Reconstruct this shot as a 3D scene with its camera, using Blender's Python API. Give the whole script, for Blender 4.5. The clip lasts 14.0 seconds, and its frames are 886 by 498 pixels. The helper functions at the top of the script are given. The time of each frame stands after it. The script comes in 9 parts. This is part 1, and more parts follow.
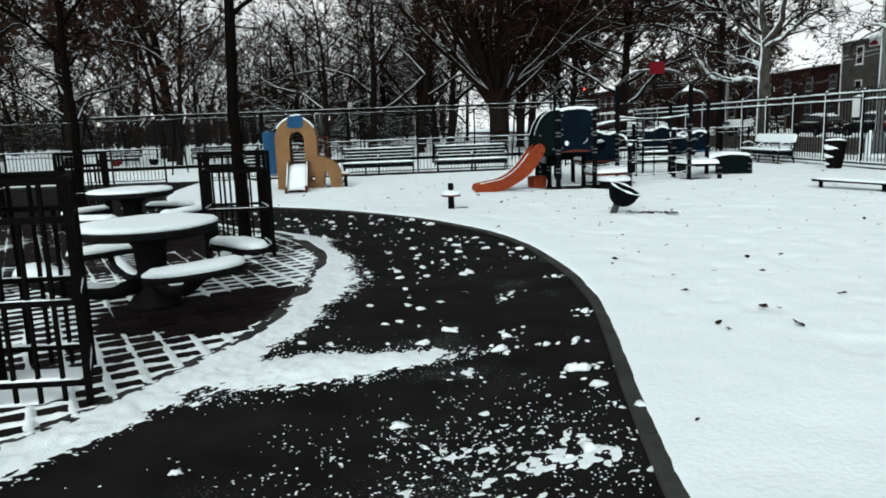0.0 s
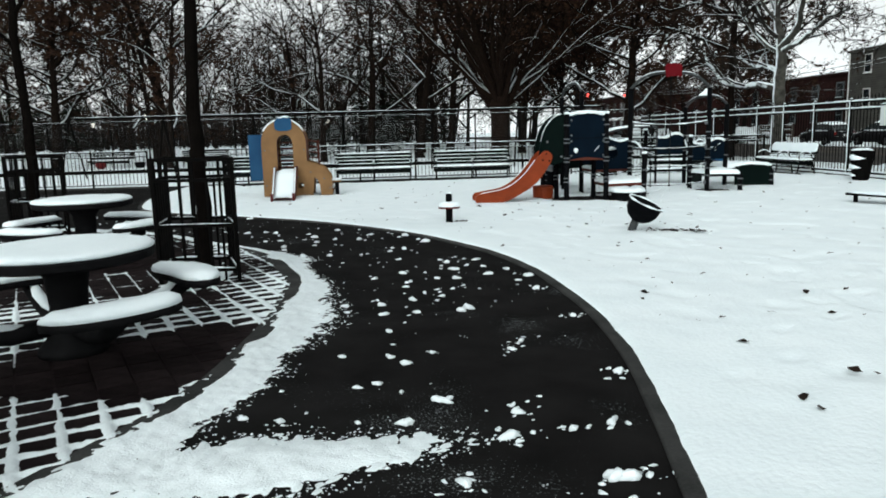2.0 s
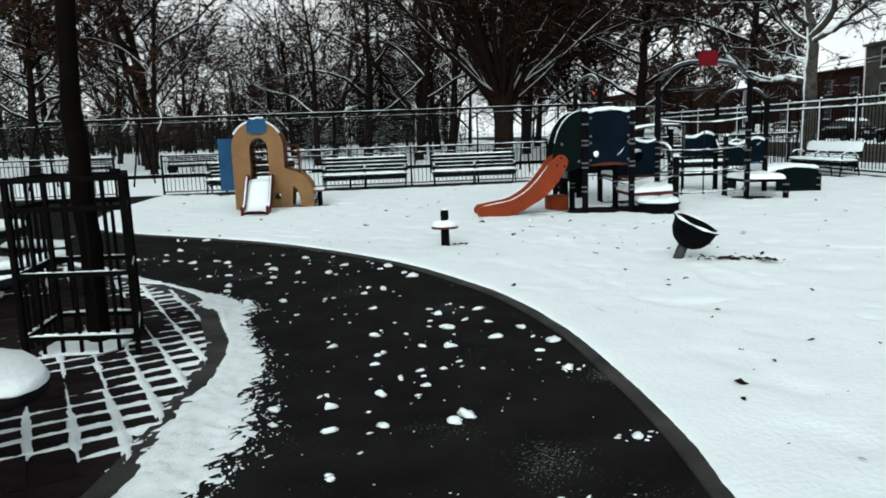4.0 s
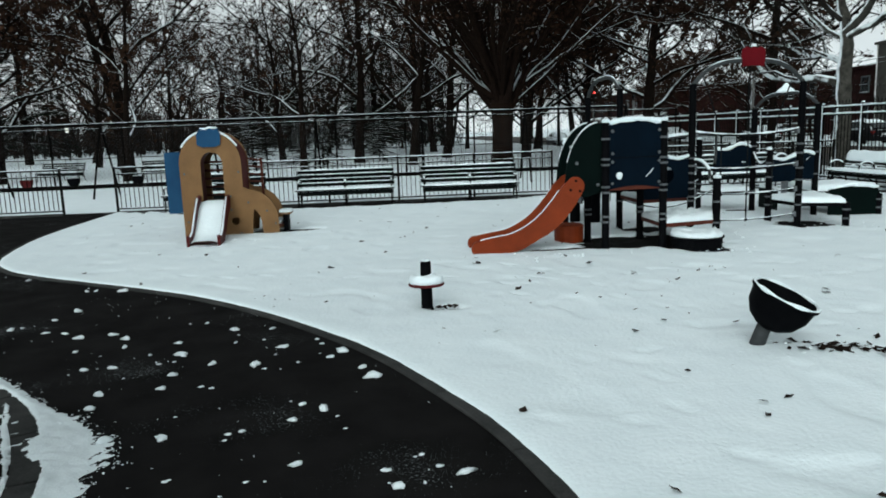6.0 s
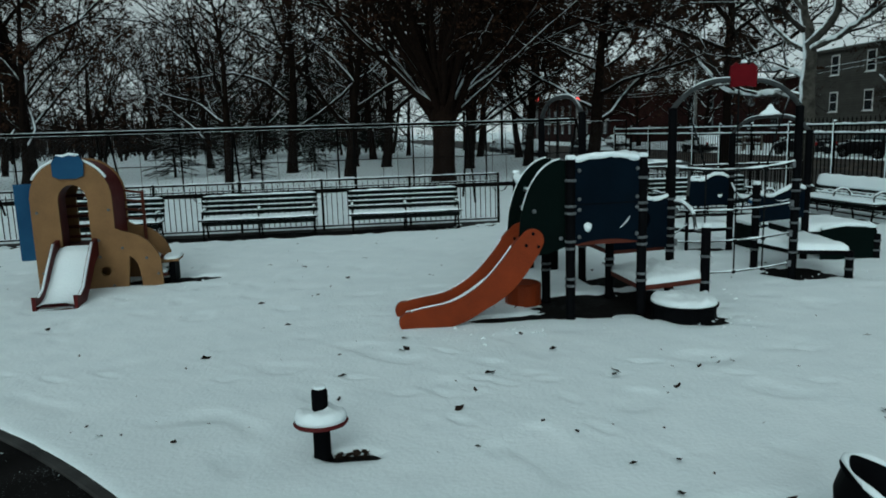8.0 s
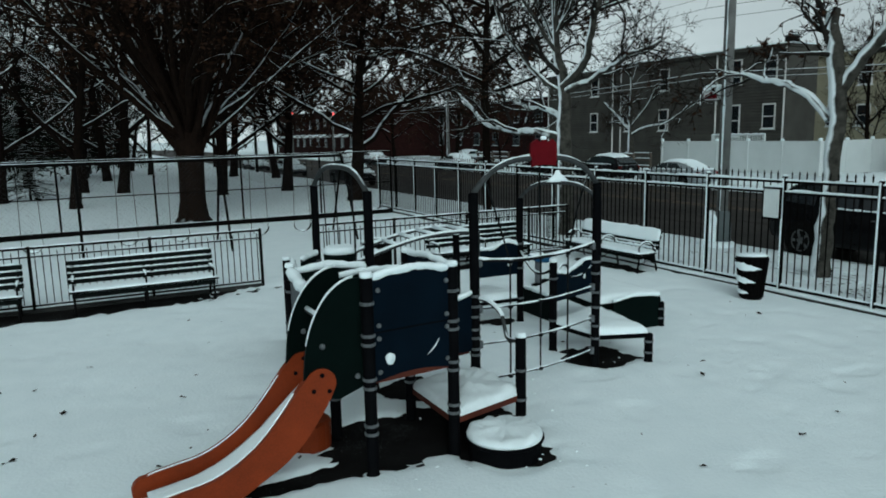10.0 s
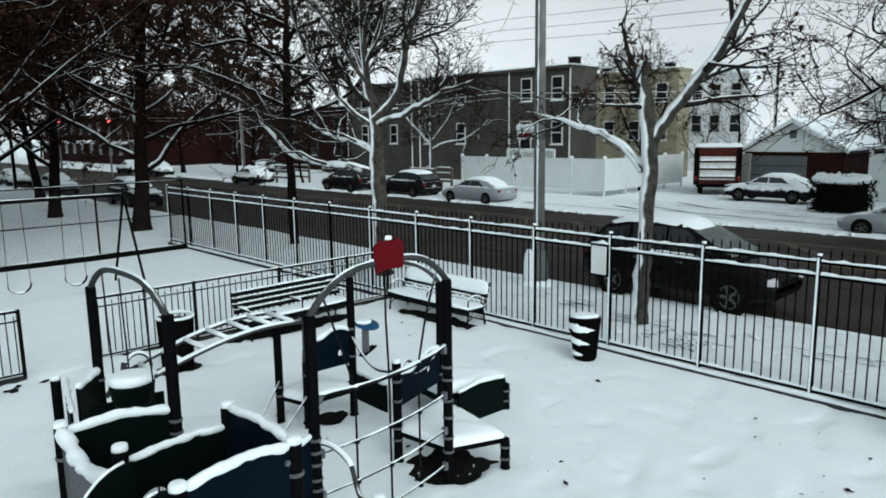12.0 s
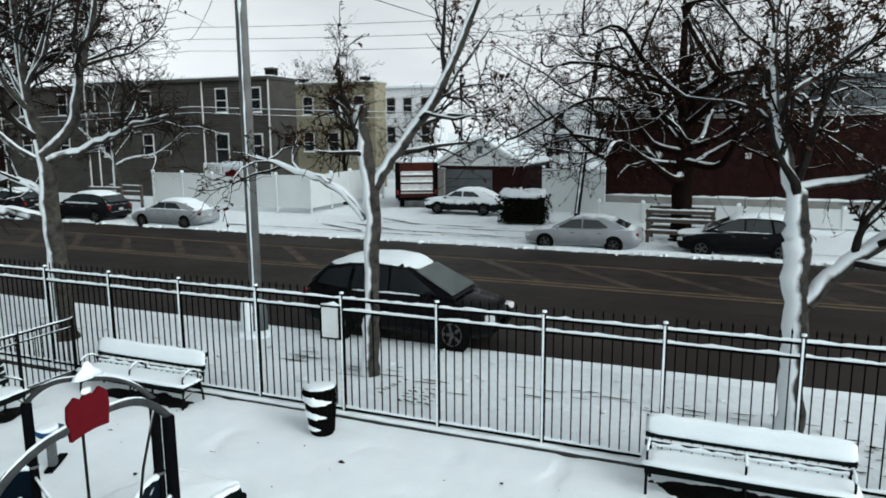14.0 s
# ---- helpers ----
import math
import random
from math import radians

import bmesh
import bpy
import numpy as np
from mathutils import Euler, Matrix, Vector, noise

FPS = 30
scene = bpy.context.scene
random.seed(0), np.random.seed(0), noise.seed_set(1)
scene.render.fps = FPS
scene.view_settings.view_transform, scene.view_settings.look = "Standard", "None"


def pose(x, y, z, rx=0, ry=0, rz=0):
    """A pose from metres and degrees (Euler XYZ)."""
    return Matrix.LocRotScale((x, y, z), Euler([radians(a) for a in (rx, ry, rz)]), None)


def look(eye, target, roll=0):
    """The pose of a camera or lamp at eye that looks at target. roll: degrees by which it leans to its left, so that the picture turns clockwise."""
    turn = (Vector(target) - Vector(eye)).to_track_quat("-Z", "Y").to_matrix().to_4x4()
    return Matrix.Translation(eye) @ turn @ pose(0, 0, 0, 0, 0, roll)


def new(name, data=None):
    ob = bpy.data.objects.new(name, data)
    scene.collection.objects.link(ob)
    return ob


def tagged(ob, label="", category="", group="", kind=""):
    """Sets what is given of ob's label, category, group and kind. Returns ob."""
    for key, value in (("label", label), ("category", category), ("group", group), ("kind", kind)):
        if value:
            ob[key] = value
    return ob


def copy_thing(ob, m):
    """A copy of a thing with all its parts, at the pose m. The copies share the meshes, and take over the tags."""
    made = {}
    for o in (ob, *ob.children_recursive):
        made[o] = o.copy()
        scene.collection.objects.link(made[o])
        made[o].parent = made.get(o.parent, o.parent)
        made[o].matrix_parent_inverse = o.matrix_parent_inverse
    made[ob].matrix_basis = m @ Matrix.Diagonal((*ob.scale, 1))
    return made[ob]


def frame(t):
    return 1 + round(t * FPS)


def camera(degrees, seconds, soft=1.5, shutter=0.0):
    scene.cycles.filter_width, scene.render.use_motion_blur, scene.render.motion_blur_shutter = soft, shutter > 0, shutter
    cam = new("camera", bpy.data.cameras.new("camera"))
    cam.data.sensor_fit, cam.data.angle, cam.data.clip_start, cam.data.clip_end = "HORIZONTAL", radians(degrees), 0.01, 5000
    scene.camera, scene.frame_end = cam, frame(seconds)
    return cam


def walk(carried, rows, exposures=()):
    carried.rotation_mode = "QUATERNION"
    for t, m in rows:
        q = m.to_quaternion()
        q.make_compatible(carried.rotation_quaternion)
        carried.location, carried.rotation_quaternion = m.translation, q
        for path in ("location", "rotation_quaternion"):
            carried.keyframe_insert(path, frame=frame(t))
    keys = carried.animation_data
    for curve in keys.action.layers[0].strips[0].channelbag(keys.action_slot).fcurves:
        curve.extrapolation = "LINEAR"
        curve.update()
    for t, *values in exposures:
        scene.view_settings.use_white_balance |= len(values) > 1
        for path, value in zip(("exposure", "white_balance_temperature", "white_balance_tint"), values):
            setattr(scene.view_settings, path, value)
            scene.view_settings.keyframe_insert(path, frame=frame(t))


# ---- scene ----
cam = camera(64.1, 14.0, soft=1.8)
PATH = [
    (0, (-0.645, -10.35, 1.548), (-0.531, -8.382, 1.212), -2.1),
    (0.5, (-0.631, -10.072, 1.539), (-0.512, -8.102, 1.211), -1.4),
    (1, (-0.589, -9.744, 1.543), (-0.471, -7.774, 1.217), -1.4),
    (1.5, (-0.55, -9.392, 1.546), (-0.433, -7.422, 1.221), -1.4),
    (2, (-0.512, -8.989, 1.541), (-0.396, -7.019, 1.218), -1.5),
    (2.5, (-0.474, -8.508, 1.541), (-0.359, -6.537, 1.22), -1.6),
    (3, (-0.421, -7.931, 1.547), (-0.309, -5.96, 1.225), -1.9),
    (5.5, (0.04, -4.684, 1.713), (0.144, -2.713, 1.392), -2.1),
    (6, (0.104, -4.072, 1.818), (0.215, -2.101, 1.492), -2.1),
    (6.5, (0.228, -3.442, 1.88), (0.336, -1.471, 1.558), -2.1),
    (7, (0.337, -2.813, 1.96), (0.449, -0.842, 1.637), -2.1),
    (9.5, (0.83, -0.048, 2.813), (1.585, 1.776, 2.493), -1.1),
    (10, (0.898, 0.39, 3.078), (1.806, 2.143, 2.758), -1.2),
    (10.5, (1.036, 0.843, 3.331), (2.076, 2.52, 3.007), -1.1),
    (11, (1.167, 1.274, 3.574), (2.33, 2.868, 3.25), -0.9),
    (11.5, (1.286, 1.596, 3.802), (2.544, 3.116, 3.477), -0.9),
    (12, (1.441, 1.926, 4.047), (2.805, 3.352, 3.719), -0.8),
    (12.5, (1.595, 2.231, 4.289), (3.082, 3.528, 3.958), -0.7),
    (13, (1.774, 2.505, 4.524), (3.364, 3.671, 4.191), -0.6),
    (13.5, (1.987, 2.747, 4.724), (3.682, 3.755, 4.391), -0.7),
    (14, (2.192, 2.928, 4.927), (4.017, 3.674, 4.593), -0.4),
]
walk(cam, [(t, look(eye, target, roll)) for t, eye, target, roll in PATH],
     exposures=[(0, 0.04, 6400, 4), (3, 0.07, 6400, 4), (4.5, 0.05, 6360, 3), (5.5, -0.04, 6290, 2), (6.5, -0.65, 5980, -2), (7.0, -0.88, 5870, -5), (7.6, -0.9, 5820, -8), (9.5, -0.93, 5760, -10), (10.2, -0.55, 5900, -4), (11, -0.16, 6080, -1), (12, -0.1, 6150, 3), (12.8, 0.05, 6200, 4), (13.5, 0.15, 6230, 6), (14, 0.01, 6240, 6)])

# ---------------------------------------------------------------- light
world = bpy.data.worlds.new("winter_sky")
scene.world = world
world.use_nodes = True
wn, wl = world.node_tree.nodes, world.node_tree.links
wbg = wn["Background"]
sky = wn.new("ShaderNodeTexSky")
sky.sky_type, sky.sun_disc = "NISHITA", False
sky.sun_elevation, sky.sun_rotation = radians(35), radians(200)
sky.air_density, sky.dust_density, sky.ozone_density = 1.0, 2.0, 1.0
grey = wn.new("ShaderNodeHueSaturation")
grey.inputs["Saturation"].default_value = 0.05
grey.inputs["Value"].default_value = 1.8
wl.new(sky.outputs[0], grey.inputs["Color"])
wcoord = wn.new("ShaderNodeTexCoord")
# an overcast dome: the sky's colour is taken well above the horizon all round
wsep, wcomb, wlift = wn.new("ShaderNodeSeparateXYZ"), wn.new("ShaderNodeCombineXYZ"), wn.new("ShaderNodeMapRange")
wl.new(wcoord.outputs["Generated"], wsep.inputs[0])
wlift.inputs["From Min"].default_value, wlift.inputs["To Min"].default_value, wlift.inputs["To Max"].default_value = 0.0, 0.3, 1.0
wl.new(wsep.outputs["Z"], wlift.inputs["Value"])
for axis in ("X", "Y"):
    wl.new(wsep.outputs[axis], wcomb.inputs[axis])
wl.new(wlift.outputs[0], wcomb.inputs["Z"])
wl.new(wcomb.outputs[0], sky.inputs["Vector"])
wmap = wn.new("ShaderNodeMapping")
wmap.inputs["Scale"].default_value = (2.0, 2.0, 6.0)
wl.new(wcoord.outputs["Generated"], wmap.inputs[0])
cloud = wn.new("ShaderNodeTexNoise")
cloud.inputs["Scale"].default_value, cloud.inputs["Detail"].default_value = 1.6, 6.0
wl.new(wmap.outputs[0], cloud.inputs["Vector"])
cramp = wn.new("ShaderNodeValToRGB")
cramp.color_ramp.elements[0].position, cramp.color_ramp.elements[1].position = 0.35, 0.7
cramp.color_ramp.elements[0].color = (0.89, 0.905, 0.915, 1)
cramp.color_ramp.elements[1].color = (1.12, 1.12, 1.115, 1)
wl.new(cloud.outputs["Fac"], cramp.inputs[0])
wmul = wn.new("ShaderNodeMixRGB")
wmul.blend_type, wmul.inputs[0].default_value = "MULTIPLY", 1.0
wl.new(grey.outputs[0], wmul.inputs[1])
wl.new(cramp.outputs[0], wmul.inputs[2])
wl.new(wmul.outputs[0], wbg.inputs["Color"])
wbg.inputs["Strength"].default_value = 0.13

sun_data = bpy.data.lights.new("sun", "SUN")
sun_data.energy, sun_data.angle, sun_data.color = 0.5, radians(25), (1.0, 0.97, 0.93)
sun = new("sun", sun_data)
sun.matrix_basis = pose(0, 0, 30, 50, 0, -20)


# ---------------------------------------------------------------- materials
def material(name, base, rough=0.7, metal=0.0, second=None, scale=6.0, fine=60.0, bump=0.25, depth=0.01, snow=None, spread=0.25, each=0.0, island=0.0, gloss=None, wind=None):
    """A noisy surface of two colours with fine relief. snow: from which upward slope on snow lies on it."""
    m = bpy.data.materials.new(name)
    m.use_nodes = True
    n, l = m.node_tree.nodes, m.node_tree.links
    p = n["Principled BSDF"]
    second = second or tuple(c * 0.6 for c in base)
    co = n.new("ShaderNodeTexCoord")
    big = n.new("ShaderNodeTexNoise")
    big.inputs["Scale"].default_value, big.inputs["Detail"].default_value = scale, 5
    l.new(co.outputs["Object"], big.inputs["Vector"])
    small = n.new("ShaderNodeTexNoise")
    small.inputs["Scale"].default_value, small.inputs["Detail"].default_value = fine, 3
    l.new(co.outputs["Object"], small.inputs["Vector"])
    add = n.new("ShaderNodeMath")
    add.operation = "MULTIPLY_ADD"
    add.inputs[1].default_value = 0.45
    l.new(small.outputs["Fac"], add.inputs[0])
    l.new(big.outputs["Fac"], add.inputs[2])
    ramp = n.new("ShaderNodeMapRange")
    ramp.inputs["From Min"].default_value, ramp.inputs["From Max"].default_value = 0.5, 0.95
    l.new(add.outputs[0], ramp.inputs["Value"])
    mix = n.new("ShaderNodeMixRGB")
    mix.inputs[1].default_value, mix.inputs[2].default_value = (*base, 1), (*second, 1)
    l.new(ramp.outputs[0], mix.inputs[0])
    colour = mix.outputs[0]
    if each or island:
        source = n.new("ShaderNodeObjectInfo") if each else n.new("ShaderNodeNewGeometry")
        hsv = n.new("ShaderNodeHueSaturation")
        vary = n.new("ShaderNodeMapRange")
        vary.inputs["To Min"].default_value, vary.inputs["To Max"].default_value = 1 - (each or island), 1 + (each or island)
        l.new(source.outputs["Random" if each else "Random Per Island"], vary.inputs["Value"])
        l.new(vary.outputs[0], hsv.inputs["Value"])
        l.new(colour, hsv.inputs["Color"])
        colour = hsv.outputs[0]
    p.inputs["Metallic"].default_value = metal
    p.inputs["Specular IOR Level"].default_value = gloss if gloss is not None else (0.015 if max(base) < 0.02 else 0.05 if max(base) < 0.06 else 0.1)
    rnode = n.new("ShaderNodeMapRange")
    rnode.inputs["To Min"].default_value, rnode.inputs["To Max"].default_value = max(rough - 0.12, 0.03), min(rough + 0.12, 1)
    l.new(big.outputs["Fac"], rnode.inputs["Value"])
    roughness = rnode.outputs[0]
    if snow is not None:
        geo = n.new("ShaderNodeNewGeometry")
        sep = n.new("ShaderNodeSeparateXYZ")
        l.new(geo.outputs["Normal"], sep.inputs[0])
        lie = sep.outputs["Z"]
        if wind:
            # snow blown against the weather side as well
            dot = n.new("ShaderNodeVectorMath")
            dot.operation = "DOT_PRODUCT"
            dot.inputs[1].default_value = wind
            l.new(geo.outputs["Normal"], dot.inputs[0])
            most = n.new("ShaderNodeMath")
            most.operation = "MAXIMUM"
            l.new(lie, most.inputs[0])
            l.new(dot.outputs["Value"], most.inputs[1])
            lie = most.outputs[0]
        patch = n.new("ShaderNodeTexNoise")
        patch.inputs["Scale"].default_value, patch.inputs["Detail"].default_value = 3.0, 4
        l.new(geo.outputs["Position"], patch.inputs["Vector"])
        tilt = n.new("ShaderNodeMath")
        tilt.operation = "MULTIPLY_ADD"
        tilt.inputs[1].default_value = spread * 2
        l.new(patch.outputs["Fac"], tilt.inputs[0])
        l.new(lie, tilt.inputs[2])
        cover = n.new("ShaderNodeMapRange")
        cover.inputs["From Min"].default_value, cover.inputs["From Max"].default_value = snow + spread - 0.05, snow + spread + 0.12
        l.new(tilt.outputs[0], cover.inputs["Value"])
        white = n.new("ShaderNodeMixRGB")
        white.inputs[2].default_value = (0.765, 0.83, 0.855, 1)
        l.new(cover.outputs[0], white.inputs[0])
        l.new(colour, white.inputs[1])
        colour = white.outputs[0]
        r2 = n.new("ShaderNodeMixRGB")
        r2.inputs[2].default_value = (0.75, 0.75, 0.75, 1)
        l.new(cover.outputs[0], r2.inputs[0])
        l.new(roughness, r2.inputs[1])
        roughness = r2.outputs[0]
    l.new(colour, p.inputs["Base Color"])
    l.new(roughness, p.inputs["Roughness"])
    b = n.new("ShaderNodeBump")
    b.inputs["Strength"].default_value, b.inputs["Distance"].default_value = bump, depth
    l.new(add.outputs[0], b.inputs["Height"])
    l.new(b.outputs[0], p.inputs["Normal"])
    return m


def plain(name, base, rough=0.5, metal=0.0, emit=None, power=0.0, clear=0.0):
    m = bpy.data.materials.new(name)
    m.use_nodes = True
    p = m.node_tree.nodes["Principled BSDF"]
    p.inputs["Base Color"].default_value = (*base, 1)
    p.inputs["Roughness"].default_value, p.inputs["Metallic"].default_value = rough, metal
    p.inputs["Transmission Weight"].default_value = clear
    if emit:
        p.inputs["Emission Color"].default_value, p.inputs["Emission Strength"].default_value = (*emit, 1), power
    return m


SNOW = material("snow", (0.785, 0.86, 0.885), 0.8, second=(0.735, 0.815, 0.845), scale=2.2, fine=30, bump=0.5, depth=0.03)
SNOW_ROUGH = material("trodden_snow", (0.765, 0.84, 0.865), 0.85, second=(0.67, 0.74, 0.76), scale=5, fine=90, bump=0.6, depth=0.02)
RUBBER = material("wet_asphalt", (0.0122, 0.0118, 0.0117), 0.8, second=(0.0056, 0.0054, 0.0054), scale=2.3, fine=110, bump=0.6, depth=0.006)
KERB = material("concrete_kerb", (0.050, 0.051, 0.050), 0.85, second=(0.022, 0.023, 0.0225), scale=3, fine=70, bump=0.5, each=0.12)
PAVER = material("brown_paver", (0.016, 0.0115, 0.012), 0.75, second=(0.0075, 0.006, 0.0062), scale=9, fine=90, bump=0.5, each=0.35)
PAVER_REST = material("brown_paver_far", (0.016, 0.0115, 0.012), 0.75, second=(0.0075, 0.006, 0.0062), scale=9, fine=90, bump=0.5, island=0.35)
ROAD = material("road_asphalt", (0.031, 0.0265, 0.0235), 0.6, second=(0.017, 0.0148, 0.0135), scale=0.25, fine=40, bump=0.3)
ROADMARK = material("road_paint", (0.17, 0.125, 0.07), 0.7, second=(0.075, 0.058, 0.04), scale=2, fine=30)
HATCH = material("worn_hatch_paint", (0.085, 0.066, 0.05), 0.7, second=(0.026, 0.022, 0.019), scale=1.2, fine=20)
TRACK = material("tyre_track", (0.036, 0.031, 0.027), 0.65, second=(0.017, 0.015, 0.0135), scale=1.5, fine=30)
# a thin dusting of dry snow in patches over the dark asphalt
rn, rl = RUBBER.node_tree.nodes, RUBBER.node_tree.links
rco, rfine, rwide, rsum, rcut, rmix = (rn.new("ShaderNode" + k) for k in ("TexCoord", "TexNoise", "TexNoise", "Math", "MapRange", "MixRGB"))
rfine.inputs["Scale"].default_value, rfine.inputs["Detail"].default_value = 70.0, 6
rwide.inputs["Scale"].default_value, rwide.inputs["Detail"].default_value = 1.1, 5
rsum.operation, rsum.inputs[1].default_value = "MULTIPLY_ADD", 0.8
rcut.inputs["From Min"].default_value, rcut.inputs["From Max"].default_value, rcut.inputs["To Max"].default_value = 1.10, 1.26, 0.55
rmix.inputs[2].default_value = (0.60, 0.66, 0.68, 1)
for q in (rfine, rwide):
    rl.new(rco.outputs["Object"], q.inputs["Vector"])
rl.new(rwide.outputs["Fac"], rsum.inputs[0])
rl.new(rfine.outputs["Fac"], rsum.inputs[2])
rl.new(rsum.outputs[0], rcut.inputs["Value"])
rl.new(rcut.outputs[0], rmix.inputs[0])
rl.new(rn["Principled BSDF"].inputs["Base Color"].links[0].from_socket, rmix.inputs[1])
rl.new(rmix.outputs[0], rn["Principled BSDF"].inputs["Base Color"])
IRON = material("black_iron", (0.0022, 0.0023, 0.0026), 0.6, second=(0.005, 0.0046, 0.0042), scale=20, fine=150, bump=0.15, depth=0.002, gloss=0.005)
IRON_SNOW = material("black_iron_snowy", (0.0035, 0.0037, 0.004), 0.55, second=(0.007, 0.0065, 0.006), scale=20, fine=150, bump=0.15, depth=0.002, snow=0.55)
STEEL = material("grey_steel_pipe", (0.052, 0.056, 0.058), 0.55, metal=0.1, second=(0.03, 0.033, 0.034), scale=12, fine=120, bump=0.1, snow=0.85)
ROPE = material("dark_rope", (0.011, 0.0125, 0.013), 0.8, second=(0.006, 0.0065, 0.007), scale=60, fine=300, bump=0.5, snow=0.75)
POST = material("black_post", (0.0022, 0.0024, 0.003), 0.5, second=(0.004, 0.0043, 0.005), scale=8, fine=120, bump=0.1, depth=0.002, gloss=0.005)
CLAMP = material("grey_clamp", (0.115, 0.125, 0.135), 0.5, second=(0.07, 0.076, 0.08), scale=20, fine=100, bump=0.1)
NAVY = material("navy_plastic_panel", (0.0026, 0.0066, 0.0122), 0.5, second=(0.0018, 0.0044, 0.0082), scale=3, fine=90, bump=0.1, depth=0.002)
GREEN = material("dark_green_panel", (0.0024, 0.0060, 0.0052), 0.5, second=(0.0017, 0.0040, 0.0036), scale=3, fine=90, bump=0.1, depth=0.002)
ORANGE = material("orange_plastic_slide", (0.20, 0.033, 0.0085), 0.5, second=(0.125, 0.021, 0.006), scale=2.5, fine=60, bump=0.1, depth=0.002)
RUST = material("brown_red_panel", (0.085, 0.022, 0.013), 0.6, second=(0.05, 0.014, 0.009), scale=4, fine=70)
RED = material("red_sign_plastic", (0.095, 0.0012, 0.005), 0.6, second=(0.075, 0.001, 0.004), scale=4, fine=60, bump=0.1, depth=0.002)
TAN = material("tan_wood_panel", (0.205, 0.115, 0.050), 0.6, second=(0.150, 0.085, 0.038), scale=3, fine=40, bump=0.15, depth=0.003)
BLUE = material("sky_blue_panel", (0.015, 0.066, 0.14), 0.55, second=(0.010, 0.048, 0.11), scale=3, fine=60, bump=0.1, depth=0.002)
DKRED = material("dark_red_slide_side", (0.075, 0.008, 0.009), 0.5, second=(0.05, 0.006, 0.006), scale=3, fine=60, bump=0.1, depth=0.002)
BENCH = material("dark_green_slat", (0.006, 0.008, 0.0075), 0.65, second=(0.0035, 0.0045, 0.0045), scale=6, fine=80, bump=0.3, depth=0.003, snow=0.8)
CAST = material("black_cast_frame", (0.004, 0.004, 0.0042), 0.55, second=(0.007, 0.007, 0.007), scale=12, fine=120, bump=0.2, depth=0.003, snow=0.7)
TABLE = material("dark_stone_table", (0.0095, 0.0095, 0.010), 0.7, second=(0.005, 0.005, 0.0055), scale=8, fine=110, bump=0.3, depth=0.004)
BARK = material("dark_bark", (0.0095, 0.0066, 0.0053), 0.9, second=(0.0048, 0.0035, 0.0030), scale=5, fine=30, bump=0.9, depth=0.03, snow=0.66)
OAK_BARK = material("brown_oak_bark", (0.0125, 0.0078, 0.0058), 0.9, second=(0.006, 0.004, 0.0032), scale=6, fine=34, bump=0.9, depth=0.03, snow=0.53, spread=0.25)
OAK_TWIG = material("brown_oak_twig", (0.0125, 0.0078, 0.0058), 0.9, second=(0.006, 0.004, 0.0032), scale=6, fine=40, bump=0.3, snow=0.66)
WET_BARK = material("wet_black_bark", (0.0046, 0.0036, 0.0032), 0.85, second=(0.0026, 0.0021, 0.0019), scale=8, fine=40, bump=0.7, depth=0.015, snow=0.75)
TWIG = material("dark_twig", (0.0098, 0.0066, 0.0052), 0.9, second=(0.0052, 0.0037, 0.0031), scale=5, fine=40, bump=0.3, snow=0.8)
FINE_TWIG = material("fine_dark_twig", (0.0105, 0.0066, 0.0050), 0.95, second=(0.0055, 0.0037, 0.003), scale=5, fine=40, bump=0.2)
FARWOOD = material("far_wood_bark", (0.0115, 0.0082, 0.0068), 0.95, second=(0.006, 0.0046, 0.004), scale=1, fine=20, bump=0.2)
SYCAMORE = material("mottled_pale_bark", (0.062, 0.059, 0.051), 0.85, second=(0.012, 0.0112, 0.0097), scale=4.5, fine=14, bump=0.6, depth=0.02, snow=0.47, spread=0.32, wind=(-0.62, 0.44, 0.10))
SYCAMORE_SNOWY = material("mottled_pale_bark_blown_white", (0.062, 0.059, 0.051), 0.85, second=(0.012, 0.0112, 0.0097), scale=4.5, fine=14, bump=0.6, depth=0.02, snow=0.46, spread=0.3, wind=(-0.60, 0.45, 0.12))
SYC_TWIG = material("pale_twig", (0.022, 0.020, 0.018), 0.85, second=(0.010, 0.009, 0.008), scale=5, fine=40, bump=0.3, snow=0.5)
SYC_FINE = material("fine_grey_twig", (0.017, 0.0145, 0.0125), 0.9, second=(0.008, 0.007, 0.006), scale=5, fine=40, bump=0.2)
DEADLEAF = material("dead_brown_leaf", (0.040, 0.020, 0.0115), 0.9, second=(0.016, 0.0085, 0.0055), scale=3, fine=30, island=0.5)
NEEDLE = material("dark_pine_needle", (0.0075, 0.0105, 0.006), 0.85, second=(0.004, 0.0055, 0.004), scale=3, fine=30, island=0.4, snow=1.0)
LITTER = material("fallen_leaf", (0.019, 0.0135, 0.0105), 0.85, second=(0.009, 0.007, 0.006), scale=9, fine=60, island=0.5)
VINYL = material("white_vinyl", (0.62, 0.66, 0.66), 0.5, second=(0.55, 0.59, 0.59), scale=0.8, fine=20, bump=0.1, depth=0.004)
SIDING = material("olive_grey_siding", (0.066, 0.0635, 0.057), 0.85, second=(0.048, 0.0465, 0.0415), scale=1.0, fine=25, bump=0.2, island=0.06)
CREAM = material("cream_siding", (0.27, 0.25, 0.18), 0.8, second=(0.22, 0.205, 0.145), scale=1.0, fine=25)
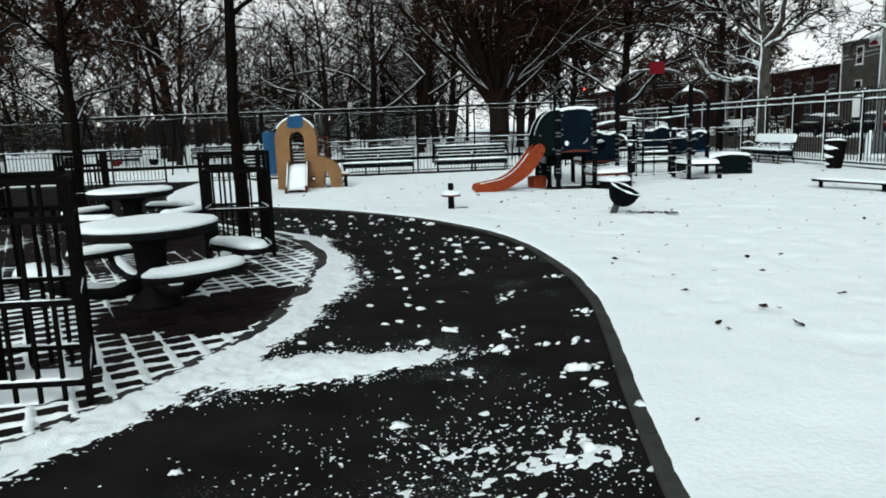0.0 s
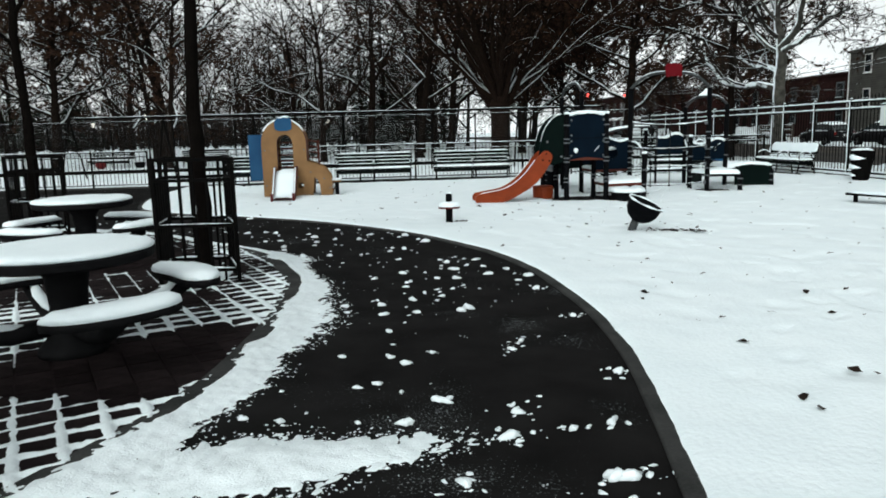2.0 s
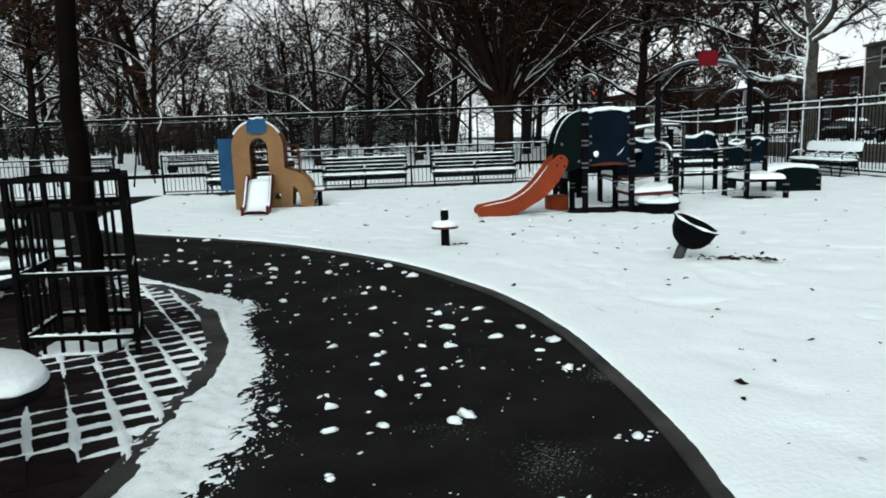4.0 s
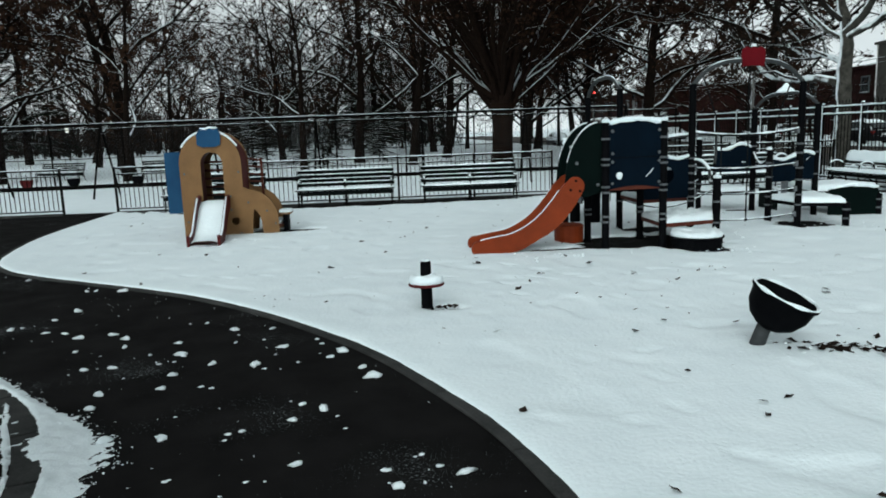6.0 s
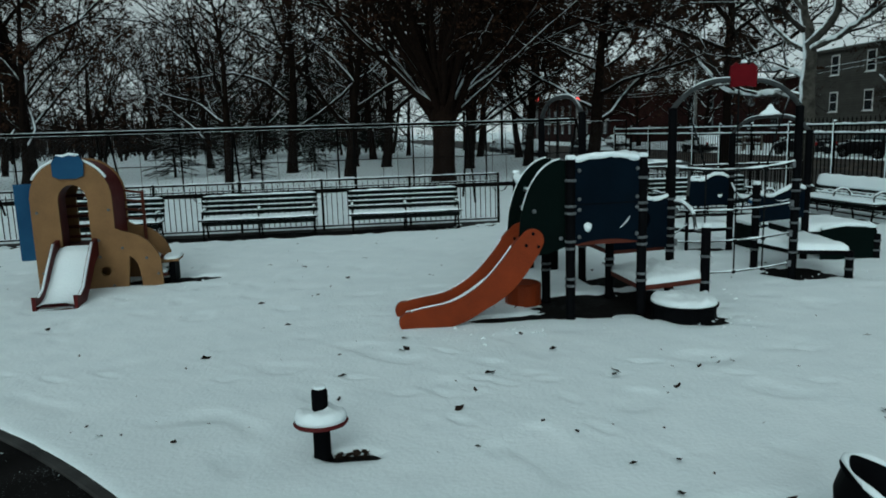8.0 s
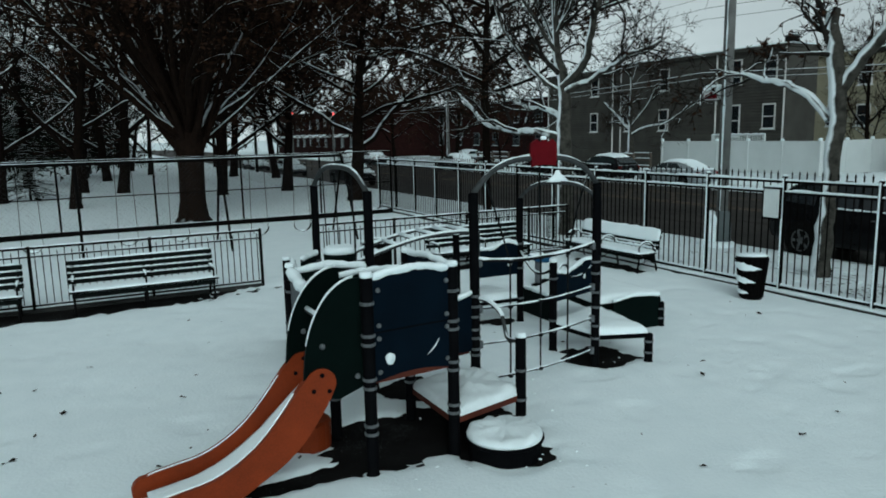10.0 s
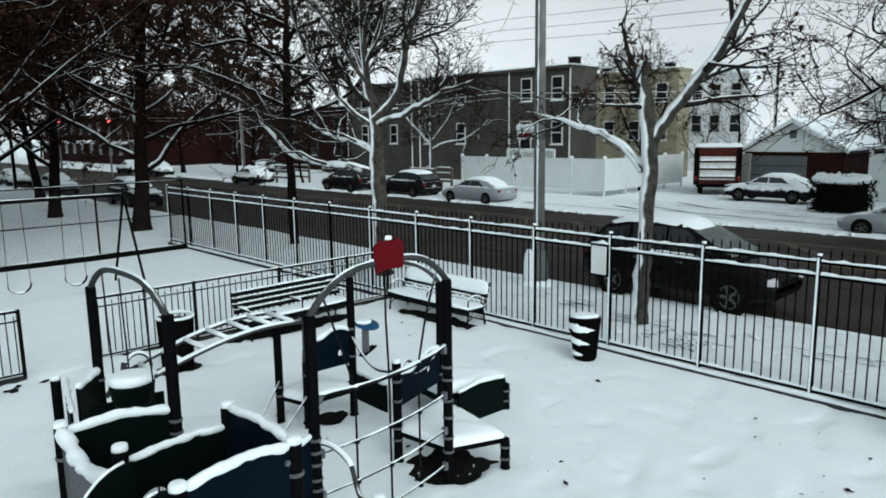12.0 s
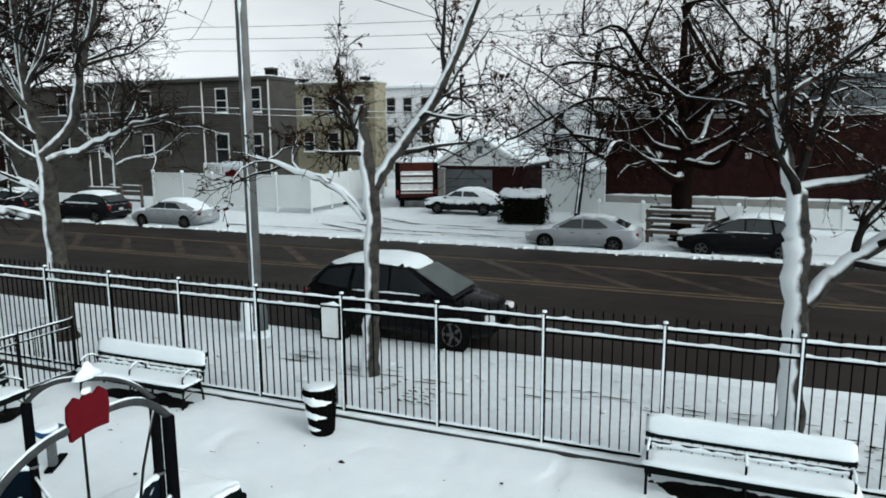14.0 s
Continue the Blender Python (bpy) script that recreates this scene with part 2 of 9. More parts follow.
WHITEWALL = material("white_house_wall", (0.74, 0.77, 0.79), 0.75, second=(0.66, 0.69, 0.71), scale=1.0, fine=25)
BRICK = material("dark_red_brick", (0.021, 0.0078, 0.0072), 0.9, second=(0.0115, 0.005, 0.0047), scale=2.0, fine=18, bump=0.5, island=0.25)
TRIM = material("white_trim", (0.62, 0.62, 0.60), 0.6, second=(0.5, 0.5, 0.49), scale=3, fine=40, bump=0.1, snow=0.8)
ROOF = material("roof_with_snow", (0.05, 0.05, 0.05), 0.8, second=(0.03, 0.03, 0.03), scale=2, fine=30, snow=0.3)
DARKGREY = material("grey_door", (0.10, 0.115, 0.12), 0.7, second=(0.08, 0.09, 0.095), scale=2, fine=30, bump=0.1)
CONCRETE = material("pale_concrete", (0.28, 0.28, 0.27), 0.85, second=(0.20, 0.20, 0.19), scale=2, fine=40, bump=0.3, snow=0.7)
POLE = material("grey_pole", (0.16, 0.163, 0.16), 0.8, second=(0.10, 0.10, 0.098), scale=3, fine=40, bump=0.3)
WOODPOLE = material("dark_wood_pole", (0.012, 0.011, 0.010), 0.9, second=(0.007, 0.006, 0.006), scale=3, fine=40, bump=0.6)
TIMBER = material("weathered_timber", (0.10, 0.085, 0.07), 0.85, second=(0.06, 0.05, 0.043), scale=3, fine=40, bump=0.4, snow=0.6)
TYRE = material("tyre_rubber", (0.004, 0.004, 0.004), 0.85, second=(0.008, 0.008, 0.008), scale=10, fine=90)
RIM = material("alloy_rim", (0.085, 0.088, 0.09), 0.5, second=(0.045, 0.047, 0.048), scale=10, fine=60, bump=0.05)
BODY_BLACK = material("black_car_paint", (0.0022, 0.0024, 0.003), 0.3, second=(0.0035, 0.0035, 0.004), scale=3, fine=70, bump=0.05, depth=0.002, gloss=0.08)
BODY_SILVER = material("silver_car_paint", (0.30, 0.33, 0.35), 0.35, metal=0.2, second=(0.24, 0.27, 0.285), scale=2, fine=50, bump=0.05, depth=0.002, snow=0.86)
BODY_DARK = material("dark_car_paint", (0.007, 0.0075, 0.009), 0.35, second=(0.011, 0.011, 0.012), scale=2, fine=50, bump=0.05, depth=0.002, snow=0.8)
BODY_SNOWED = material("snow_plastered_dark_paint", (0.007, 0.0075, 0.009), 0.4, second=(0.011, 0.011, 0.012), scale=2, fine=50, bump=0.05, depth=0.002, snow=0.1, spread=0.45)
TRUCK = material("orange_red_truck_paint", (0.060, 0.0125, 0.009), 0.6, second=(0.036, 0.009, 0.007), scale=2, fine=30)
GLASS = plain("dark_window_glass", (0.012, 0.015, 0.018), 0.08)
# the sky's reflection in the windscreen is put into this lighter base colour
GLASS_SCREEN = plain("windscreen_glass_painted_sky", (0.05, 0.068, 0.064), 0.1)
GLASS_PALE = plain("car_window_glass", (0.022, 0.03, 0.032), 0.12)
LAMPLENS = plain("pale_lens", (0.55, 0.57, 0.58), 0.2)
TAIL = plain("red_tail_lens", (0.14, 0.008, 0.008), 0.25)
REDLIGHT = plain("red_signal_lens", (0.4, 0.01, 0.01), 0.4, emit=(1.0, 0.06, 0.05), power=9.0)
DIMLIGHT = plain("white_lamp_globe", (0.8, 0.8, 0.75), 0.4, emit=(1.0, 0.9, 0.75), power=1.0)
SNOW_CABLE = material("snow_lined_cable", (0.010, 0.010, 0.011), 0.7, scale=3, fine=30, bump=0.05, snow=0.25)
CABLE = plain("black_cable", (0.008, 0.008, 0.009), 0.7)
MESHWIRE = plain("galvanised_wire", (0.03, 0.033, 0.034), 0.5, metal=0.4)
PLATE = plain("pale_plate", (0.4, 0.42, 0.42), 0.5)


# ---------------------------------------------------------------- mesh helpers
ROOT = {}


def thing(name, label, category, at=(0, 0, 0), rz=0.0, group="", kind="", local=True):
    """An Empty at the base of a thing. local: its parts are given round its own origin; otherwise in world places."""
    ob = new(name)
    ob.empty_display_size = 0.2
    m = pose(*at, 0, 0, rz)
    ob.matrix_basis = m
    ROOT[ob.name] = None if local else m.inverted()
    return tagged(ob, label, category, group, kind)


def smooth(me, on=True):
    me.polygons.foreach_set("use_smooth", [on] * len(me.polygons))


def link_mesh(name, me, mat, parent=None, label=""):
    ob = new(name, me)
    if mat is not None and not me.materials:
        me.materials.append(mat)
    if parent is not None:
        ob.parent = parent
        ROOT[ob.name] = ROOT.get(parent.name)
    if label:
        ob["label"] = label
    return ob


def part(name, bm, mat, parent=None, label="", soft=False):
    inv = ROOT.get(parent.name) if parent is not None else None
    if inv is not None:
        bm.transform(inv)
    bmesh.ops.recalc_face_normals(bm, faces=bm.faces)
    me = bpy.data.meshes.new(name)
    bm.to_mesh(me)
    bm.free()
    smooth(me, soft or "snow" in name)
    return link_mesh(name, me, mat, parent, label)


def solo(name, bm, mat, label, category, group="", kind="", at=None, soft=False):
    """A thing or a piece of the setting that is one mesh."""
    ob = part(name, bm, mat, None, "", soft)
    if at is not None:
        ob.matrix_basis = at
    return tagged(ob, label, category, group, kind)


def B():
    return bmesh.new()


def box(bm, c, s, rz=0.0, rx=0.0, ry=0.0, bevel=0.0):
    r = bmesh.ops.create_cube(bm, size=1, matrix=pose(*c, rx, ry, rz) @ Matrix.Diagonal((*s, 1)))
    if bevel:
        es = list({e for v in r["verts"] for e in v.link_edges})
        bmesh.ops.bevel(bm, geom=es, offset=bevel, segments=2, affect="EDGES", profile=0.6)
    return bm


def tube(bm, pts, radii, n=8, caps=True):
    """A round bar along points, with one radius or one a point."""
    pts = [Vector(p) for p in pts]
    if not isinstance(radii, (list, tuple)):
        radii = [radii] * len(pts)
    rings, ref = [], None
    for i, p in enumerate(pts):
        t = (pts[min(i + 1, len(pts) - 1)] - pts[max(i - 1, 0)])
        t = t.normalized() if t.length > 1e-9 else Vector((0, 0, 1))
        if ref is None:
            ref = Vector((1, 0, 0)) if abs(t.x) < 0.8 else Vector((0, 1, 0))
        u = (ref - t * ref.dot(t)).normalized()
        ref = u
        v = t.cross(u)
        rings.append([bm.verts.new(p + radii[i] * (math.cos(a) * u + math.sin(a) * v)) for a in (2 * math.pi * k / n for k in range(n))])
    for a, b in zip(rings, rings[1:]):
        for k in range(n):
            bm.faces.new((a[k], a[(k + 1) % n], b[(k + 1) % n], b[k]))
    if caps:
        bm.faces.new(rings[0][::-1])
        bm.faces.new(rings[-1])
    return bm


def lathe(bm, profile, n=24, m=None, sx=1.0, sy=1.0):
    """A turned body: profile of (radius, height) from the bottom to the top."""
    m = m or Matrix.Identity(4)
    rings = []
    for r, z in profile:
        if r < 1e-5:
            rings.append([bm.verts.new(m @ Vector((0, 0, z)))])
        else:
            rings.append([bm.verts.new(m @ Vector((sx * r * math.cos(2 * math.pi * k / n), sy * r * math.sin(2 * math.pi * k / n), z))) for k in range(n)])
    for a, b in zip(rings, rings[1:]):
        for k in range(n):
            if len(a) == 1 and len(b) == 1:
                continue
            if len(a) == 1:
                bm.faces.new((a[0], b[(k + 1) % n], b[k]))
            elif len(b) == 1:
                bm.faces.new((a[k], a[(k + 1) % n], b[0]))
            else:
                bm.faces.new((a[k], a[(k + 1) % n], b[(k + 1) % n], b[k]))
    for ring, flip in ((rings[0], True), (rings[-1], False)):
        if len(ring) > 2:
            bm.faces.new(ring[::-1] if flip else ring)
    return bm


def slab(bm, outline, thick, m=None, holes=()):
    """A plate: an outline in its own x and z, with holes, of a thickness along its own y."""
    m = m or Matrix.Identity(4)
    loops = [outline, *holes]
    for side in (-thick / 2, thick / 2):
        edges = []
        for loop in loops:
            vs = [bm.verts.new(m @ Vector((x, side, z))) for x, z in loop]
            edges += [bm.edges.new((vs[i], vs[(i + 1) % len(vs)])) for i in range(len(vs))]
            loop_store.append(vs)
        bmesh.ops.triangle_fill(bm, edges=edges, use_beauty=True)
    k = len(loops)
    front, back = loop_store[-2 * k:-k], loop_store[-k:]
    for a, b in zip(front, back):
        for i in range(len(a)):
            j = (i + 1) % len(a)
            bm.faces.new((a[i], a[j], b[j], b[i]))
    return bm


loop_store = []


def ease(a, b, x):
    t = min(max((x - a) / (b - a), 0.0), 1.0)
    return t * t * (3 - 2 * t)


def spline(pts, steps=8):
    """Points along a smooth curve through the given ones."""
    pts = [Vector(p) for p in pts]
    out = []
    for i in range(len(pts) - 1):
        p0, p1, p2, p3 = pts[max(i - 1, 0)], pts[i], pts[i + 1], pts[min(i + 2, len(pts) - 1)]
        for k in range(steps):
            t = k / steps
            out.append(0.5 * ((2 * p1) + (p2 - p0) * t + (2 * p0 - 5 * p1 + 4 * p2 - p3) * t * t + (3 * p1 - p0 - 3 * p2 + p3) * t ** 3))
    return out + [pts[-1]]


def snow_bar(bm, a, b, w, h, seed=0, step=0.12):
    """An uneven ridge of snow along the top of a bar from a to b."""
    rng = random.Random(seed)
    a, b = Vector(a), Vector(b)
    d = b - a
    n = max(2, int(d.length / step))
    side = Vector((-d.y, d.x, 0)).normalized()
    prev = None
    for i in range(n + 1):
        p = a + d * (i / n)
        k = 0.25 if i in (0, n) else rng.uniform(0.5, 1.2)
        ww = w * (0.6 if i in (0, n) else rng.uniform(0.9, 1.08))
        ring = [p + side * ww / 2, p + side * ww * 0.42 + Vector((0, 0, h * k * 0.7)), p + Vector((0, 0, h * k)), p - side * ww * 0.42 + Vector((0, 0, h * k * 0.7)), p - side * ww / 2]
        ring = [bm.verts.new(q) for q in ring]
        if prev:
            for j in range(4):
                bm.faces.new((prev[j], prev[j + 1], ring[j + 1], ring[j]))
            bm.faces.new((prev[4], prev[0], ring[0], ring[4]))
        else:
            bm.faces.new(ring[::-1])
        prev = ring
    bm.faces.new(prev)
    return bm


def snow_pad(bm, cx, cy, z, lx, ly, h, m=None, seed=0, n=14, power=4.0, droop=0.0, rough=0.0):
    """A rounded pad of snow over an area lx by ly; power 2: an ellipse, higher: nearer to a box."""
    m = m or Matrix.Identity(4)
    rng = random.Random(seed)
    ox, oy = rng.uniform(0, 50), rng.uniform(0, 50)
    rings = []
    for r, k in ((1.0, 0.0), (1.02, 0.35), (0.97, 0.72), (0.88, 0.92), (0.65, 1.0), (0.35, 1.03)):
        ring = []
        for i in range(n * 2):
            a = math.pi * i / n
            c, s = math.cos(a), math.sin(a)
            q = (abs(c) ** power + abs(s) ** power) ** (-1 / power)
            x, y = cx + lx / 2 * q * c * r, cy + ly / 2 * q * s * r
            w = noise.noise((x * 3 + ox, y * 3 + oy, 0.0))
            edge = 1 + 0.03 * w * (r > 0.9)
            ring.append(bm.verts.new(m @ Vector((cx + (x - cx) * edge, cy + (y - cy) * edge, z + h * k * (1 + 0.25 * w + rough * noise.noise((x * 13 + ox, y * 13 + oy, 3.0))) - (droop * h if k == 0 else 0)))))
        rings.append(ring)
    top = bm.verts.new(m @ Vector((cx, cy, z + h * 1.02)))
    for a, b in zip(rings, rings[1:]):
        for i in range(2 * n):
            bm.faces.new((a[i], a[(i + 1) % (2 * n)], b[(i + 1) % (2 * n)], b[i]))
    for i in range(2 * n):
        bm.faces.new((rings[-1][i], rings[-1][(i + 1) % (2 * n)], top))
    bm.faces.new(rings[0][::-1])
    return bm


# ---------------------------------------------------------------- ground, path and plaza
def along(table, y):
    """The x of a border at y, from a table of (y, x) rows, smoothly."""
    n = len(table)
    i = 0
    while i < n - 2 and y > table[i + 1][0]:
        i += 1

    def slope(k):
        a, b = table[max(k - 1, 0)], table[min(k + 1, n - 1)]
        return (b[1] - a[1]) / (b[0] - a[0])

    (y1, x1), (y2, x2) = table[i], table[i + 1]
    h = y2 - y1
    t = min(max((y - y1) / h, 0), 1)
    return (2 * t ** 3 - 3 * t * t + 1) * x1 + (t ** 3 - 2 * t * t + t) * h * slope(i) + (3 * t * t - 2 * t ** 3) * x2 + (t ** 3 - t * t) * h * slope(i + 1)


KERB_LINE = [(-16, 0.0), (-12, 0.1), (-9.0, 0.3), (-7.7, 0.46), (-6.5, 0.66), (-5.4, 0.87), (-4.4, 1.03), (-3.2, 1.10), (-2.0, 1.04), (-1.4, 0.98), (-0.7, 0.84), (0.0, 0.64), (0.75, 0.31), (1.6, -0.13),
             (2.4, -0.69), (3.3, -1.44), (4.15, -2.32), (4.8, -3.2), (5.4, -4.12), (6.1, -5.17), (6.6, -5.75), (7.46, -6.38), (9.4, -6.97), (11.2, -7.26), (14.6, -7.45), (16, -7.5)]
PLAZA_LINE = [(-12, -9.0), (-9, -5.0), (-7.6, -3.3), (-6.6, -2.5), (-5.3, -1.88), (-4.8, -1.72), (-4.4, -1.64), (-3.1, -1.53), (-2.3, -1.54), (-1.4, -1.60), (-0.65, -1.83), (-0.18, -1.99),
              (0.3, -2.23), (0.76, -2.52), (1.1, -2.82), (1.7, -3.42), (2.3, -3.95), (3.2, -5.0), (4.0, -6.6), (4.6, -9.0)]


def kerb_x(y):
    return along(KERB_LINE, y)


def plaza_x(y):
    return along(PLAZA_LINE, y)


def sheet(name, xs, ys, height, mat, label, category, kind="structure", keep=None):
    verts, faces = [], []
    nx = len(xs)
    for y in ys:
        for x in xs:
            verts.append((x, y, height(x, y)))
    for j in range(len(ys) - 1):
        for i in range(nx - 1):
            if keep is None or keep((xs[i] + xs[i + 1]) / 2, (ys[j] + ys[j + 1]) / 2):
                a = j * nx + i
                faces.append((a, a + 1, a + nx + 1, a + nx))
    me = bpy.data.meshes.new(name)
    me.from_pydata(verts, [], faces)
    smooth(me)
    return tagged(link_mesh(name, me, mat), label, category, "", kind)


def graded(edges):
    """Steps between (value, step) rows."""
    out = [edges[0][0]]
    for (a, s), (b, _) in zip(edges, edges[1:]):
        n = max(1, round((b - a) / s))
        out += [a + (b - a) * k / n for k in range(1, n + 1)]
    return out


# The wide snowy ground is lowered under the paved places and the road, which lie in it.
def ground_z(x, y):
    if 16.0 < x < 31.6:
        return -0.3
    if -16 < x < 12.6 and -20 < y < 15.6:
        return -0.06
    w = noise.noise((x * 0.25, y * 0.25, 3.0)) * 0.05 if y > 15.6 or x < -16 else 0.0
    swell = 0.35 * ease(30, 80, y) * ease(14, -10, x) if y > 30 else 0.0
    return w + swell - 0.005


gx = graded([(-900, 100), (-100, 12), (-40, 4), (-16.01, 0.01), (-16, 1), (12.59, 0.01), (12.6, 0.5), (15.99, 0.01), (16.0, 3), (31.59, 0.01), (31.6, 1.5), (60, 10), (100, 100), (900, 1)])
gy = graded([(-900, 100), (-100, 12), (-20.01, 0.01), (-20, 2), (15.6, 0.01), (15.61, 0.5), (30, 1.5), (60, 6), (120, 20), (200, 100), (900, 1)])
sheet("ground", gx, gy, ground_z, SNOW, "flat snow-covered ground reaching the horizon", "ground")

bm = B()
box(bm, (-1.7, -2.0, -0.03), (28.3, 35, 0.06))
solo("path", bm, RUBBER, "dark wet asphalt playground path with patches of snow", "path", kind="structure")


# bare ground under things; the strip along the slide stands in for its shadow
BARE = [(-1.2, 14.7, 6.2, 0.72), (9.2, 14.6, 1.9, 0.45), (11.75, 12.95, 0.35, 1.5), (11.8, 2.55, 0.35, 1.45), (3.5, 6.7, 0.85, 0.75), (4.35, 6.6, 0.85, 0.9), (2.6, 6.3, 0.75, 0.18), (4.5, 5.85, 0.45, 0.4),
        (7.1, 7.75, 0.55, 0.6), (6.85, 10.05, 0.40, 0.28), (4.3, 7.9, 0.45, 0.5), (-2.3, 9.9, 0.9, 0.4), (0.5, 3.0, 0.22, 0.09), (-3.9, 14.8, 3.4, 0.5), (6.3, 13.8, 0.5, 0.4)]


def bare_or_shaded(x, y):
    """How far the snow opens to dark asphalt, for bare ground and for shade."""
    n = 0.24 * noise.noise((x * 2.3, y * 2.3, 7)) + 0.26 * noise.noise((x * 6, y * 6, 7))
    return max(1.0 - math.hypot((x - cx) / rx, (y - cy) / ry) for cx, cy, rx, ry in BARE) + n


# half-filled footprints that wander over the play surface
def foot_trails():
    rng = random.Random(52)
    cells = {}
    for x, y, way, count in ((2.2, -8.5, 72, 26), (4.2, -6.5, 100, 22), (1.6, -5.0, 48, 18), (6.5, -4.0, 130, 22), (2.0, 1.2, 20, 12), (5.6, 3.4, 165, 16), (1.0, 4.0, 8, 12), (8.5, 6.2, 110, 14), (3.4, -2.6, 82, 18), (-3.5, 7.6, 25, 10), (7.2, 4.6, 60, 14)):
        side = 1
        for k in range(count):
            a = radians(way)
            px, py = x - side * 0.10 * math.sin(a) + rng.gauss(0, 0.05), y + side * 0.10 * math.cos(a) + rng.gauss(0, 0.05)
            if rng.random() < 0.75:
                mark = (px, py, a + rng.gauss(0, 0.25), rng.uniform(0.5, 1.0))
                for i in (-1, 0, 1):
                    for j in (-1, 0, 1):
                        cells.setdefault((int(px // 0.4) + i, int(py // 0.4) + j), []).append(mark)
            x, y, way, side = x + 0.58 * math.cos(a), y + 0.58 * math.sin(a), way + rng.gauss(0, 5), -side
    return cells


TRAILS = foot_trails()


def trodden(x, y):
    """The depth of a footprint at a place, with a slight rim round it."""
    out = 0.0
    for px, py, a, deep in TRAILS.get((int(x // 0.4), int(y // 0.4)), ()):
        u, v = (x - px) * math.cos(a) + (y - py) * math.sin(a), (y - py) * math.cos(a) - (x - px) * math.sin(a)
        r = math.hypot(u / 0.145, v / 0.065)
        out += deep * (0.022 * ease(1.0, 0.55, r) - 0.006 * ease(0.95, 1.15, r) * ease(1.7, 1.2, r))
    return out


# the thick snow over the play surface, with a rounded lip along the kerb
def play_snow():
    ys = graded([(-18, 0.5), (-9, 0.05), (8.6, 0.085), (15.6, 1)])
    cols = [0.0, 0.012, 0.03, 0.06, 0.11] + graded([(0.16, 0.052), (6.5, 0.12), (20.4, 1)])
    verts, faces = [], []
    for y in ys:
        x0 = kerb_x(y) + 0.012 * noise.noise((y * 2.2, 5.0, 0)) + 0.008 * noise.noise((y * 9, 2.0, 0))
        for k, d in enumerate(cols):
            x = min(x0 + d, 12.62)
            lip = (-0.03, 0.012, 0.026, 0.036, 0.041)[k] if k < 5 else 0.042
            z = lip + (0.016 * noise.noise((x * 0.7, y * 0.7, 0)) + 0.006 * noise.noise((x * 3.1, y * 3.1, 4)) + 0.003 * noise.noise((x * 9, y * 9, 4))) * min(1, d * 4)
            z -= 0.022 * ease(0.22, 0.5, noise.noise((x * 1.9, y * 1.9, 11))) * ease(0.3, 1.0, d)
            z -= trodden(x, y) * ease(0.1, 0.4, d)
            z -= 0.075 * ease(0.0, 0.35, bare_or_shaded(x, y))
            verts.append((x, y, z))
    n = len(cols)
    for j in range(len(ys) - 1):
        for i in range(n - 1):
            a = j * n + i
            if verts[a + 1][0] - verts[a][0] > 1e-6 or verts[a + n + 1][0] - verts[a + n][0] > 1e-6:
                faces.append((a, a + 1, a + n + 1, a + n))
    me = bpy.data.meshes.new("snow_cover")
    me.from_pydata(verts, [], faces)
    smooth(me)
    tagged(link_mesh("snow_cover", me, SNOW), "even white snow lying over the play surface", "snow", kind="structure")


play_snow()

# kerb stones along the play surface and flush edging round the paved circle
kerb = thing("kerb", "low grey concrete edging between path and snow", "kerb", kind="structure")
ys = graded([(-12, 1.0), (7.5, 1.0), (14, 1)])
for ya, yb in zip(ys, ys[1:]):
    bm = B()
    prev = None
    for k in range(7):
        y = ya + 0.004 + (yb - ya - 0.008) * k / 6
        x = kerb_x(y)
        dx = (kerb_x(y + 0.05) - kerb_x(y - 0.05)) / 0.1
        nrm = Vector((-1, dx, 0)).normalized()
        p = Vector((x, y, 0))
        ring = [bm.verts.new(q) for q in (p - nrm * 0.06 + Vector((0, 0, 0.022)), p + nrm * 0.055 + Vector((0, 0, 0.022)), p + nrm * 0.065 + Vector((0, 0, 0.012)), p + nrm * 0.065 + Vector((0, 0, -0.03)), p - nrm * 0.06 + Vector((0, 0, -0.03)))]
        if prev:
            for j in range(5):
                bm.faces.new((prev[j], prev[(j + 1) % 5], ring[(j + 1) % 5], ring[j]))
        else:
            bm.faces.new(ring[::-1])
        prev = ring
    bm.faces.new(prev)
    part("kerb_stone", bm, KERB, kerb)

edging = thing("plaza_edging", "curved grey concrete edging half buried in snow", "kerb", kind="structure")
ys = graded([(-7.4, 0.7), (3.2, 1)])
for ya, yb in zip(ys, ys[1:]):
    bm = B()
    prev = None
    for k in range(6):
        y = ya + 0.012 + (yb - ya - 0.024) * k / 5
        x = plaza_x(y)
        dx = (plaza_x(y + 0.05) - plaza_x(y - 0.05)) / 0.1
        nrm = Vector((-1, dx, 0)).normalized()
        p = Vector((x, y, 0))
        ring = [bm.verts.new(q) for q in (p + Vector((0, 0, 0.022)), p + nrm * 0.17 + Vector((0, 0, 0.022)), p + nrm * 0.18 + Vector((0, 0, -0.03)), p + Vector((0, 0, -0.03)))]
        if prev:
            for j in range(4):
                bm.faces.new((prev[j], prev[(j + 1) % 4], ring[(j + 1) % 4], ring[j]))
        else:
            bm.faces.new(ring[::-1])
        prev = ring
    bm.faces.new(prev)
    part("edging_stone", bm, KERB, edging)


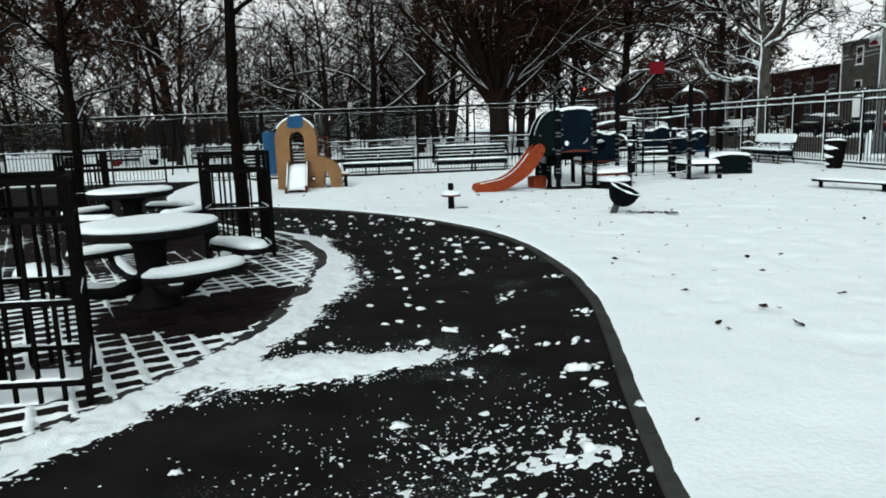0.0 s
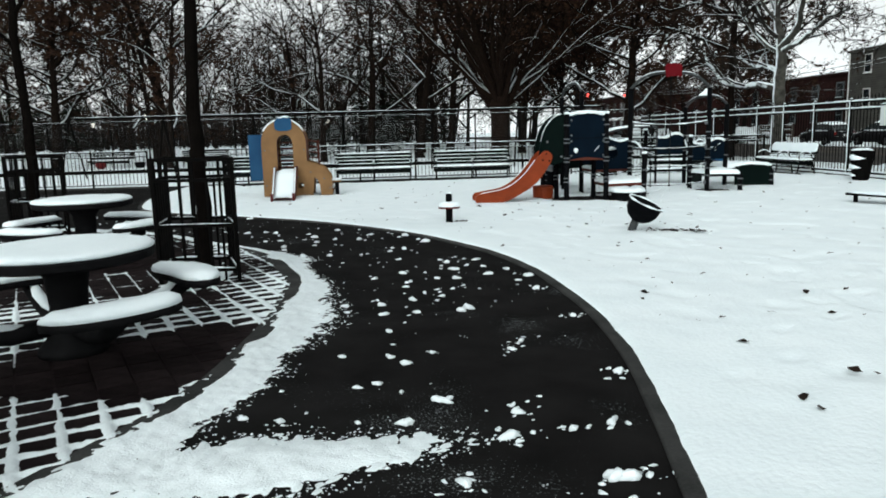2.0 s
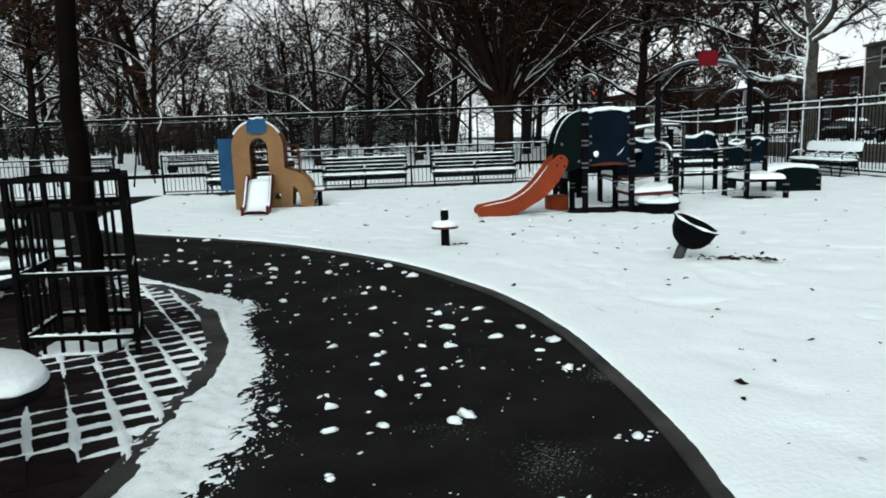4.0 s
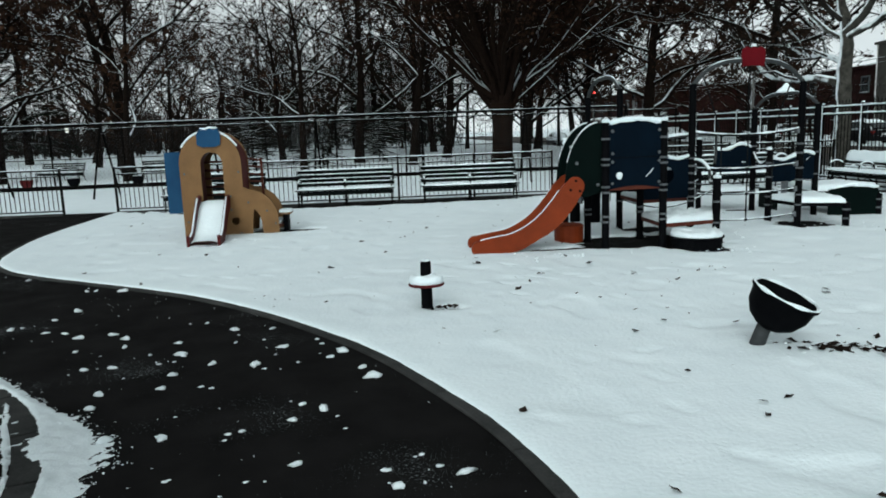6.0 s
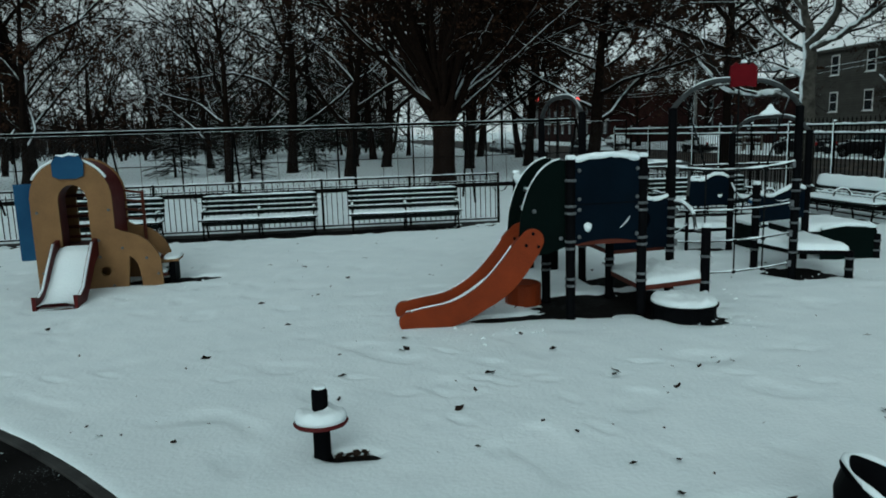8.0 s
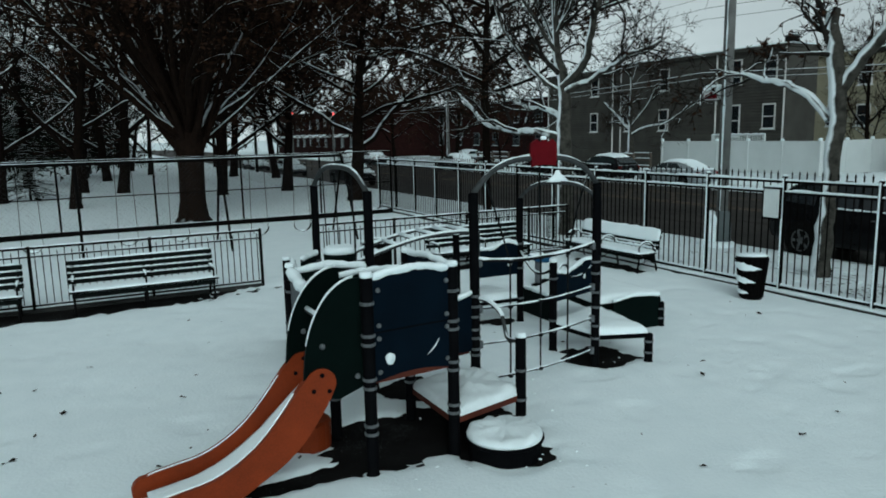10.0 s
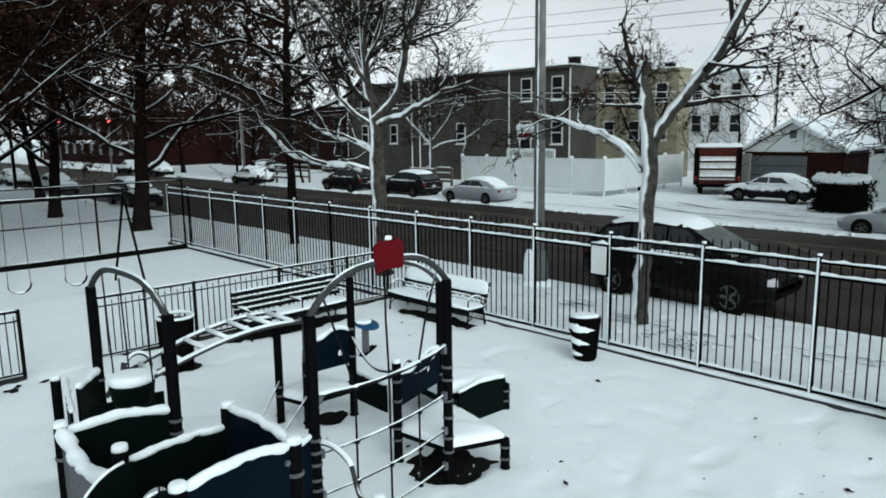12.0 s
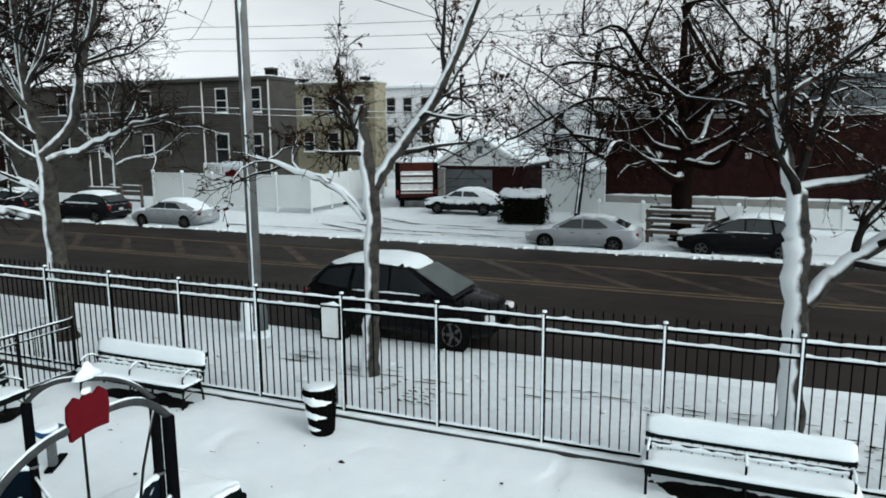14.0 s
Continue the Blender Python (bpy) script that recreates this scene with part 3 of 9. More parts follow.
DRIFT_WIDTH = [(-9, 0.34), (-6.9, 0.30), (-6.0, 0.26), (-4.9, 0.28), (-4.4, 0.34), (-4.0, 0.28), (-3.6, 0.38), (-3.2, 0.42), (-2.4, 0.38), (-1.5, 0.26), (-1.0, 0.19), (-0.5, 0.26), (0.0, 0.36),
               (0.4, 0.28), (0.9, 0.14), (2.0, 0.12), (4.0, 0.12)]


# drifts on the asphalt: a swell of snow that dips under the path where it ends
def drift_z(x, y):
    d = 9.0
    if -9 < y < 4:
        slope = (plaza_x(y + 0.08) - plaza_x(y - 0.08)) / 0.16
        d = (x - plaza_x(y)) / math.sqrt(1 + slope * slope)
    n1 = noise.noise((x * 1.3, y * 1.3, 1.0))
    n2 = noise.noise((x * 5.0, y * 5.0, 2.0))
    n3 = noise.noise((x * 17.0, y * 17.0, 3.0))
    width = along(DRIFT_WIDTH, y) + 0.05 * n1
    bared = max(ease(lo - 0.1, lo + 0.05, y) * ease(hi + 0.1, hi - 0.05, y) for lo, hi in ((-5.2, -4.25), (-3.65, -3.32), (-2.35, -0.12), (0.3, 1.25)))
    inner = 0.22 - (0.13 if y < -4 else 0.19) * bared
    ring = 0.050 * (1 - (d / width if d > 0 else -d / inner)) if d > -0.4 else -0.1
    u, v = (x + 1.15) * 0.966 - (y + 5.75) * -0.259, (x + 1.15) * -0.259 + (y + 5.75) * 0.966
    v += 0.12 * u
    tongue = 0.05 * (1 - math.sqrt((u / 1.1) ** 2 + (v / max(0.12, 0.36 - 0.2 * u)) ** 2))
    dust = 0.009 * (1 - math.hypot((x + 0.05) / 0.6, (y + 7.3) / 0.34)) if y < -6 else -0.1
    h = max(ring, tongue, dust)
    n4 = noise.noise((x * 38.0, y * 38.0, 4.0))
    return max(h + 0.015 * n2 + 0.018 * n3 + 0.016 * n4 - 0.011, -0.02) + 0.002


xs, ys = graded([(-7.0, 0.1), (-4.0, 0.028), (1.2, 1)]), graded([(-9.0, 0.03), (4.0, 1)])
sheet("snow_drift", xs, ys, drift_z, SNOW_ROUGH, "uneven drift of loose snow along the paved circle", "snow", kind="stuff",
      keep=lambda x, y: x < kerb_x(y) - 0.05 and x > plaza_x(y) - 0.35 and drift_z(x, y) > -0.02)


def lumps(name, places, label, n=9, z0=0.0):
    """Loose clods of snow."""
    verts, faces = [], []
    rng = random.Random(5)
    for x, y, r, h in places:
        base = len(verts)
        a0, sq, tw = rng.uniform(0, 6), rng.uniform(0.35, 0.75), rng.gauss(0.0, 0.6)
        lobes, deep = rng.choice((2, 3, 4, 5)), rng.uniform(0.1, 0.45) if n > 8 else 0.1
        tilt = rng.uniform(-0.6, 0.6)
        spokes = [(1 + deep * math.sin(lobes * 2 * math.pi * i / n + a0)) * rng.uniform(0.75, 1.2) for i in range(n)]
        for rr, zz in ((0.82, -0.05), (1.0, 0.42), (0.55, 0.92)):
            for i in range(n):
                a = a0 + 2 * math.pi * i / n
                q = r * rr * spokes[i] * rng.uniform(0.9, 1.1)
                px, py = q * math.cos(a), q * sq * math.sin(a)
                lift = 1 + tilt * px / r if zz > 0 else 1
                verts.append((x + px * math.cos(tw) - py * math.sin(tw), y + px * math.sin(tw) + py * math.cos(tw), z0 + h * zz * lift * rng.uniform(0.75, 1.2)))
        verts.append((x, y, z0 + h * rng.uniform(0.8, 1.1)))
        for k in range(2):
            for i in range(n):
                a, b = base + k * n + i, base + k * n + (i + 1) % n
                faces.append((a, b, b + n, a + n))
        for i in range(n):
            faces.append((base + 2 * n + i, base + 2 * n + (i + 1) % n, base + 3 * n))
    me = bpy.data.meshes.new(name)
    me.from_pydata(verts, [], faces)
    smooth(me)
    return tagged(link_mesh(name, me, SNOW_ROUGH), label, "snow", "", "stuff")


rng = random.Random(11)
clods = []
while len(clods) < 150:
    y = rng.uniform(-9.2, 6.5)
    x = rng.uniform(max(plaza_x(y), -7.5) if y < 4 else -7.0, kerb_x(y) - 0.15)
    if noise.noise((x * 0.9, y * 0.9, 8)) + rng.uniform(-0.5, 0.5) < 0.05:
        continue
    near = kerb_x(y) - x < 0.7
    r = rng.choice((0.010, 0.014, 0.018, 0.024, 0.034, 0.045)) * (1.3 if near else 1.0)
    clods.append((x, y, r, r * rng.uniform(0.45, 0.75)))
while len(clods) < 235:
    y = rng.uniform(-3.0, 3.6)
    x = rng.uniform(plaza_x(y) + 0.35, kerb_x(y) - 0.15)
    r = rng.choice((0.010, 0.012, 0.016, 0.022, 0.03, 0.04, 0.05))
    clods.append((x, y, r, r * rng.uniform(0.4, 0.7)))
for x, y, r in ((-0.317, -4.14, 0.06), (0.344, -3.96, 0.09), (-1.21, -5.26, 0.08), (-0.27, -6.06, 0.10), (-1.01, -2.89, 0.07), (0.1, -5.3, 0.10), (0.62, -6.75, 0.14), (0.45, -6.1, 0.16), (0.85, -4.72, 0.12),
                (0.35, -5.55, 0.1), (0.0, -5.6, 0.13), (0.25, -4.15, 0.08), (0.9, -3.3, 0.09), (0.8, -2.2, 0.1), (0.2, -7.2, 0.15)):
    clods.append((x, y, r * 0.42, r * 0.26))
    for k in range(9):
        q = r * rng.uniform(0.05, 0.2)
        clods.append((x + rng.gauss(0, r * 0.75), y + rng.gauss(0, r * 0.6), q, q * rng.uniform(0.35, 0.7)))
lumps("snow_clod", clods, "small clods of snow scattered over dark asphalt", 11)
rng = random.Random(14)
crumbs = []
while len(crumbs) < 220:
    y = rng.uniform(-9.0, 4.5)
    x = rng.uniform(max(plaza_x(y), -4.0), kerb_x(y) - 0.1)
    if noise.noise((x * 0.8, y * 0.8, 3)) + 0.5 * noise.noise((x * 3.1, y * 3.1, 3)) > rng.uniform(-0.35, 0.25):
        r = rng.uniform(0.003, 0.008)
        crumbs.append((x, y, r, r * 0.5))
while len(crumbs) < 2600:
    y = rng.uniform(-9.0, 3.5)
    x = rng.uniform(max(plaza_x(y), -4.0), kerb_x(y) - 0.1)
    if -0.0165 < drift_z(x, y) < 0.004:
        r = rng.uniform(0.003, 0.010)
        crumbs.append((x, y, r, r * 0.6))
lumps("snow_crumb", crumbs, "fine crumbs of snow on dark asphalt", 5)

lumps_rng = random.Random(19)
fallen = []
for cx, cy, sx, sy, n in ((4.4, 5.5, 0.5, 0.18, 26), (2.9, 5.7, 1.0, 0.15, 40), (1.4, 6.0, 0.4, 0.35, 16), (6.0, 6.9, 0.9, 0.25, 24), (7.6, 7.2, 0.6, 0.3, 16), (3.3, 1.1, 0.5, 0.2, 16), (5.5, 8.2, 1.0, 0.8, 30), (-3.0, 9.0, 0.8, 0.4, 14)):
    for k in range(n):
        r = lumps_rng.uniform(0.008, 0.028)
        fallen.append((cx + lumps_rng.gauss(0, sx), cy + lumps_rng.gauss(0, sy), r, r * 0.6))
lumps("fallen_snow", fallen, "lumps of snow fallen from the play equipment", 7, 0.038)

# fallen leaves on the snow
def litter():
    verts, faces = [], []
    rng = random.Random(21)
    for k in range(520):
        y = rng.uniform(-8.5, 13.5)
        x = rng.uniform(kerb_x(y) + 0.2, 11.5)
        if k < 30:
            x, y = rng.uniform(-6, 5), rng.uniform(2, 10)
            x = max(x, kerb_x(y) + 0.2)
        s = rng.uniform(0.010, 0.05) if k % 3 else rng.uniform(0.006, 0.016)
        a = rng.uniform(0, 6.28)
        if k >= 330:
            # leaves packed close to darken the snow beside the bowl toy and the spinning post
            q = rng.random()
            x, y, s = 3.1 + 0.75 * q + rng.gauss(0, 0.06), 1.2 - 0.33 * q + rng.gauss(0, 0.06), rng.uniform(0.015, 0.05)
            if k > 395:
                x, y = 0.35 + 0.3 * q, 2.98 + rng.gauss(0, 0.03)
        if k >= 415:
            # twigs and small dark scraps on the open snow
            x, y, s = rng.uniform(1.2, 10.0), rng.uniform(-6.0, 4.5), rng.uniform(0.008, 0.035)
            x = max(x, kerb_x(y) + 0.3)
        base = len(verts)
        m = Matrix.Translation((x, y, 0.05 + 0.012 * noise.noise((x * 0.7, y * 0.7, 0)))) @ pose(0, 0, 0, rng.uniform(-20, 20), rng.uniform(-20, 20), math.degrees(a))
        for u, v, w in ((0, -1.3, 0), (0.75, -0.35, 0.25), (0.5, 0.45, 0.1), (0, 1.2, 0.3), (-0.45, 0.4, 0.1), (-0.8, -0.3, 0.35)):
            verts.append(m @ Vector((u * s, v * s, w * s)))
        faces += [(base, base + 1, base + 5), (base + 1, base + 2, base + 4, base + 5), (base + 2, base + 3, base + 4)]
    me = bpy.data.meshes.new("leaf_litter")
    me.from_pydata([tuple(v) for v in verts], [], faces)
    tagged(link_mesh("leaf_litter", me, LITTER), "curled dark brown fallen leaves on snow", "leaves", "", "stuff")


litter()

# the paved circle: bed, snow in its joints (the stones come last)
bm = B()
prev = None
for y in graded([(-9, 0.3), (4.4, 1)]):
    ring = [bm.verts.new((-14, y, 0.003)), bm.verts.new((plaza_x(y) - 0.13, y, 0.003))]
    if prev:
        bm.faces.new((prev[0], prev[1], ring[1], ring[0]))
    prev = ring
solo("plaza_bed", bm, PAVER_REST, "dark sand bed of the paved circle", "pavement", kind="structure")
PAVE_M = pose(-2.571, 0.036, 0, 0, 0, 27)
PAVE_INV = PAVE_M.inverted()
PLX, PLY = 0.2235, 0.211


def bare(x, y):
    """How free of snow the stones lie: under and beside the tables."""
    d1 = math.hypot((x + 2.3) / 0.85, (y + 4.02) / 0.72)
    d2 = math.hypot((x + 4.2) / 1.3, (y - 0.3) / 0.7)
    return max(1.25 - d1, 1.2 - d2) + 0.35 * noise.noise((x * 1.7, y * 1.7, 6))


def paving_snow(x, y):
    """The height of the snow over the paving: ridges in the joints, hollows over the stones."""
    q = PAVE_INV @ Vector((x, y, 0))
    u, v = q.x + 0.010 * noise.noise((x * 7, y * 7, 1)), q.y + 0.008 * noise.noise((x * 7, y * 7, 2))
    du = abs(u / PLX - round(u / PLX)) * PLX
    dv = abs(v / PLY - round(v / PLY)) * PLY
    edge = ease(0.75, 0.1, plaza_x(y) - x)
    cover = 0.80 + 0.35 * noise.noise((x * 0.9, y * 0.9, 9)) + 0.30 * noise.noise((x * 3.3, y * 3.3, 9)) + 0.3 * edge - min(3.0 * max(bare(x, y), 0), 1.5) - 0.3 * ease(-3.4, -1.6, y)
    ridge = max(ease(0.050, 0.004, du), 0.94 * ease(0.038, 0.004, dv))
    return -0.012 + 0.030 * ridge * min(max(cover + 0.35, 0), 1.2) + 0.017 * (cover - 0.62) + 0.007 * noise.noise((x * 13, y * 13, 5)) + 0.006 * noise.noise((x * 34, y * 34, 5))


def joint_snow():
    xs, ys = graded([(-9.4, 0.06), (-4.6, 0.0175), (-1.4, 1)]), graded([(-7.4, 0.018), (1.5, 0.05), (3.2, 1)])
    verts, faces, nx = [], [], len(xs)
    for y in ys:
        for x in xs:
            verts.append((x, y, paving_snow(x, y) if x < plaza_x(y) - 0.12 else -0.05))
    for j in range(len(ys) - 1):
        for i in range(nx - 1):
            a = j * nx + i
            if max(verts[k][2] for k in (a, a + 1, a + nx, a + nx + 1)) > 0.004:
                faces.append((a, a + 1, a + nx + 1, a + nx))
    me = bpy.data.meshes.new("joint_snow")
    me.from_pydata(verts, [], faces)
    smooth(me)
    tagged(link_mesh("joint_snow", me, SNOW_ROUGH), "ridges of snow lying in the joints of dark pavers", "snow", "", "stuff")


joint_snow()


# ---------------------------------------------------------------- fences
def shared(name, bm):
    bmesh.ops.recalc_face_normals(bm, faces=bm.faces)
    me = bpy.data.meshes.new(name)
    bm.to_mesh(me)
    bm.free()
    return me


def low_fence(x0, x1, y, label, posts):
    """A low iron fence along x: posts, two upper rails, a foot rail and pickets of two lengths."""
    f = thing("low_fence", label, "fence", (x0, y, 0), kind="structure")
    n = x1 - x0
    for z, w in ((1.19, 0.042), (1.03, 0.03), (0.12, 0.035)):
        part("rail", box(B(), (n / 2, 0, z), (n, w, w)), IRON, f)
        part("rail_snow", snow_bar(B(), (0.02, 0, z + w / 2 - 0.001), (n - 0.02, 0, z + w / 2 - 0.001), w * 1.05, 0.022 if z > 1.1 else 0.012, seed=int(x0 * 7 + z * 10)), SNOW, f)
    post = shared("post", box(B(), (0, 0, 0.61), (0.055, 0.055, 1.24), bevel=0.006))
    for x in posts:
        ob = link_mesh("post", post, IRON_SNOW, f)
        ob.location.x = x - x0
    tall = shared("picket", box(B(), (0, 0, 0.655), (0.017, 0.017, 1.07)))
    bm = box(B(), (0, 0, 0.60), (0.017, 0.017, 0.96))
    lathe(bm, [(0.012, 1.08), (0.0, 1.135)], n=6)
    short = shared("picket", bm)
    k = 0
    x = 0.1
    while x < n - 0.05:
        if min(abs(x + x0 - q) for q in posts) > 0.05:
            ob = link_mesh("picket", tall if k % 2 else short, IRON, f)
            ob.location.x = x
        x += 0.122
        k += 1
    bm = B()
    box(bm, (n / 2, 0.0, 0.02), (n, 0.22, 0.05))
    part("foot_strip", bm, KERB, f)
    return f


low_fence(-7.40, 4.24, 15.12, "low black iron fence with pickets, snow along its rails", [-7.40, -5.55, -3.70, -1.82, 0.05, 2.1, 4.24])
low_fence(-20.0, -8.80, 15.12, "low black iron fence beside a gate opening", [-20, -18, -16, -14.2, -12.4, -10.6, -8.8])
low_fence(5.40, 12.2, 15.15, "low black iron fence behind a snowy bench", [5.40, 7.3, 9.2, 11.0, 12.2])


def street_fence():
    y0, y1 = -12.07, 28.18
    f = thing("street_fence", "tall black iron fence with spear pickets and snow on two top rails", "fence", (12.33, y0, 0), kind="structure")
    n = y1 - y0
    for z, w in ((2.10, 0.045), (1.90, 0.045), (0.16, 0.05)):
        part("rail", box(B(), (0, n / 2, z), (w * 0.8, n, w)), IRON, f)
        part("rail_snow", snow_bar(B(), (0, 0.02, z + w / 2 - 0.002), (0, n - 0.02, z + w / 2 - 0.002), 0.056, 0.045, seed=int(z * 10)), SNOW, f)
    bm = box(B(), (0, 0, 1.10), (0.065, 0.065, 2.2), bevel=0.006)
    post = shared("post", bm)
    bm = box(B(), (-0.036, 0.006, 1.1), (0.010, 0.030, 2.15))
    rime = shared("post_snow", bm)
    cap = shared("post_cap", snow_pad(B(), 0, 0, 2.2, 0.07, 0.07, 0.035, seed=3, n=6, power=2.5))
    bm = box(B(), (0, 0, 1.17), (0.018, 0.018, 2.08))
    lathe(bm, [(0.011, 2.21), (0.017, 2.24), (0.0, 2.31)], n=6)
    picket = shared("picket", bm)
    rng = random.Random(8)
    k = 0
    y = y1
    while y > y0 - 0.1:
        ob = link_mesh("post", post, IRON, f)
        ob.location.y = y - y0
        ob = link_mesh("post_cap", cap, SNOW, ob)
        if rng.random() < 0.88:
            ob = link_mesh("post_snow", rime, SNOW, f)
            ob.location.y = y - y0
        if y > y0 + 1:
            for i in range(1, 12):
                if k < 290:
                    ob = link_mesh("picket", picket, IRON, f)
                    ob.location.y = y - y0 - 1.75 * i / 12
                    k += 1
        y -= 1.75
    bm = box(B(), (0, n / 2, 0.03), (0.30, n, 0.09), bevel=0.02)
    part("foot_kerb", bm, KERB, f)
    part("foot_snow", snow_bar(B(), (-0.02, 0.1, 0.07), (-0.02, n - 0.1, 0.07), 0.2, 0.05, seed=4, step=0.25), SNOW, f)


street_fence()


def chain_fence():
    """The wire mesh fence behind the swings, on a low dark footing."""
    x0, x1, y = -26.0, 12.2, 26.6
    f = thing("chain_link_fence", "tall wire mesh fence on a low dark footing", "fence", (x0, y, 0), kind="structure")
    n = x1 - x0
    for z in (2.46, 1.25):
        part("rail", tube(B(), [(0, 0, z), (n, 0, z)], 0.028 if z > 2 else 0.02, 6), IRON, f)
    part("rail_snow", snow_bar(B(), (0.02, 0, 2.484), (n - 0.02, 0, 2.484), 0.03, 0.010, seed=5, step=0.3), SNOW, f)
    part("footing", box(B(), (n / 2, 0, 0.07), (n, 0.25, 0.2), bevel=0.02), IRON, f)
    part("footing_snow", snow_bar(B(), (0.1, -0.02, 0.16), (n - 0.1, -0.02, 0.16), 0.1, 0.03, seed=6, step=0.4), SNOW, f)
    post = shared("post", tube(B(), [(0, 0, 0), (0, 0, 2.5)], 0.035, 8))
    x = n
    while x > 0:
        ob = link_mesh("post", post, IRON, f)
        ob.location.x = x
        x -= 2.95
    # woven wires
    verts, faces = [], []
    step, r = 0.16, 0.0022
    for s in (1, -1):
        x = -2.4
        while x < n + 2.4:
            a, b = Vector((x, 0, 0.12)), Vector((x + s * 2.3, 0, 2.42))
            if s < 0:
                a, b = Vector((x + 2.3, 0, 0.12)), Vector((x, 0, 2.42))
            xs_ = sorted((a.x, b.x))
            if xs_[0] >= 0 and xs_[1] <= n:
                k = len(verts)
                for q in (a, b):
                    verts.extend([(q.x - r, 0, q.z), (q.x + r, r * 1.5, q.z), (q.x + r, -r * 1.5, q.z)])
                for i in range(3):
                    j = (i + 1) % 3
                    faces.append((k + i, k + j, k + 3 + j, k + 3 + i))
            x += step
    me = bpy.data.meshes.new("wire_mesh")
    me.from_pydata(verts, [], faces)
    link_mesh("wire_mesh", me, MESHWIRE, f)


chain_fence()


# ---------------------------------------------------------------- benches
def arc(c, r, a0, a1, n=10, plane="yz", x=0.0, sx=1.0):
    out = []
    for k in range(n + 1):
        a = radians(a0 + (a1 - a0) * k / n)
        u, v = c[0] + r * sx * math.cos(a), c[1] + r * math.sin(a)
        out.append((x, u, v) if plane == "yz" else (u, x, v))
    return out


def park_bench(length, arms, label, group, seed=0, hoop=True, heavy=0.05):
    """A bench along x that faces -y: cast frames, slats, snow on seat and back."""
    b = thing("park_bench", label, "bench", group=group)
    h = length / 2
    for k in range(5):
        y = -0.26 + 0.105 * k
        part("seat_slat", box(B(), (0, y, 0.44 + 0.004 * abs(k - 2)), (length, 0.075, 0.035), bevel=0.006), BENCH, b)
    for k in range(4):
        z = 0.56 + 0.11 * k
        part("back_slat", box(B(), (0, 0.24 + 0.035 * k, z), (length, 0.032, 0.088), rx=-14, bevel=0.006), BENCH, b)
    # two added boards stand in for the shade under the seat
    part("front_shade_board", box(B(), (0, -0.235, 0.375), (length - 0.1, 0.03, 0.09), bevel=0.006), BENCH, b)
    part("back_shade_board", box(B(), (0, 0.20, 0.34), (length - 0.1, 0.03, 0.14), bevel=0.006), BENCH, b)
    for k, x in enumerate([-h + 0.08 + (length - 0.16) * i / (arms - 1) for i in range(arms)]):
        bm = B()
        tube(bm, [(x, -0.27, 0.0), (x, -0.25, 0.2), (x, -0.21, 0.40), (x, 0.1, 0.41), (x, 0.21, 0.44), (x, 0.27, 0.62), (x, 0.36, 0.92)], 0.02, 6)
        tube(bm, [(x, 0.29, 0.0), (x, 0.25, 0.2), (x, 0.2, 0.42)], 0.02, 6)
        tube(bm, [(x, -0.25, 0.2), (x, 0.0, 0.3), (x, 0.25, 0.2)], 0.014, 6)
        part("frame", bm, CAST, b, soft=True)
        if hoop:
            bm = B()
            tube(bm, arc((-0.03, 0.55), 0.15, -40, 220, 14, x=x, sx=1.35), 0.016, 6)
            part("armrest", bm, CAST, b, soft=True)
            part("arm_snow", tube(B(), [(p[0], p[1], p[2] + 0.014) for p in arc((-0.03, 0.55), 0.15, 25, 155, 10, x=x, sx=1.35)], [0.006] + [0.02] * 9 + [0.006], 6), SNOW, b)
        else:
            tube(bm2 := B(), [(x, -0.24, 0.44), (x, -0.25, 0.62), (x, -0.18, 0.655), (x, 0.26, 0.65)], 0.018, 6)
            part("armrest", bm2, CAST, b, soft=True)
            part("arm_snow", snow_bar(B(), (x, -0.2, 0.665), (x, 0.2, 0.665), 0.05, 0.045, seed=seed + k), SNOW, b)
    part("seat_snow", snow_pad(B(), 0, -0.05, 0.455, length - 0.04, 0.50, heavy, seed=seed, n=26, power=9), SNOW, b)
    for k in range(4):
        z = 0.56 + 0.11 * k + 0.042
        part("slat_snow", snow_bar(B(), (-h + 0.03, 0.235 + 0.035 * k, z), (h - 0.03, 0.235 + 0.035 * k, z), 0.045, 0.04 if k == 3 else 0.018, seed=seed + k), SNOW, b)
    return b


BENCHES = "benches round the playground"
lab = "dark green slatted park bench with snow on seat and back"
bench = park_bench(2.56, 3, lab, BENCHES, seed=1, hoop=False)
bench.matrix_basis = pose(-1.34, 14.62, 0)
copy_thing(bench, pose(1.92, 14.52, 0))
copy_thing(bench, pose(-4.72, 14.62, 0))
ob = copy_thing(bench, pose(9.15, 14.45, 0, 0, 0, 1))
tagged(ob, "dark slatted park bench before a low fence, snow on slats")
bench2 = park_bench(2.62, 3, "dark slatted bench with round armrests, thick snow over seat and back", BENCHES, seed=9, hoop=True, heavy=0.07)
part("back_snow", snow_pad(B(), 0, 0, 0, 2.56, 0.27, 0.05, m=pose(0, 0.31, 0.81, 74, 0, 0), seed=12, n=30, power=9), SNOW, bench2)
part("back_snow", snow_bar(B(), (-1.27, 0.215, 0.53), (1.27, 0.215, 0.53), 0.035, 0.06, seed=30, step=0.07), SNOW, bench2)
bench2.matrix_basis = pose(11.72, 12.95, 0, 0, 0, -90)
ob = copy_thing(bench2, pose(11.72, 2.55, 0, 0, 0, -90))
tagged(ob, "dark slatted bench buried in thick snow beside the street fence")


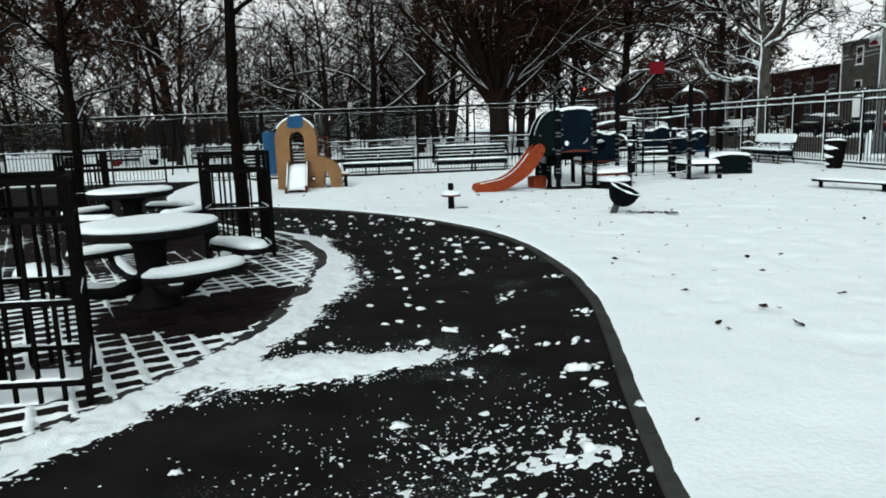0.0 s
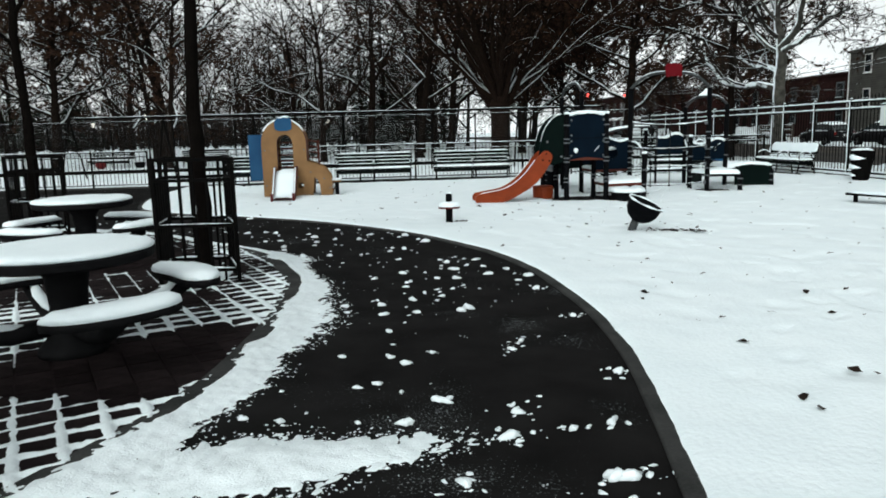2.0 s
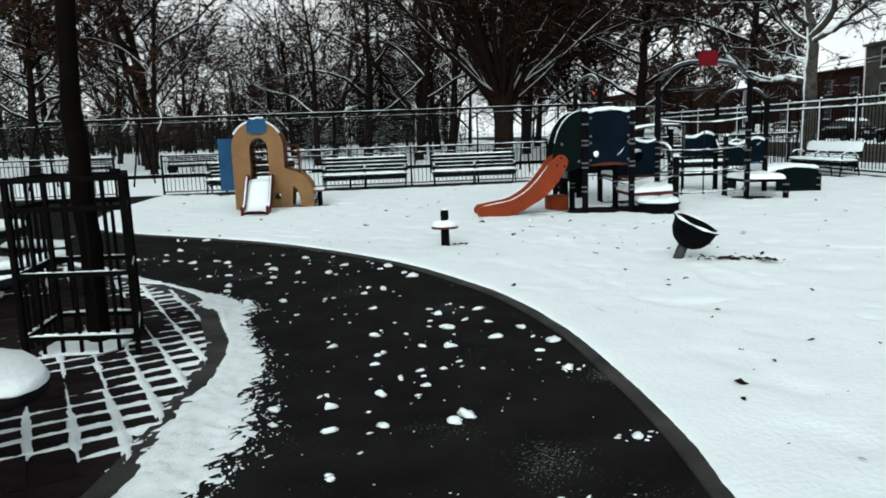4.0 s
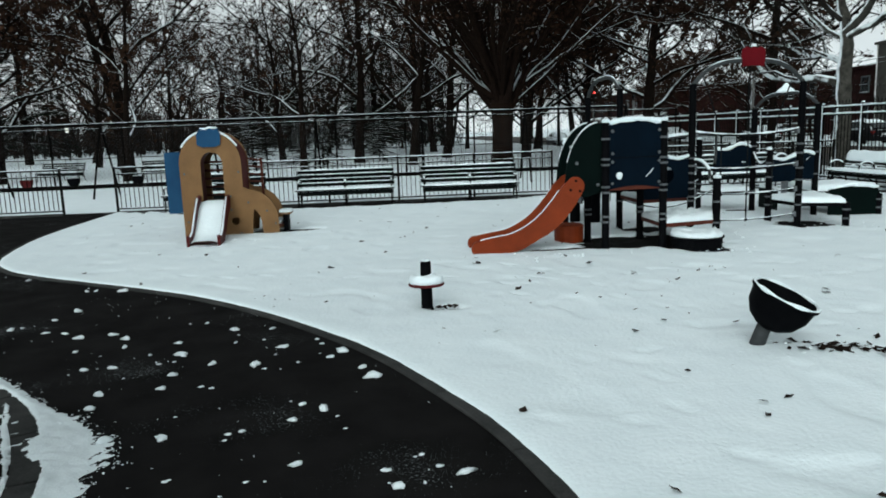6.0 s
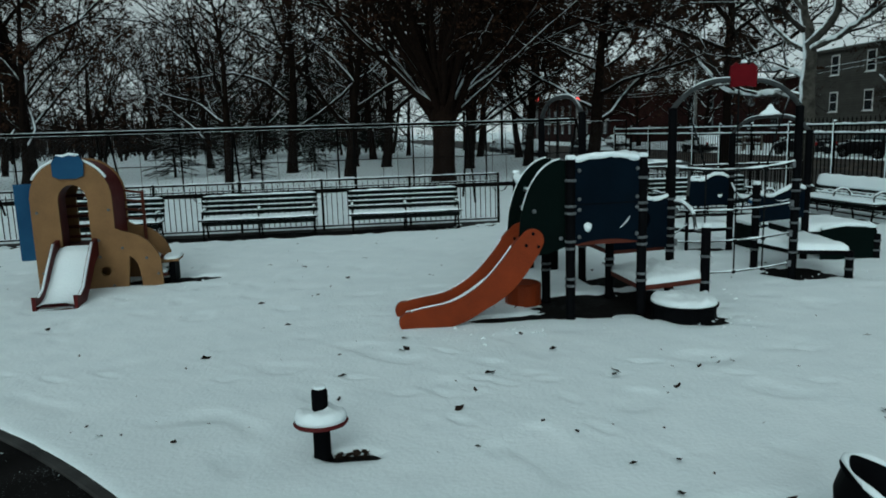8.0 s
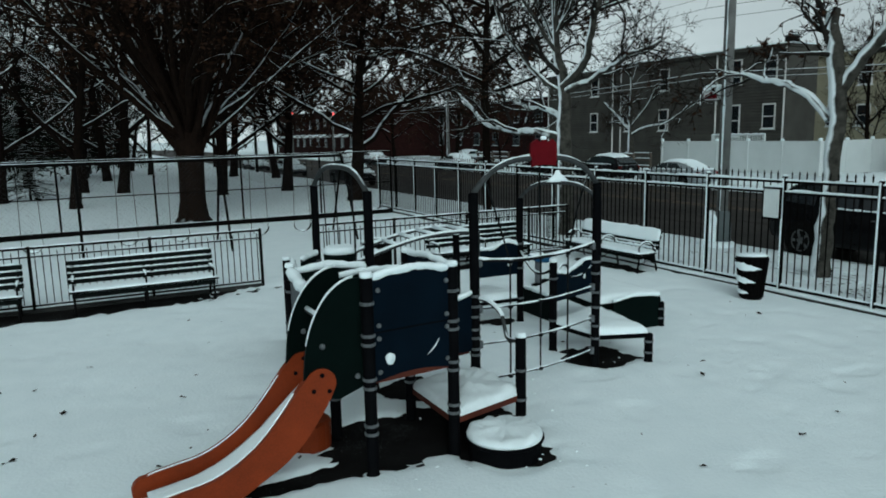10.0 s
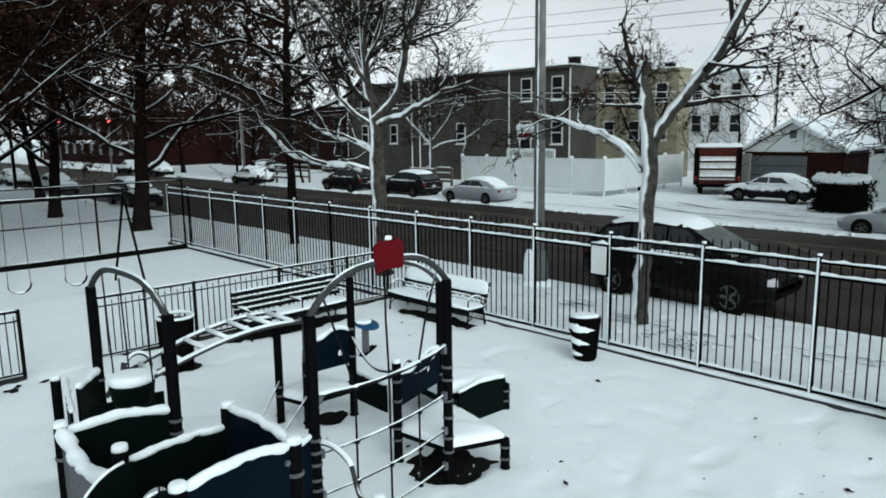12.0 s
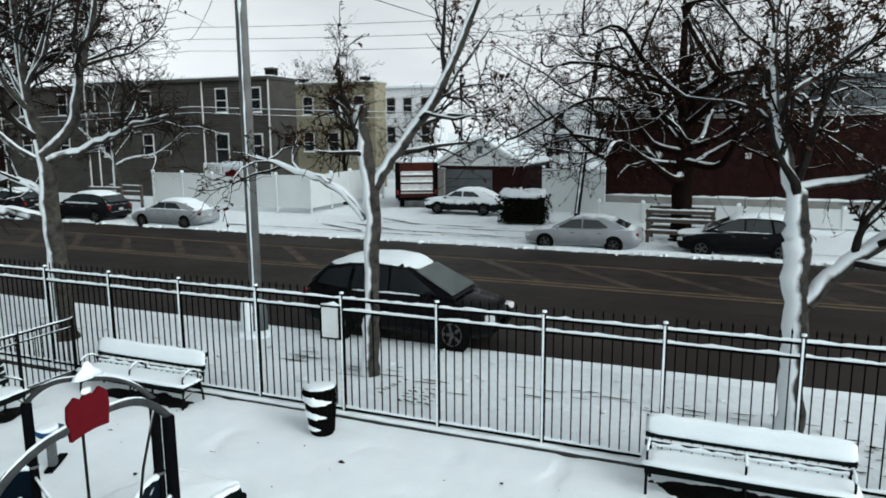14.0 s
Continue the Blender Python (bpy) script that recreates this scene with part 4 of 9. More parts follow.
# ---------------------------------------------------------------- bins
def litter_bin():
    """A leaning tapered steel basket with patches of blown snow."""
    b = thing("litter_bin", "dark tapered slatted litter bin, leaning and patched with snow", "bin", (11.55, 8.9, 0.02), 20)
    b.matrix_basis = pose(11.55, 8.9, 0.02, -3, 6, 20)
    lathe(bm := B(), [(0.17, 0.0), (0.18, 0.03), (0.22, 0.4), (0.255, 0.72), (0.275, 0.74), (0.275, 0.78), (0.245, 0.78), (0.22, 0.6), (0.0, 0.55)], 24)
    part("barrel", bm, IRON, b, soft=True)
    slat = shared("bin_slat", box(B(), (0, 0, 0.38), (0.03, 0.012, 0.70)))
    for k in range(20):
        ob = link_mesh("bin_slat", slat, IRON, b)
        a = 2 * math.pi * k / 20
        ob.matrix_basis = pose(0.19 * math.cos(a), 0.19 * math.sin(a), 0.02, 0, 0, math.degrees(a) + 90) @ pose(0, 0, 0, 7, 0, 0)
    part("lid_snow", snow_pad(B(), -0.02, 0, 0.775, 0.52, 0.50, 0.06, seed=2, n=12, power=2, rough=0.5), SNOW, b)
    for z, a0, a1, w, fall in ((0.66, 80, 235, 0.12, 0.10), (0.44, 80, 215, 0.10, 0.12), (0.18, 95, 190, 0.07, 0.05)):
        bm = B()
        prev = None
        for k in range(17):
            a = radians(a0 + (a1 - a0) * k / 16)
            e = math.sin(math.pi * k / 16) * (1 + 0.5 * noise.noise((k * 0.6, z * 9, 1)))
            zz = z - fall * (k / 16) + 0.02 * noise.noise((k * 0.8, z * 5, 2))
            r = 0.212 + 0.108 * zz
            ring = [bm.verts.new((r * math.cos(a), r * math.sin(a), zz + w * e * 0.5)), bm.verts.new(((r + 0.022 * e) * math.cos(a), (r + 0.022 * e) * math.sin(a), zz)), bm.verts.new((r * math.cos(a), r * math.sin(a), zz - w * e * 0.6))]
            if prev:
                bm.faces.new((prev[0], prev[1], ring[1], ring[0]))
                bm.faces.new((prev[1], prev[2], ring[2], ring[1]))
            prev = ring
        part("blown_snow", bm, SNOW, b)


litter_bin()


def basket(x, y):
    b = thing("wire_basket", "round dark wire litter basket with a snowy rim", "bin", (x, y, 0.02))
    lathe(bm := B(), [(0.24, 0.0), (0.25, 0.05), (0.29, 0.86), (0.25, 0.86), (0.2, 0.3), (0.0, 0.28)], 24)
    part("liner", bm, IRON, b, soft=True)
    bar = shared("basket_bar", tube(B(), [(0.255, 0, 0.0), (0.305, 0, 0.92)], 0.008, 5))
    for k in range(30):
        ob = link_mesh("basket_bar", bar, IRON, b)
        ob.matrix_basis = pose(0, 0, 0, 0, 0, 12 * k)
    for z, r in ((0.05, 0.262), (0.5, 0.285), (0.92, 0.308)):
        part("hoop", tube(B(), [(r * math.cos(a), r * math.sin(a), z) for a in (2 * math.pi * k / 28 for k in range(29))], 0.012, 6), IRON, b)
    part("rim_snow", tube(B(), [(0.30 * math.cos(a), 0.30 * math.sin(a), 0.94) for a in (2 * math.pi * k / 28 for k in range(29))], 0.03, 6), SNOW, b)


basket(6.3, 13.75)


# ---------------------------------------------------------------- tables
def picnic_table():
    t = thing("round_table", "round dark table with four attached curved seats, thick snow on top", "table", group="tables on the paved circle")
    lathe(bm := B(), [(0.24, 0.0), (0.235, 0.05), (0.17, 0.12), (0.13, 0.35), (0.15, 0.58), (0.24, 0.68), (0.0, 0.68)], 20)
    part("pedestal", bm, TABLE, t, soft=True)
    lathe(bm := B(), [(0.0, 0.68), (0.57, 0.68), (0.615, 0.70), (0.62, 0.745), (0.60, 0.765), (0.0, 0.765)], 40)
    part("tabletop", bm, TABLE, t)
    part("top_snow", snow_pad(B(), 0, 0, 0.76, 1.21, 1.21, 0.055, seed=7, n=24, power=2), SNOW, t)
    for k in range(4):
        a = 20 + 90 * k
        m = pose(0, 0, 0, 0, 0, a)
        bm = B()
        tube(bm, [m @ Vector(p) for p in ((0.12, 0, 0.22), (0.4, 0, 0.2), (0.7, 0, 0.26), (0.9, 0, 0.38))], [0.075, 0.065, 0.06, 0.07], 8)
        part("seat_arm", bm, TABLE, t, soft=True)
        part("arm_snow", tube(B(), [m @ Vector(p) for p in ((0.3, 0, 0.25), (0.5, 0, 0.265), (0.72, 0, 0.325), (0.86, 0, 0.41))], [0.02, 0.045, 0.045, 0.03], 8), SNOW, t)
        prev = None
        bm, bs = B(), B()
        rows, rows_s = [], []
        for i in range(13):
            u = -1 + 2 * i / 12
            ang = radians(26 * u)
            w = 0.17 * math.sqrt(max(1 - (abs(u) ** 3.2), 0.05))
            c, s = math.cos(ang), math.sin(ang)
            ring = []
            for d, z in ((-w, 0.40), (-w, 0.455), (0, 0.46), (w, 0.455), (w, 0.40), (0, 0.385)):
                ring.append(bm.verts.new(m @ Vector(((1.0 + d) * c - 0.06, (1.0 + d) * s, z))))
            ringz = []
            for d, z in ((-w * 1.02, 0.452), (-w * 0.85, 0.50), (0, 0.515), (w * 0.85, 0.50), (w * 1.02, 0.452)):
                zz = 0.452 + (z - 0.452) * (0.3 if abs(u) > 0.99 else 1) * (1 + 0.2 * noise.noise((i * 0.7, k, d * 6)))
                ringz.append(bs.verts.new(m @ Vector(((1.0 + d) * c - 0.06, (1.0 + d) * s, zz))))
            rows.append(ring)
            rows_s.append(ringz)
        for rr, bb, n in ((rows, bm, 6), (rows_s, bs, 5)):
            for p, q in zip(rr, rr[1:]):
                for j in range(n):
                    bb.faces.new((p[j], p[(j + 1) % n], q[(j + 1) % n], q[j]))
            bb.faces.new(rr[0][::-1])
            bb.faces.new(rr[-1])
        part("seat", bm, TABLE, t, soft=True)
        part("seat_snow", bs, SNOW, t, soft=True)
    return t


table = picnic_table()
table.matrix_basis = pose(-2.97, -3.75, 0.01, 0, 0, 22)
copy_thing(table, pose(-4.75, 0.75, 0.01, 0, 0, 50))
copy_thing(table, pose(-5.9, -3.4, 0.01, 0, 0, 10))


# ---------------------------------------------------------------- tree guards
GUARD_PLAN = [(-0.28, -0.34), (0.56, -0.39), (0.30, 0.38), (-0.38, 0.42)]


def tree_guard():
    """An iron cage, broad in front and narrower behind, with four rails and plain bars."""
    g = thing("tree_guard", "black iron guard cage round a young tree", "fence", group="guards round the plaza trees")
    post = shared("guard_post", box(B(), (0, 0, 0.68), (0.042, 0.042, 1.36), bevel=0.005))
    bar = shared("guard_bar", box(B(), (0, 0, 0.70), (0.022, 0.022, 1.30)))
    stub = shared("guard_bar", box(B(), (0, 0, 0.58), (0.022, 0.022, 1.08)))
    for k in range(4):
        (xa, ya), (xb, yb) = GUARD_PLAN[k], GUARD_PLAN[(k + 1) % 4]
        n, ang = math.hypot(xb - xa, yb - ya), math.degrees(math.atan2(yb - ya, xb - xa))
        ob = link_mesh("guard_post", post, IRON, g)
        ob.matrix_basis = pose(xa, ya, 0, 0, 0, ang)
        m = pose(xa, ya, 0, 0, 0, ang)
        for z in (0.16, 0.64, 1.12, 1.335):
            bm = box(B(), (n / 2, 0, 0), (n, 0.032, 0.036))
            bm.transform(m @ pose(0, 0, z))
            part("guard_rail", bm, IRON, g)
            if z < 1.0:
                bm = snow_bar(B(), (0.04, 0, z + 0.017), (n - 0.04, 0, z + 0.017), 0.03, 0.007 if z > 0.5 else 0.02, seed=k)
                bm.transform(m)
                part("rail_snow", bm, SNOW, g)
        count = max(5, round(n / 0.135))
        for i in range(1, count):
            ob = link_mesh("guard_bar", stub if i % 3 == 1 else bar, IRON, g)
            ob.matrix_basis = m @ pose(n * i / count, 0, 0)
    snow_pad(bm := B(), 0.05, 0, 0.012, 0.6, 0.66, 0.03, seed=4, n=10, power=6)
    part("soil_snow", bm, SNOW, g)
    return g


guard = tree_guard()
guard.matrix_basis = pose(-2.82, -1.03, 0)
copy_thing(guard, pose(-3.1, -5.9, 0, 0, 0, 3))
copy_thing(guard, pose(-6.35, 2.75, 0, 0, 0, 8))
copy_thing(guard, pose(-9.2, 4.6, 0, 0, 0, 5))


# ---------------------------------------------------------------- toys on the snow
def spinner():
    s = thing("spinning_post", "low dark post toy with a snowy standing plate", "play equipment", (0.32, 3.05, 0.0))
    lathe(bm := B(), [(0.075, 0.0), (0.06, 0.05), (0.055, 0.5), (0.045, 0.525), (0.0, 0.53)], 14)
    part("post", bm, POST, s, soft=True)
    lathe(bm := B(), [(0.0, 0.265), (0.17, 0.27), (0.18, 0.285), (0.17, 0.30), (0.0, 0.30)], 20, sx=1.05, sy=0.9)
    part("plate", bm, DKRED, s)
    part("plate_snow", snow_pad(B(), 0, 0, 0.298, 0.35, 0.30, 0.085, seed=3, n=14, power=2, rough=0.5), SNOW, s)
    part("top_snow", snow_pad(B(), 0, 0, 0.52, 0.09, 0.09, 0.025, seed=3, n=6, power=2), SNOW, s)


spinner()


def bowl_seat():
    s = thing("bowl_spinner", "dark tilted bowl seat on a leaning stem, snowy rim", "play equipment", (2.93, 1.28, 0.02), 0)
    part("stem", tube(B(), [(-0.02, 0, 0), (0.09, 0.02, 0.26)], [0.060, 0.056], 14), STEEL, s, soft=True)
    m = pose(0.06, 0.0, 0.15, 13, 22, 0) @ Matrix.Diagonal((0.9, 0.9, 1.04, 1))
    lathe(bm := B(), [(0.0, 0.0), (0.11, 0.015), (0.2, 0.07), (0.26, 0.16), (0.28, 0.27), (0.30, 0.28), (0.30, 0.30), (0.265, 0.30), (0.235, 0.2), (0.17, 0.12), (0.09, 0.06), (0.0, 0.05)], 30, m)
    part("bowl", bm, POST, s, soft=True)
    ring = [m @ Vector((0.284 * math.cos(a), 0.284 * math.sin(a), 0.305)) for a in (2 * math.pi * k / 40 for k in range(41))]
    part("rim_snow", tube(B(), ring, [0.013 + 0.007 * math.sin(k * 0.9) for k in range(41)], 6, caps=False), SNOW, s)
    part("bowl_snow", snow_pad(B(), 0.05, -0.02, 0.075, 0.24, 0.22, 0.035, m=m, seed=8, n=10, power=2), SNOW_ROUGH, s)


bowl_seat()


def toddler_tower():
    """A small play house with an arched front, a short slide and a curved side wall."""
    t = thing("toddler_slide", "tan arched toddler play tower with a short snowy slide", "play equipment", (-3.4, 9.45, 0.02), 3)

    def front(y, mat, name):
        out = [(-0.58, 0.0), (-0.58, 1.38)] + [(-0.02 + 0.56 * math.cos(radians(a)), 1.38 + 0.58 * math.sin(radians(a))) for a in range(176, 3, -12)] + [(0.54, 1.38), (0.54, 0.92)]
        out += [(0.54 + 0.62 * math.sin(radians(a)), 0.30 + 0.58 * math.cos(radians(a))) for a in range(8, 91, 12)] + [(1.16, 0.0), (0.86, 0.0)]
        out += [(0.68 + 0.17 * math.cos(radians(a)), 0.14 + 0.36 * math.sin(radians(a))) for a in range(0, 100, 20)] + [(0.66, 0.0)]
        hole = [(-0.20, 0.62), (-0.20, 1.35)] + [(0.0 + 0.20 * math.cos(radians(a)), 1.35 + 0.24 * math.sin(radians(a))) for a in range(170, 5, -16)] + [(0.20, 1.35), (0.20, 0.62)]
        port = [(0.36 + 0.075 * math.cos(radians(a)), 0.28 + 0.075 * math.sin(radians(a))) for a in range(0, 360, 24)]
        return part(name, slab(B(), out, 0.045, pose(0, y, 0), (hole, port)), mat, t)

    front(0.0, TAN, "front_wall")
    front(0.85, TAN, "back_wall")
    out = [(-0.62, 1.38)] + [(-0.02 + 0.60 * math.cos(radians(a)), 1.38 + 0.61 * math.sin(radians(a))) for a in range(176, 3, -12)] + [(0.58, 1.38)]
    bm = B()
    prev = None
    for x, z in [(-0.56, 0.3), (-0.56, 1.38)] + [(-0.02 + 0.54 * math.cos(radians(a)), 1.38 + 0.55 * math.sin(radians(a))) for a in range(170, 8, -10)] + [(0.52, 1.38), (0.52, 0.3)]:
        ring = [bm.verts.new((x, 0.02, z)), bm.verts.new((x, 0.83, z))]
        if prev:
            bm.faces.new((prev[0], prev[1], ring[1], ring[0]))
        prev = ring
    part("roof_shell", bm, DKRED, t, "dark red curved shell between the walls")
    part("roof_snow", tube(B(), [(-0.02 + 0.58 * math.cos(radians(a)), 0.0, 1.39 + 0.59 * math.sin(radians(a))) for a in range(150, 25, -8)], 0.02, 6), SNOW, t)
    crest = [(-0.22, 1.72), (-0.22, 1.92), (-0.14, 2.02), (-0.06, 1.99), (0.02, 2.03), (0.10, 1.99), (0.16, 2.02), (0.21, 1.92), (0.20, 1.72), (0.1, 1.68), (-0.12, 1.68)]
    part("crest", slab(B(), crest, 0.04, pose(0, -0.045, 0)), BLUE, t, "sky blue crest plate")
    part("crest_snow", tube(B(), [(-0.15, -0.045, 2.025), (-0.05, -0.045, 2.01), (0.03, -0.045, 2.035), (0.16, -0.045, 2.025)], [0.012, 0.025, 0.028, 0.012], 6), SNOW, t)
    bm = B()
    prev = None
    for x, z in [(-0.20, 0.62), (-0.20, 1.35)] + [(0.20 * math.cos(radians(a)), 1.35 + 0.24 * math.sin(radians(a))) for a in range(170, 5, -16)] + [(0.20, 1.35), (0.20, 0.62)]:
        ring = [bm.verts.new((x * 1.01, 0.02, z)), bm.verts.new((x * 1.01, 0.34, z)), bm.verts.new((x * 1.12, 0.34, z)), bm.verts.new((x * 1.12, 0.02, z))]
        if prev:
            for j in range(4):
                bm.faces.new((prev[j], prev[(j + 1) % 4], ring[(j + 1) % 4], ring[j]))
        prev = ring
    part("arch_lining", bm, DKRED, t, "dark red lining of the arched opening")
    part("side_board", slab(B(), [(-0.98, 0.42), (-0.98, 1.60), (-0.62, 1.60), (-0.62, 0.42)], 0.04, pose(0, 0.55, 0)), BLUE, t, "sky blue side board")
    part("floor", box(B(), (0, 0.42, 0.62), (1.05, 0.8, 0.05)), RUST, t)
    for k in range(3):
        part("step", box(B(), (0.75 + 0.17 * k, 0.42, 0.52 - 0.18 * k), (0.22, 0.78, 0.04)), RUST, t)
        part("step_snow", snow_pad(B(), 0.75 + 0.17 * k, 0.42, 0.54 - 0.18 * k, 0.2, 0.7, 0.05, seed=k, n=8, power=6), SNOW, t)
    for k in range(5):
        part("rung", tube(B(), [(-0.5, 0.72, 0.74 + 0.16 * k), (0.5, 0.72, 0.74 + 0.16 * k)], 0.024, 8), RUST, t)
    for k in range(4):
        part("side_rung", tube(B(), [(0.53, 0.78, 0.98 + 0.15 * k), (0.80, 0.78, 0.96 + 0.14 * k)], 0.02, 8), RUST, t)
    part("side_stile", tube(B(), [(0.80, 0.78, 0.62), (0.80, 0.78, 1.42)], 0.026, 8), RUST, t)
    part("shelf", box(B(), (1.26, 0.4, 0.36), (0.22, 0.5, 0.035)), TAN, t)
    part("shelf_snow", snow_pad(B(), 1.26, 0.4, 0.375, 0.24, 0.5, 0.05, seed=7, n=8, power=5), SNOW, t)
    part("shelf_leg", box(B(), (1.26, 0.4, 0.18), (0.09, 0.4, 0.33)), POST, t)
    # short slide towards -y
    prof = [(-0.02, 0.66), (-0.25, 0.58), (-0.6, 0.30), (-0.85, 0.12), (-1.05, 0.06), (-1.22, 0.05)]
    bm = B()
    prev = None
    for y, z in prof:
        ring = [bm.verts.new((-0.24, y, z)), bm.verts.new((0.24, y, z)), bm.verts.new((0.24, y, z - 0.05)), bm.verts.new((-0.24, y, z - 0.05))]
        if prev:
            for j in range(4):
                bm.faces.new((prev[j], prev[(j + 1) % 4], ring[(j + 1) % 4], ring[j]))
        prev = ring
    part("chute", bm, DKRED, t)
    bm = B()
    prev = None
    for k, (y, z) in enumerate(spline([(0, y, z) for y, z in prof], 4) and [(p.y, p.z) for p in spline([(0, y, z) for y, z in prof], 4)]):
        h = 0.035 + 0.01 * noise.noise((y * 7, 0, 0))
        ring = [bm.verts.new((-0.235, y, z + 0.01)), bm.verts.new((-0.13, y, z + h)), bm.verts.new((0.13, y, z + h)), bm.verts.new((0.235, y, z + 0.01))]
        if prev:
            for j in range(3):
                bm.faces.new((prev[j], prev[j + 1], ring[j + 1], ring[j]))
        prev = ring
    part("chute_snow", bm, SNOW, t, soft=True)
    for sx in (-0.26, 0.26):
        up = [(y, z + 0.13 + 0.05 * math.sin(k * 1.3)) for k, (y, z) in enumerate(prof)]
        lo = [(y, max(z - 0.12, 0.0)) for y, z in prof]
        bm = B()
        mm = Matrix(((0, 1, 0, sx), (1, 0, 0, 0), (0, 0, 1, 0), (0, 0, 0, 1)))
        slab(bm, up + lo[::-1], 0.05, mm)
        part("slide_side", bm, DKRED, t)
        part("side_snow", tube(B(), [(sx, y, z) for y, z in up[1:-1]], 0.018, 6), SNOW, t)
    bolt = shared("bolt", lathe(B(), [(0.022, 0), (0.02, 0.015), (0.0, 0.018)], 8, pose(0, -0.023, 0, 90, 0, 0)))
    for x, z in ((0.3, 0.5), (0.3, 0.75), (0.62, 0.62), (0.45, 0.05), (0.95, 0.45), (1.1, 0.2), (-0.5, 0.3), (-0.5, 1.2), (0.48, 1.2)):
        ob = link_mesh("bolt", bolt, CLAMP, t)
        ob.location = (x, 0, z)


toddler_tower()


def beam():
    b = thing("balance_beam", "low snow-covered balance beam on short legs", "play equipment", (8.15, 4.1, 0.02), -72)
    pts = [(k * 0.25, 0.10 * math.sin(k * 0.35), 0.20) for k in range(13)]
    bm = B()
    prev = None
    for p in pts:
        ring = [bm.verts.new((p[0], p[1] + s * 0.15, p[2] + z)) for s, z in ((-1, 0), (1, 0), (1, -0.05), (-1, -0.05))]
        if prev:
            for j in range(4):
                bm.faces.new((prev[j], prev[(j + 1) % 4], ring[(j + 1) % 4], ring[j]))
        else:
            bm.faces.new(ring)
        prev = ring
    bm.faces.new(prev[::-1])
    part("board", bm, POST, b)
    part("board_snow", snow_pad(B(), 1.5, 0.06, 0.195, 3.02, 0.42, 0.05, seed=5, n=24, power=8), SNOW, b)
    for x in (0.08, 1.5, 2.9):
        part("leg", tube(B(), [(x, 0.03, 0), (x, 0.03, 0.17)], 0.04, 10), POST, b)


beam()


def spring_toy():
    s = thing("spring_rider", "small blue round riding toy on a stem, snow on top", "play equipment", (9.1, 12.0, 0.02), 30)
    part("base", box(B(), (0.05, 0, 0.03), (0.6, 0.12, 0.06), bevel=0.01), POST, s)
    part("stem", box(B(), (-0.05, 0, 0.3), (0.14, 0.10, 0.5), bevel=0.02), CLAMP, s)
    lathe(bm := B(), [(0.0, 0.0), (0.22, 0.005), (0.24, 0.04), (0.22, 0.075), (0.0, 0.08)], 20, pose(0.0, 0, 0.52, 12, 0, 0))
    part("seat", bm, BLUE, s, soft=True)
    part("seat_snow", snow_pad(B(), 0, 0.06, 0.59, 0.36, 0.3, 0.06, seed=5, n=10, power=2), SNOW, s)


spring_toy()


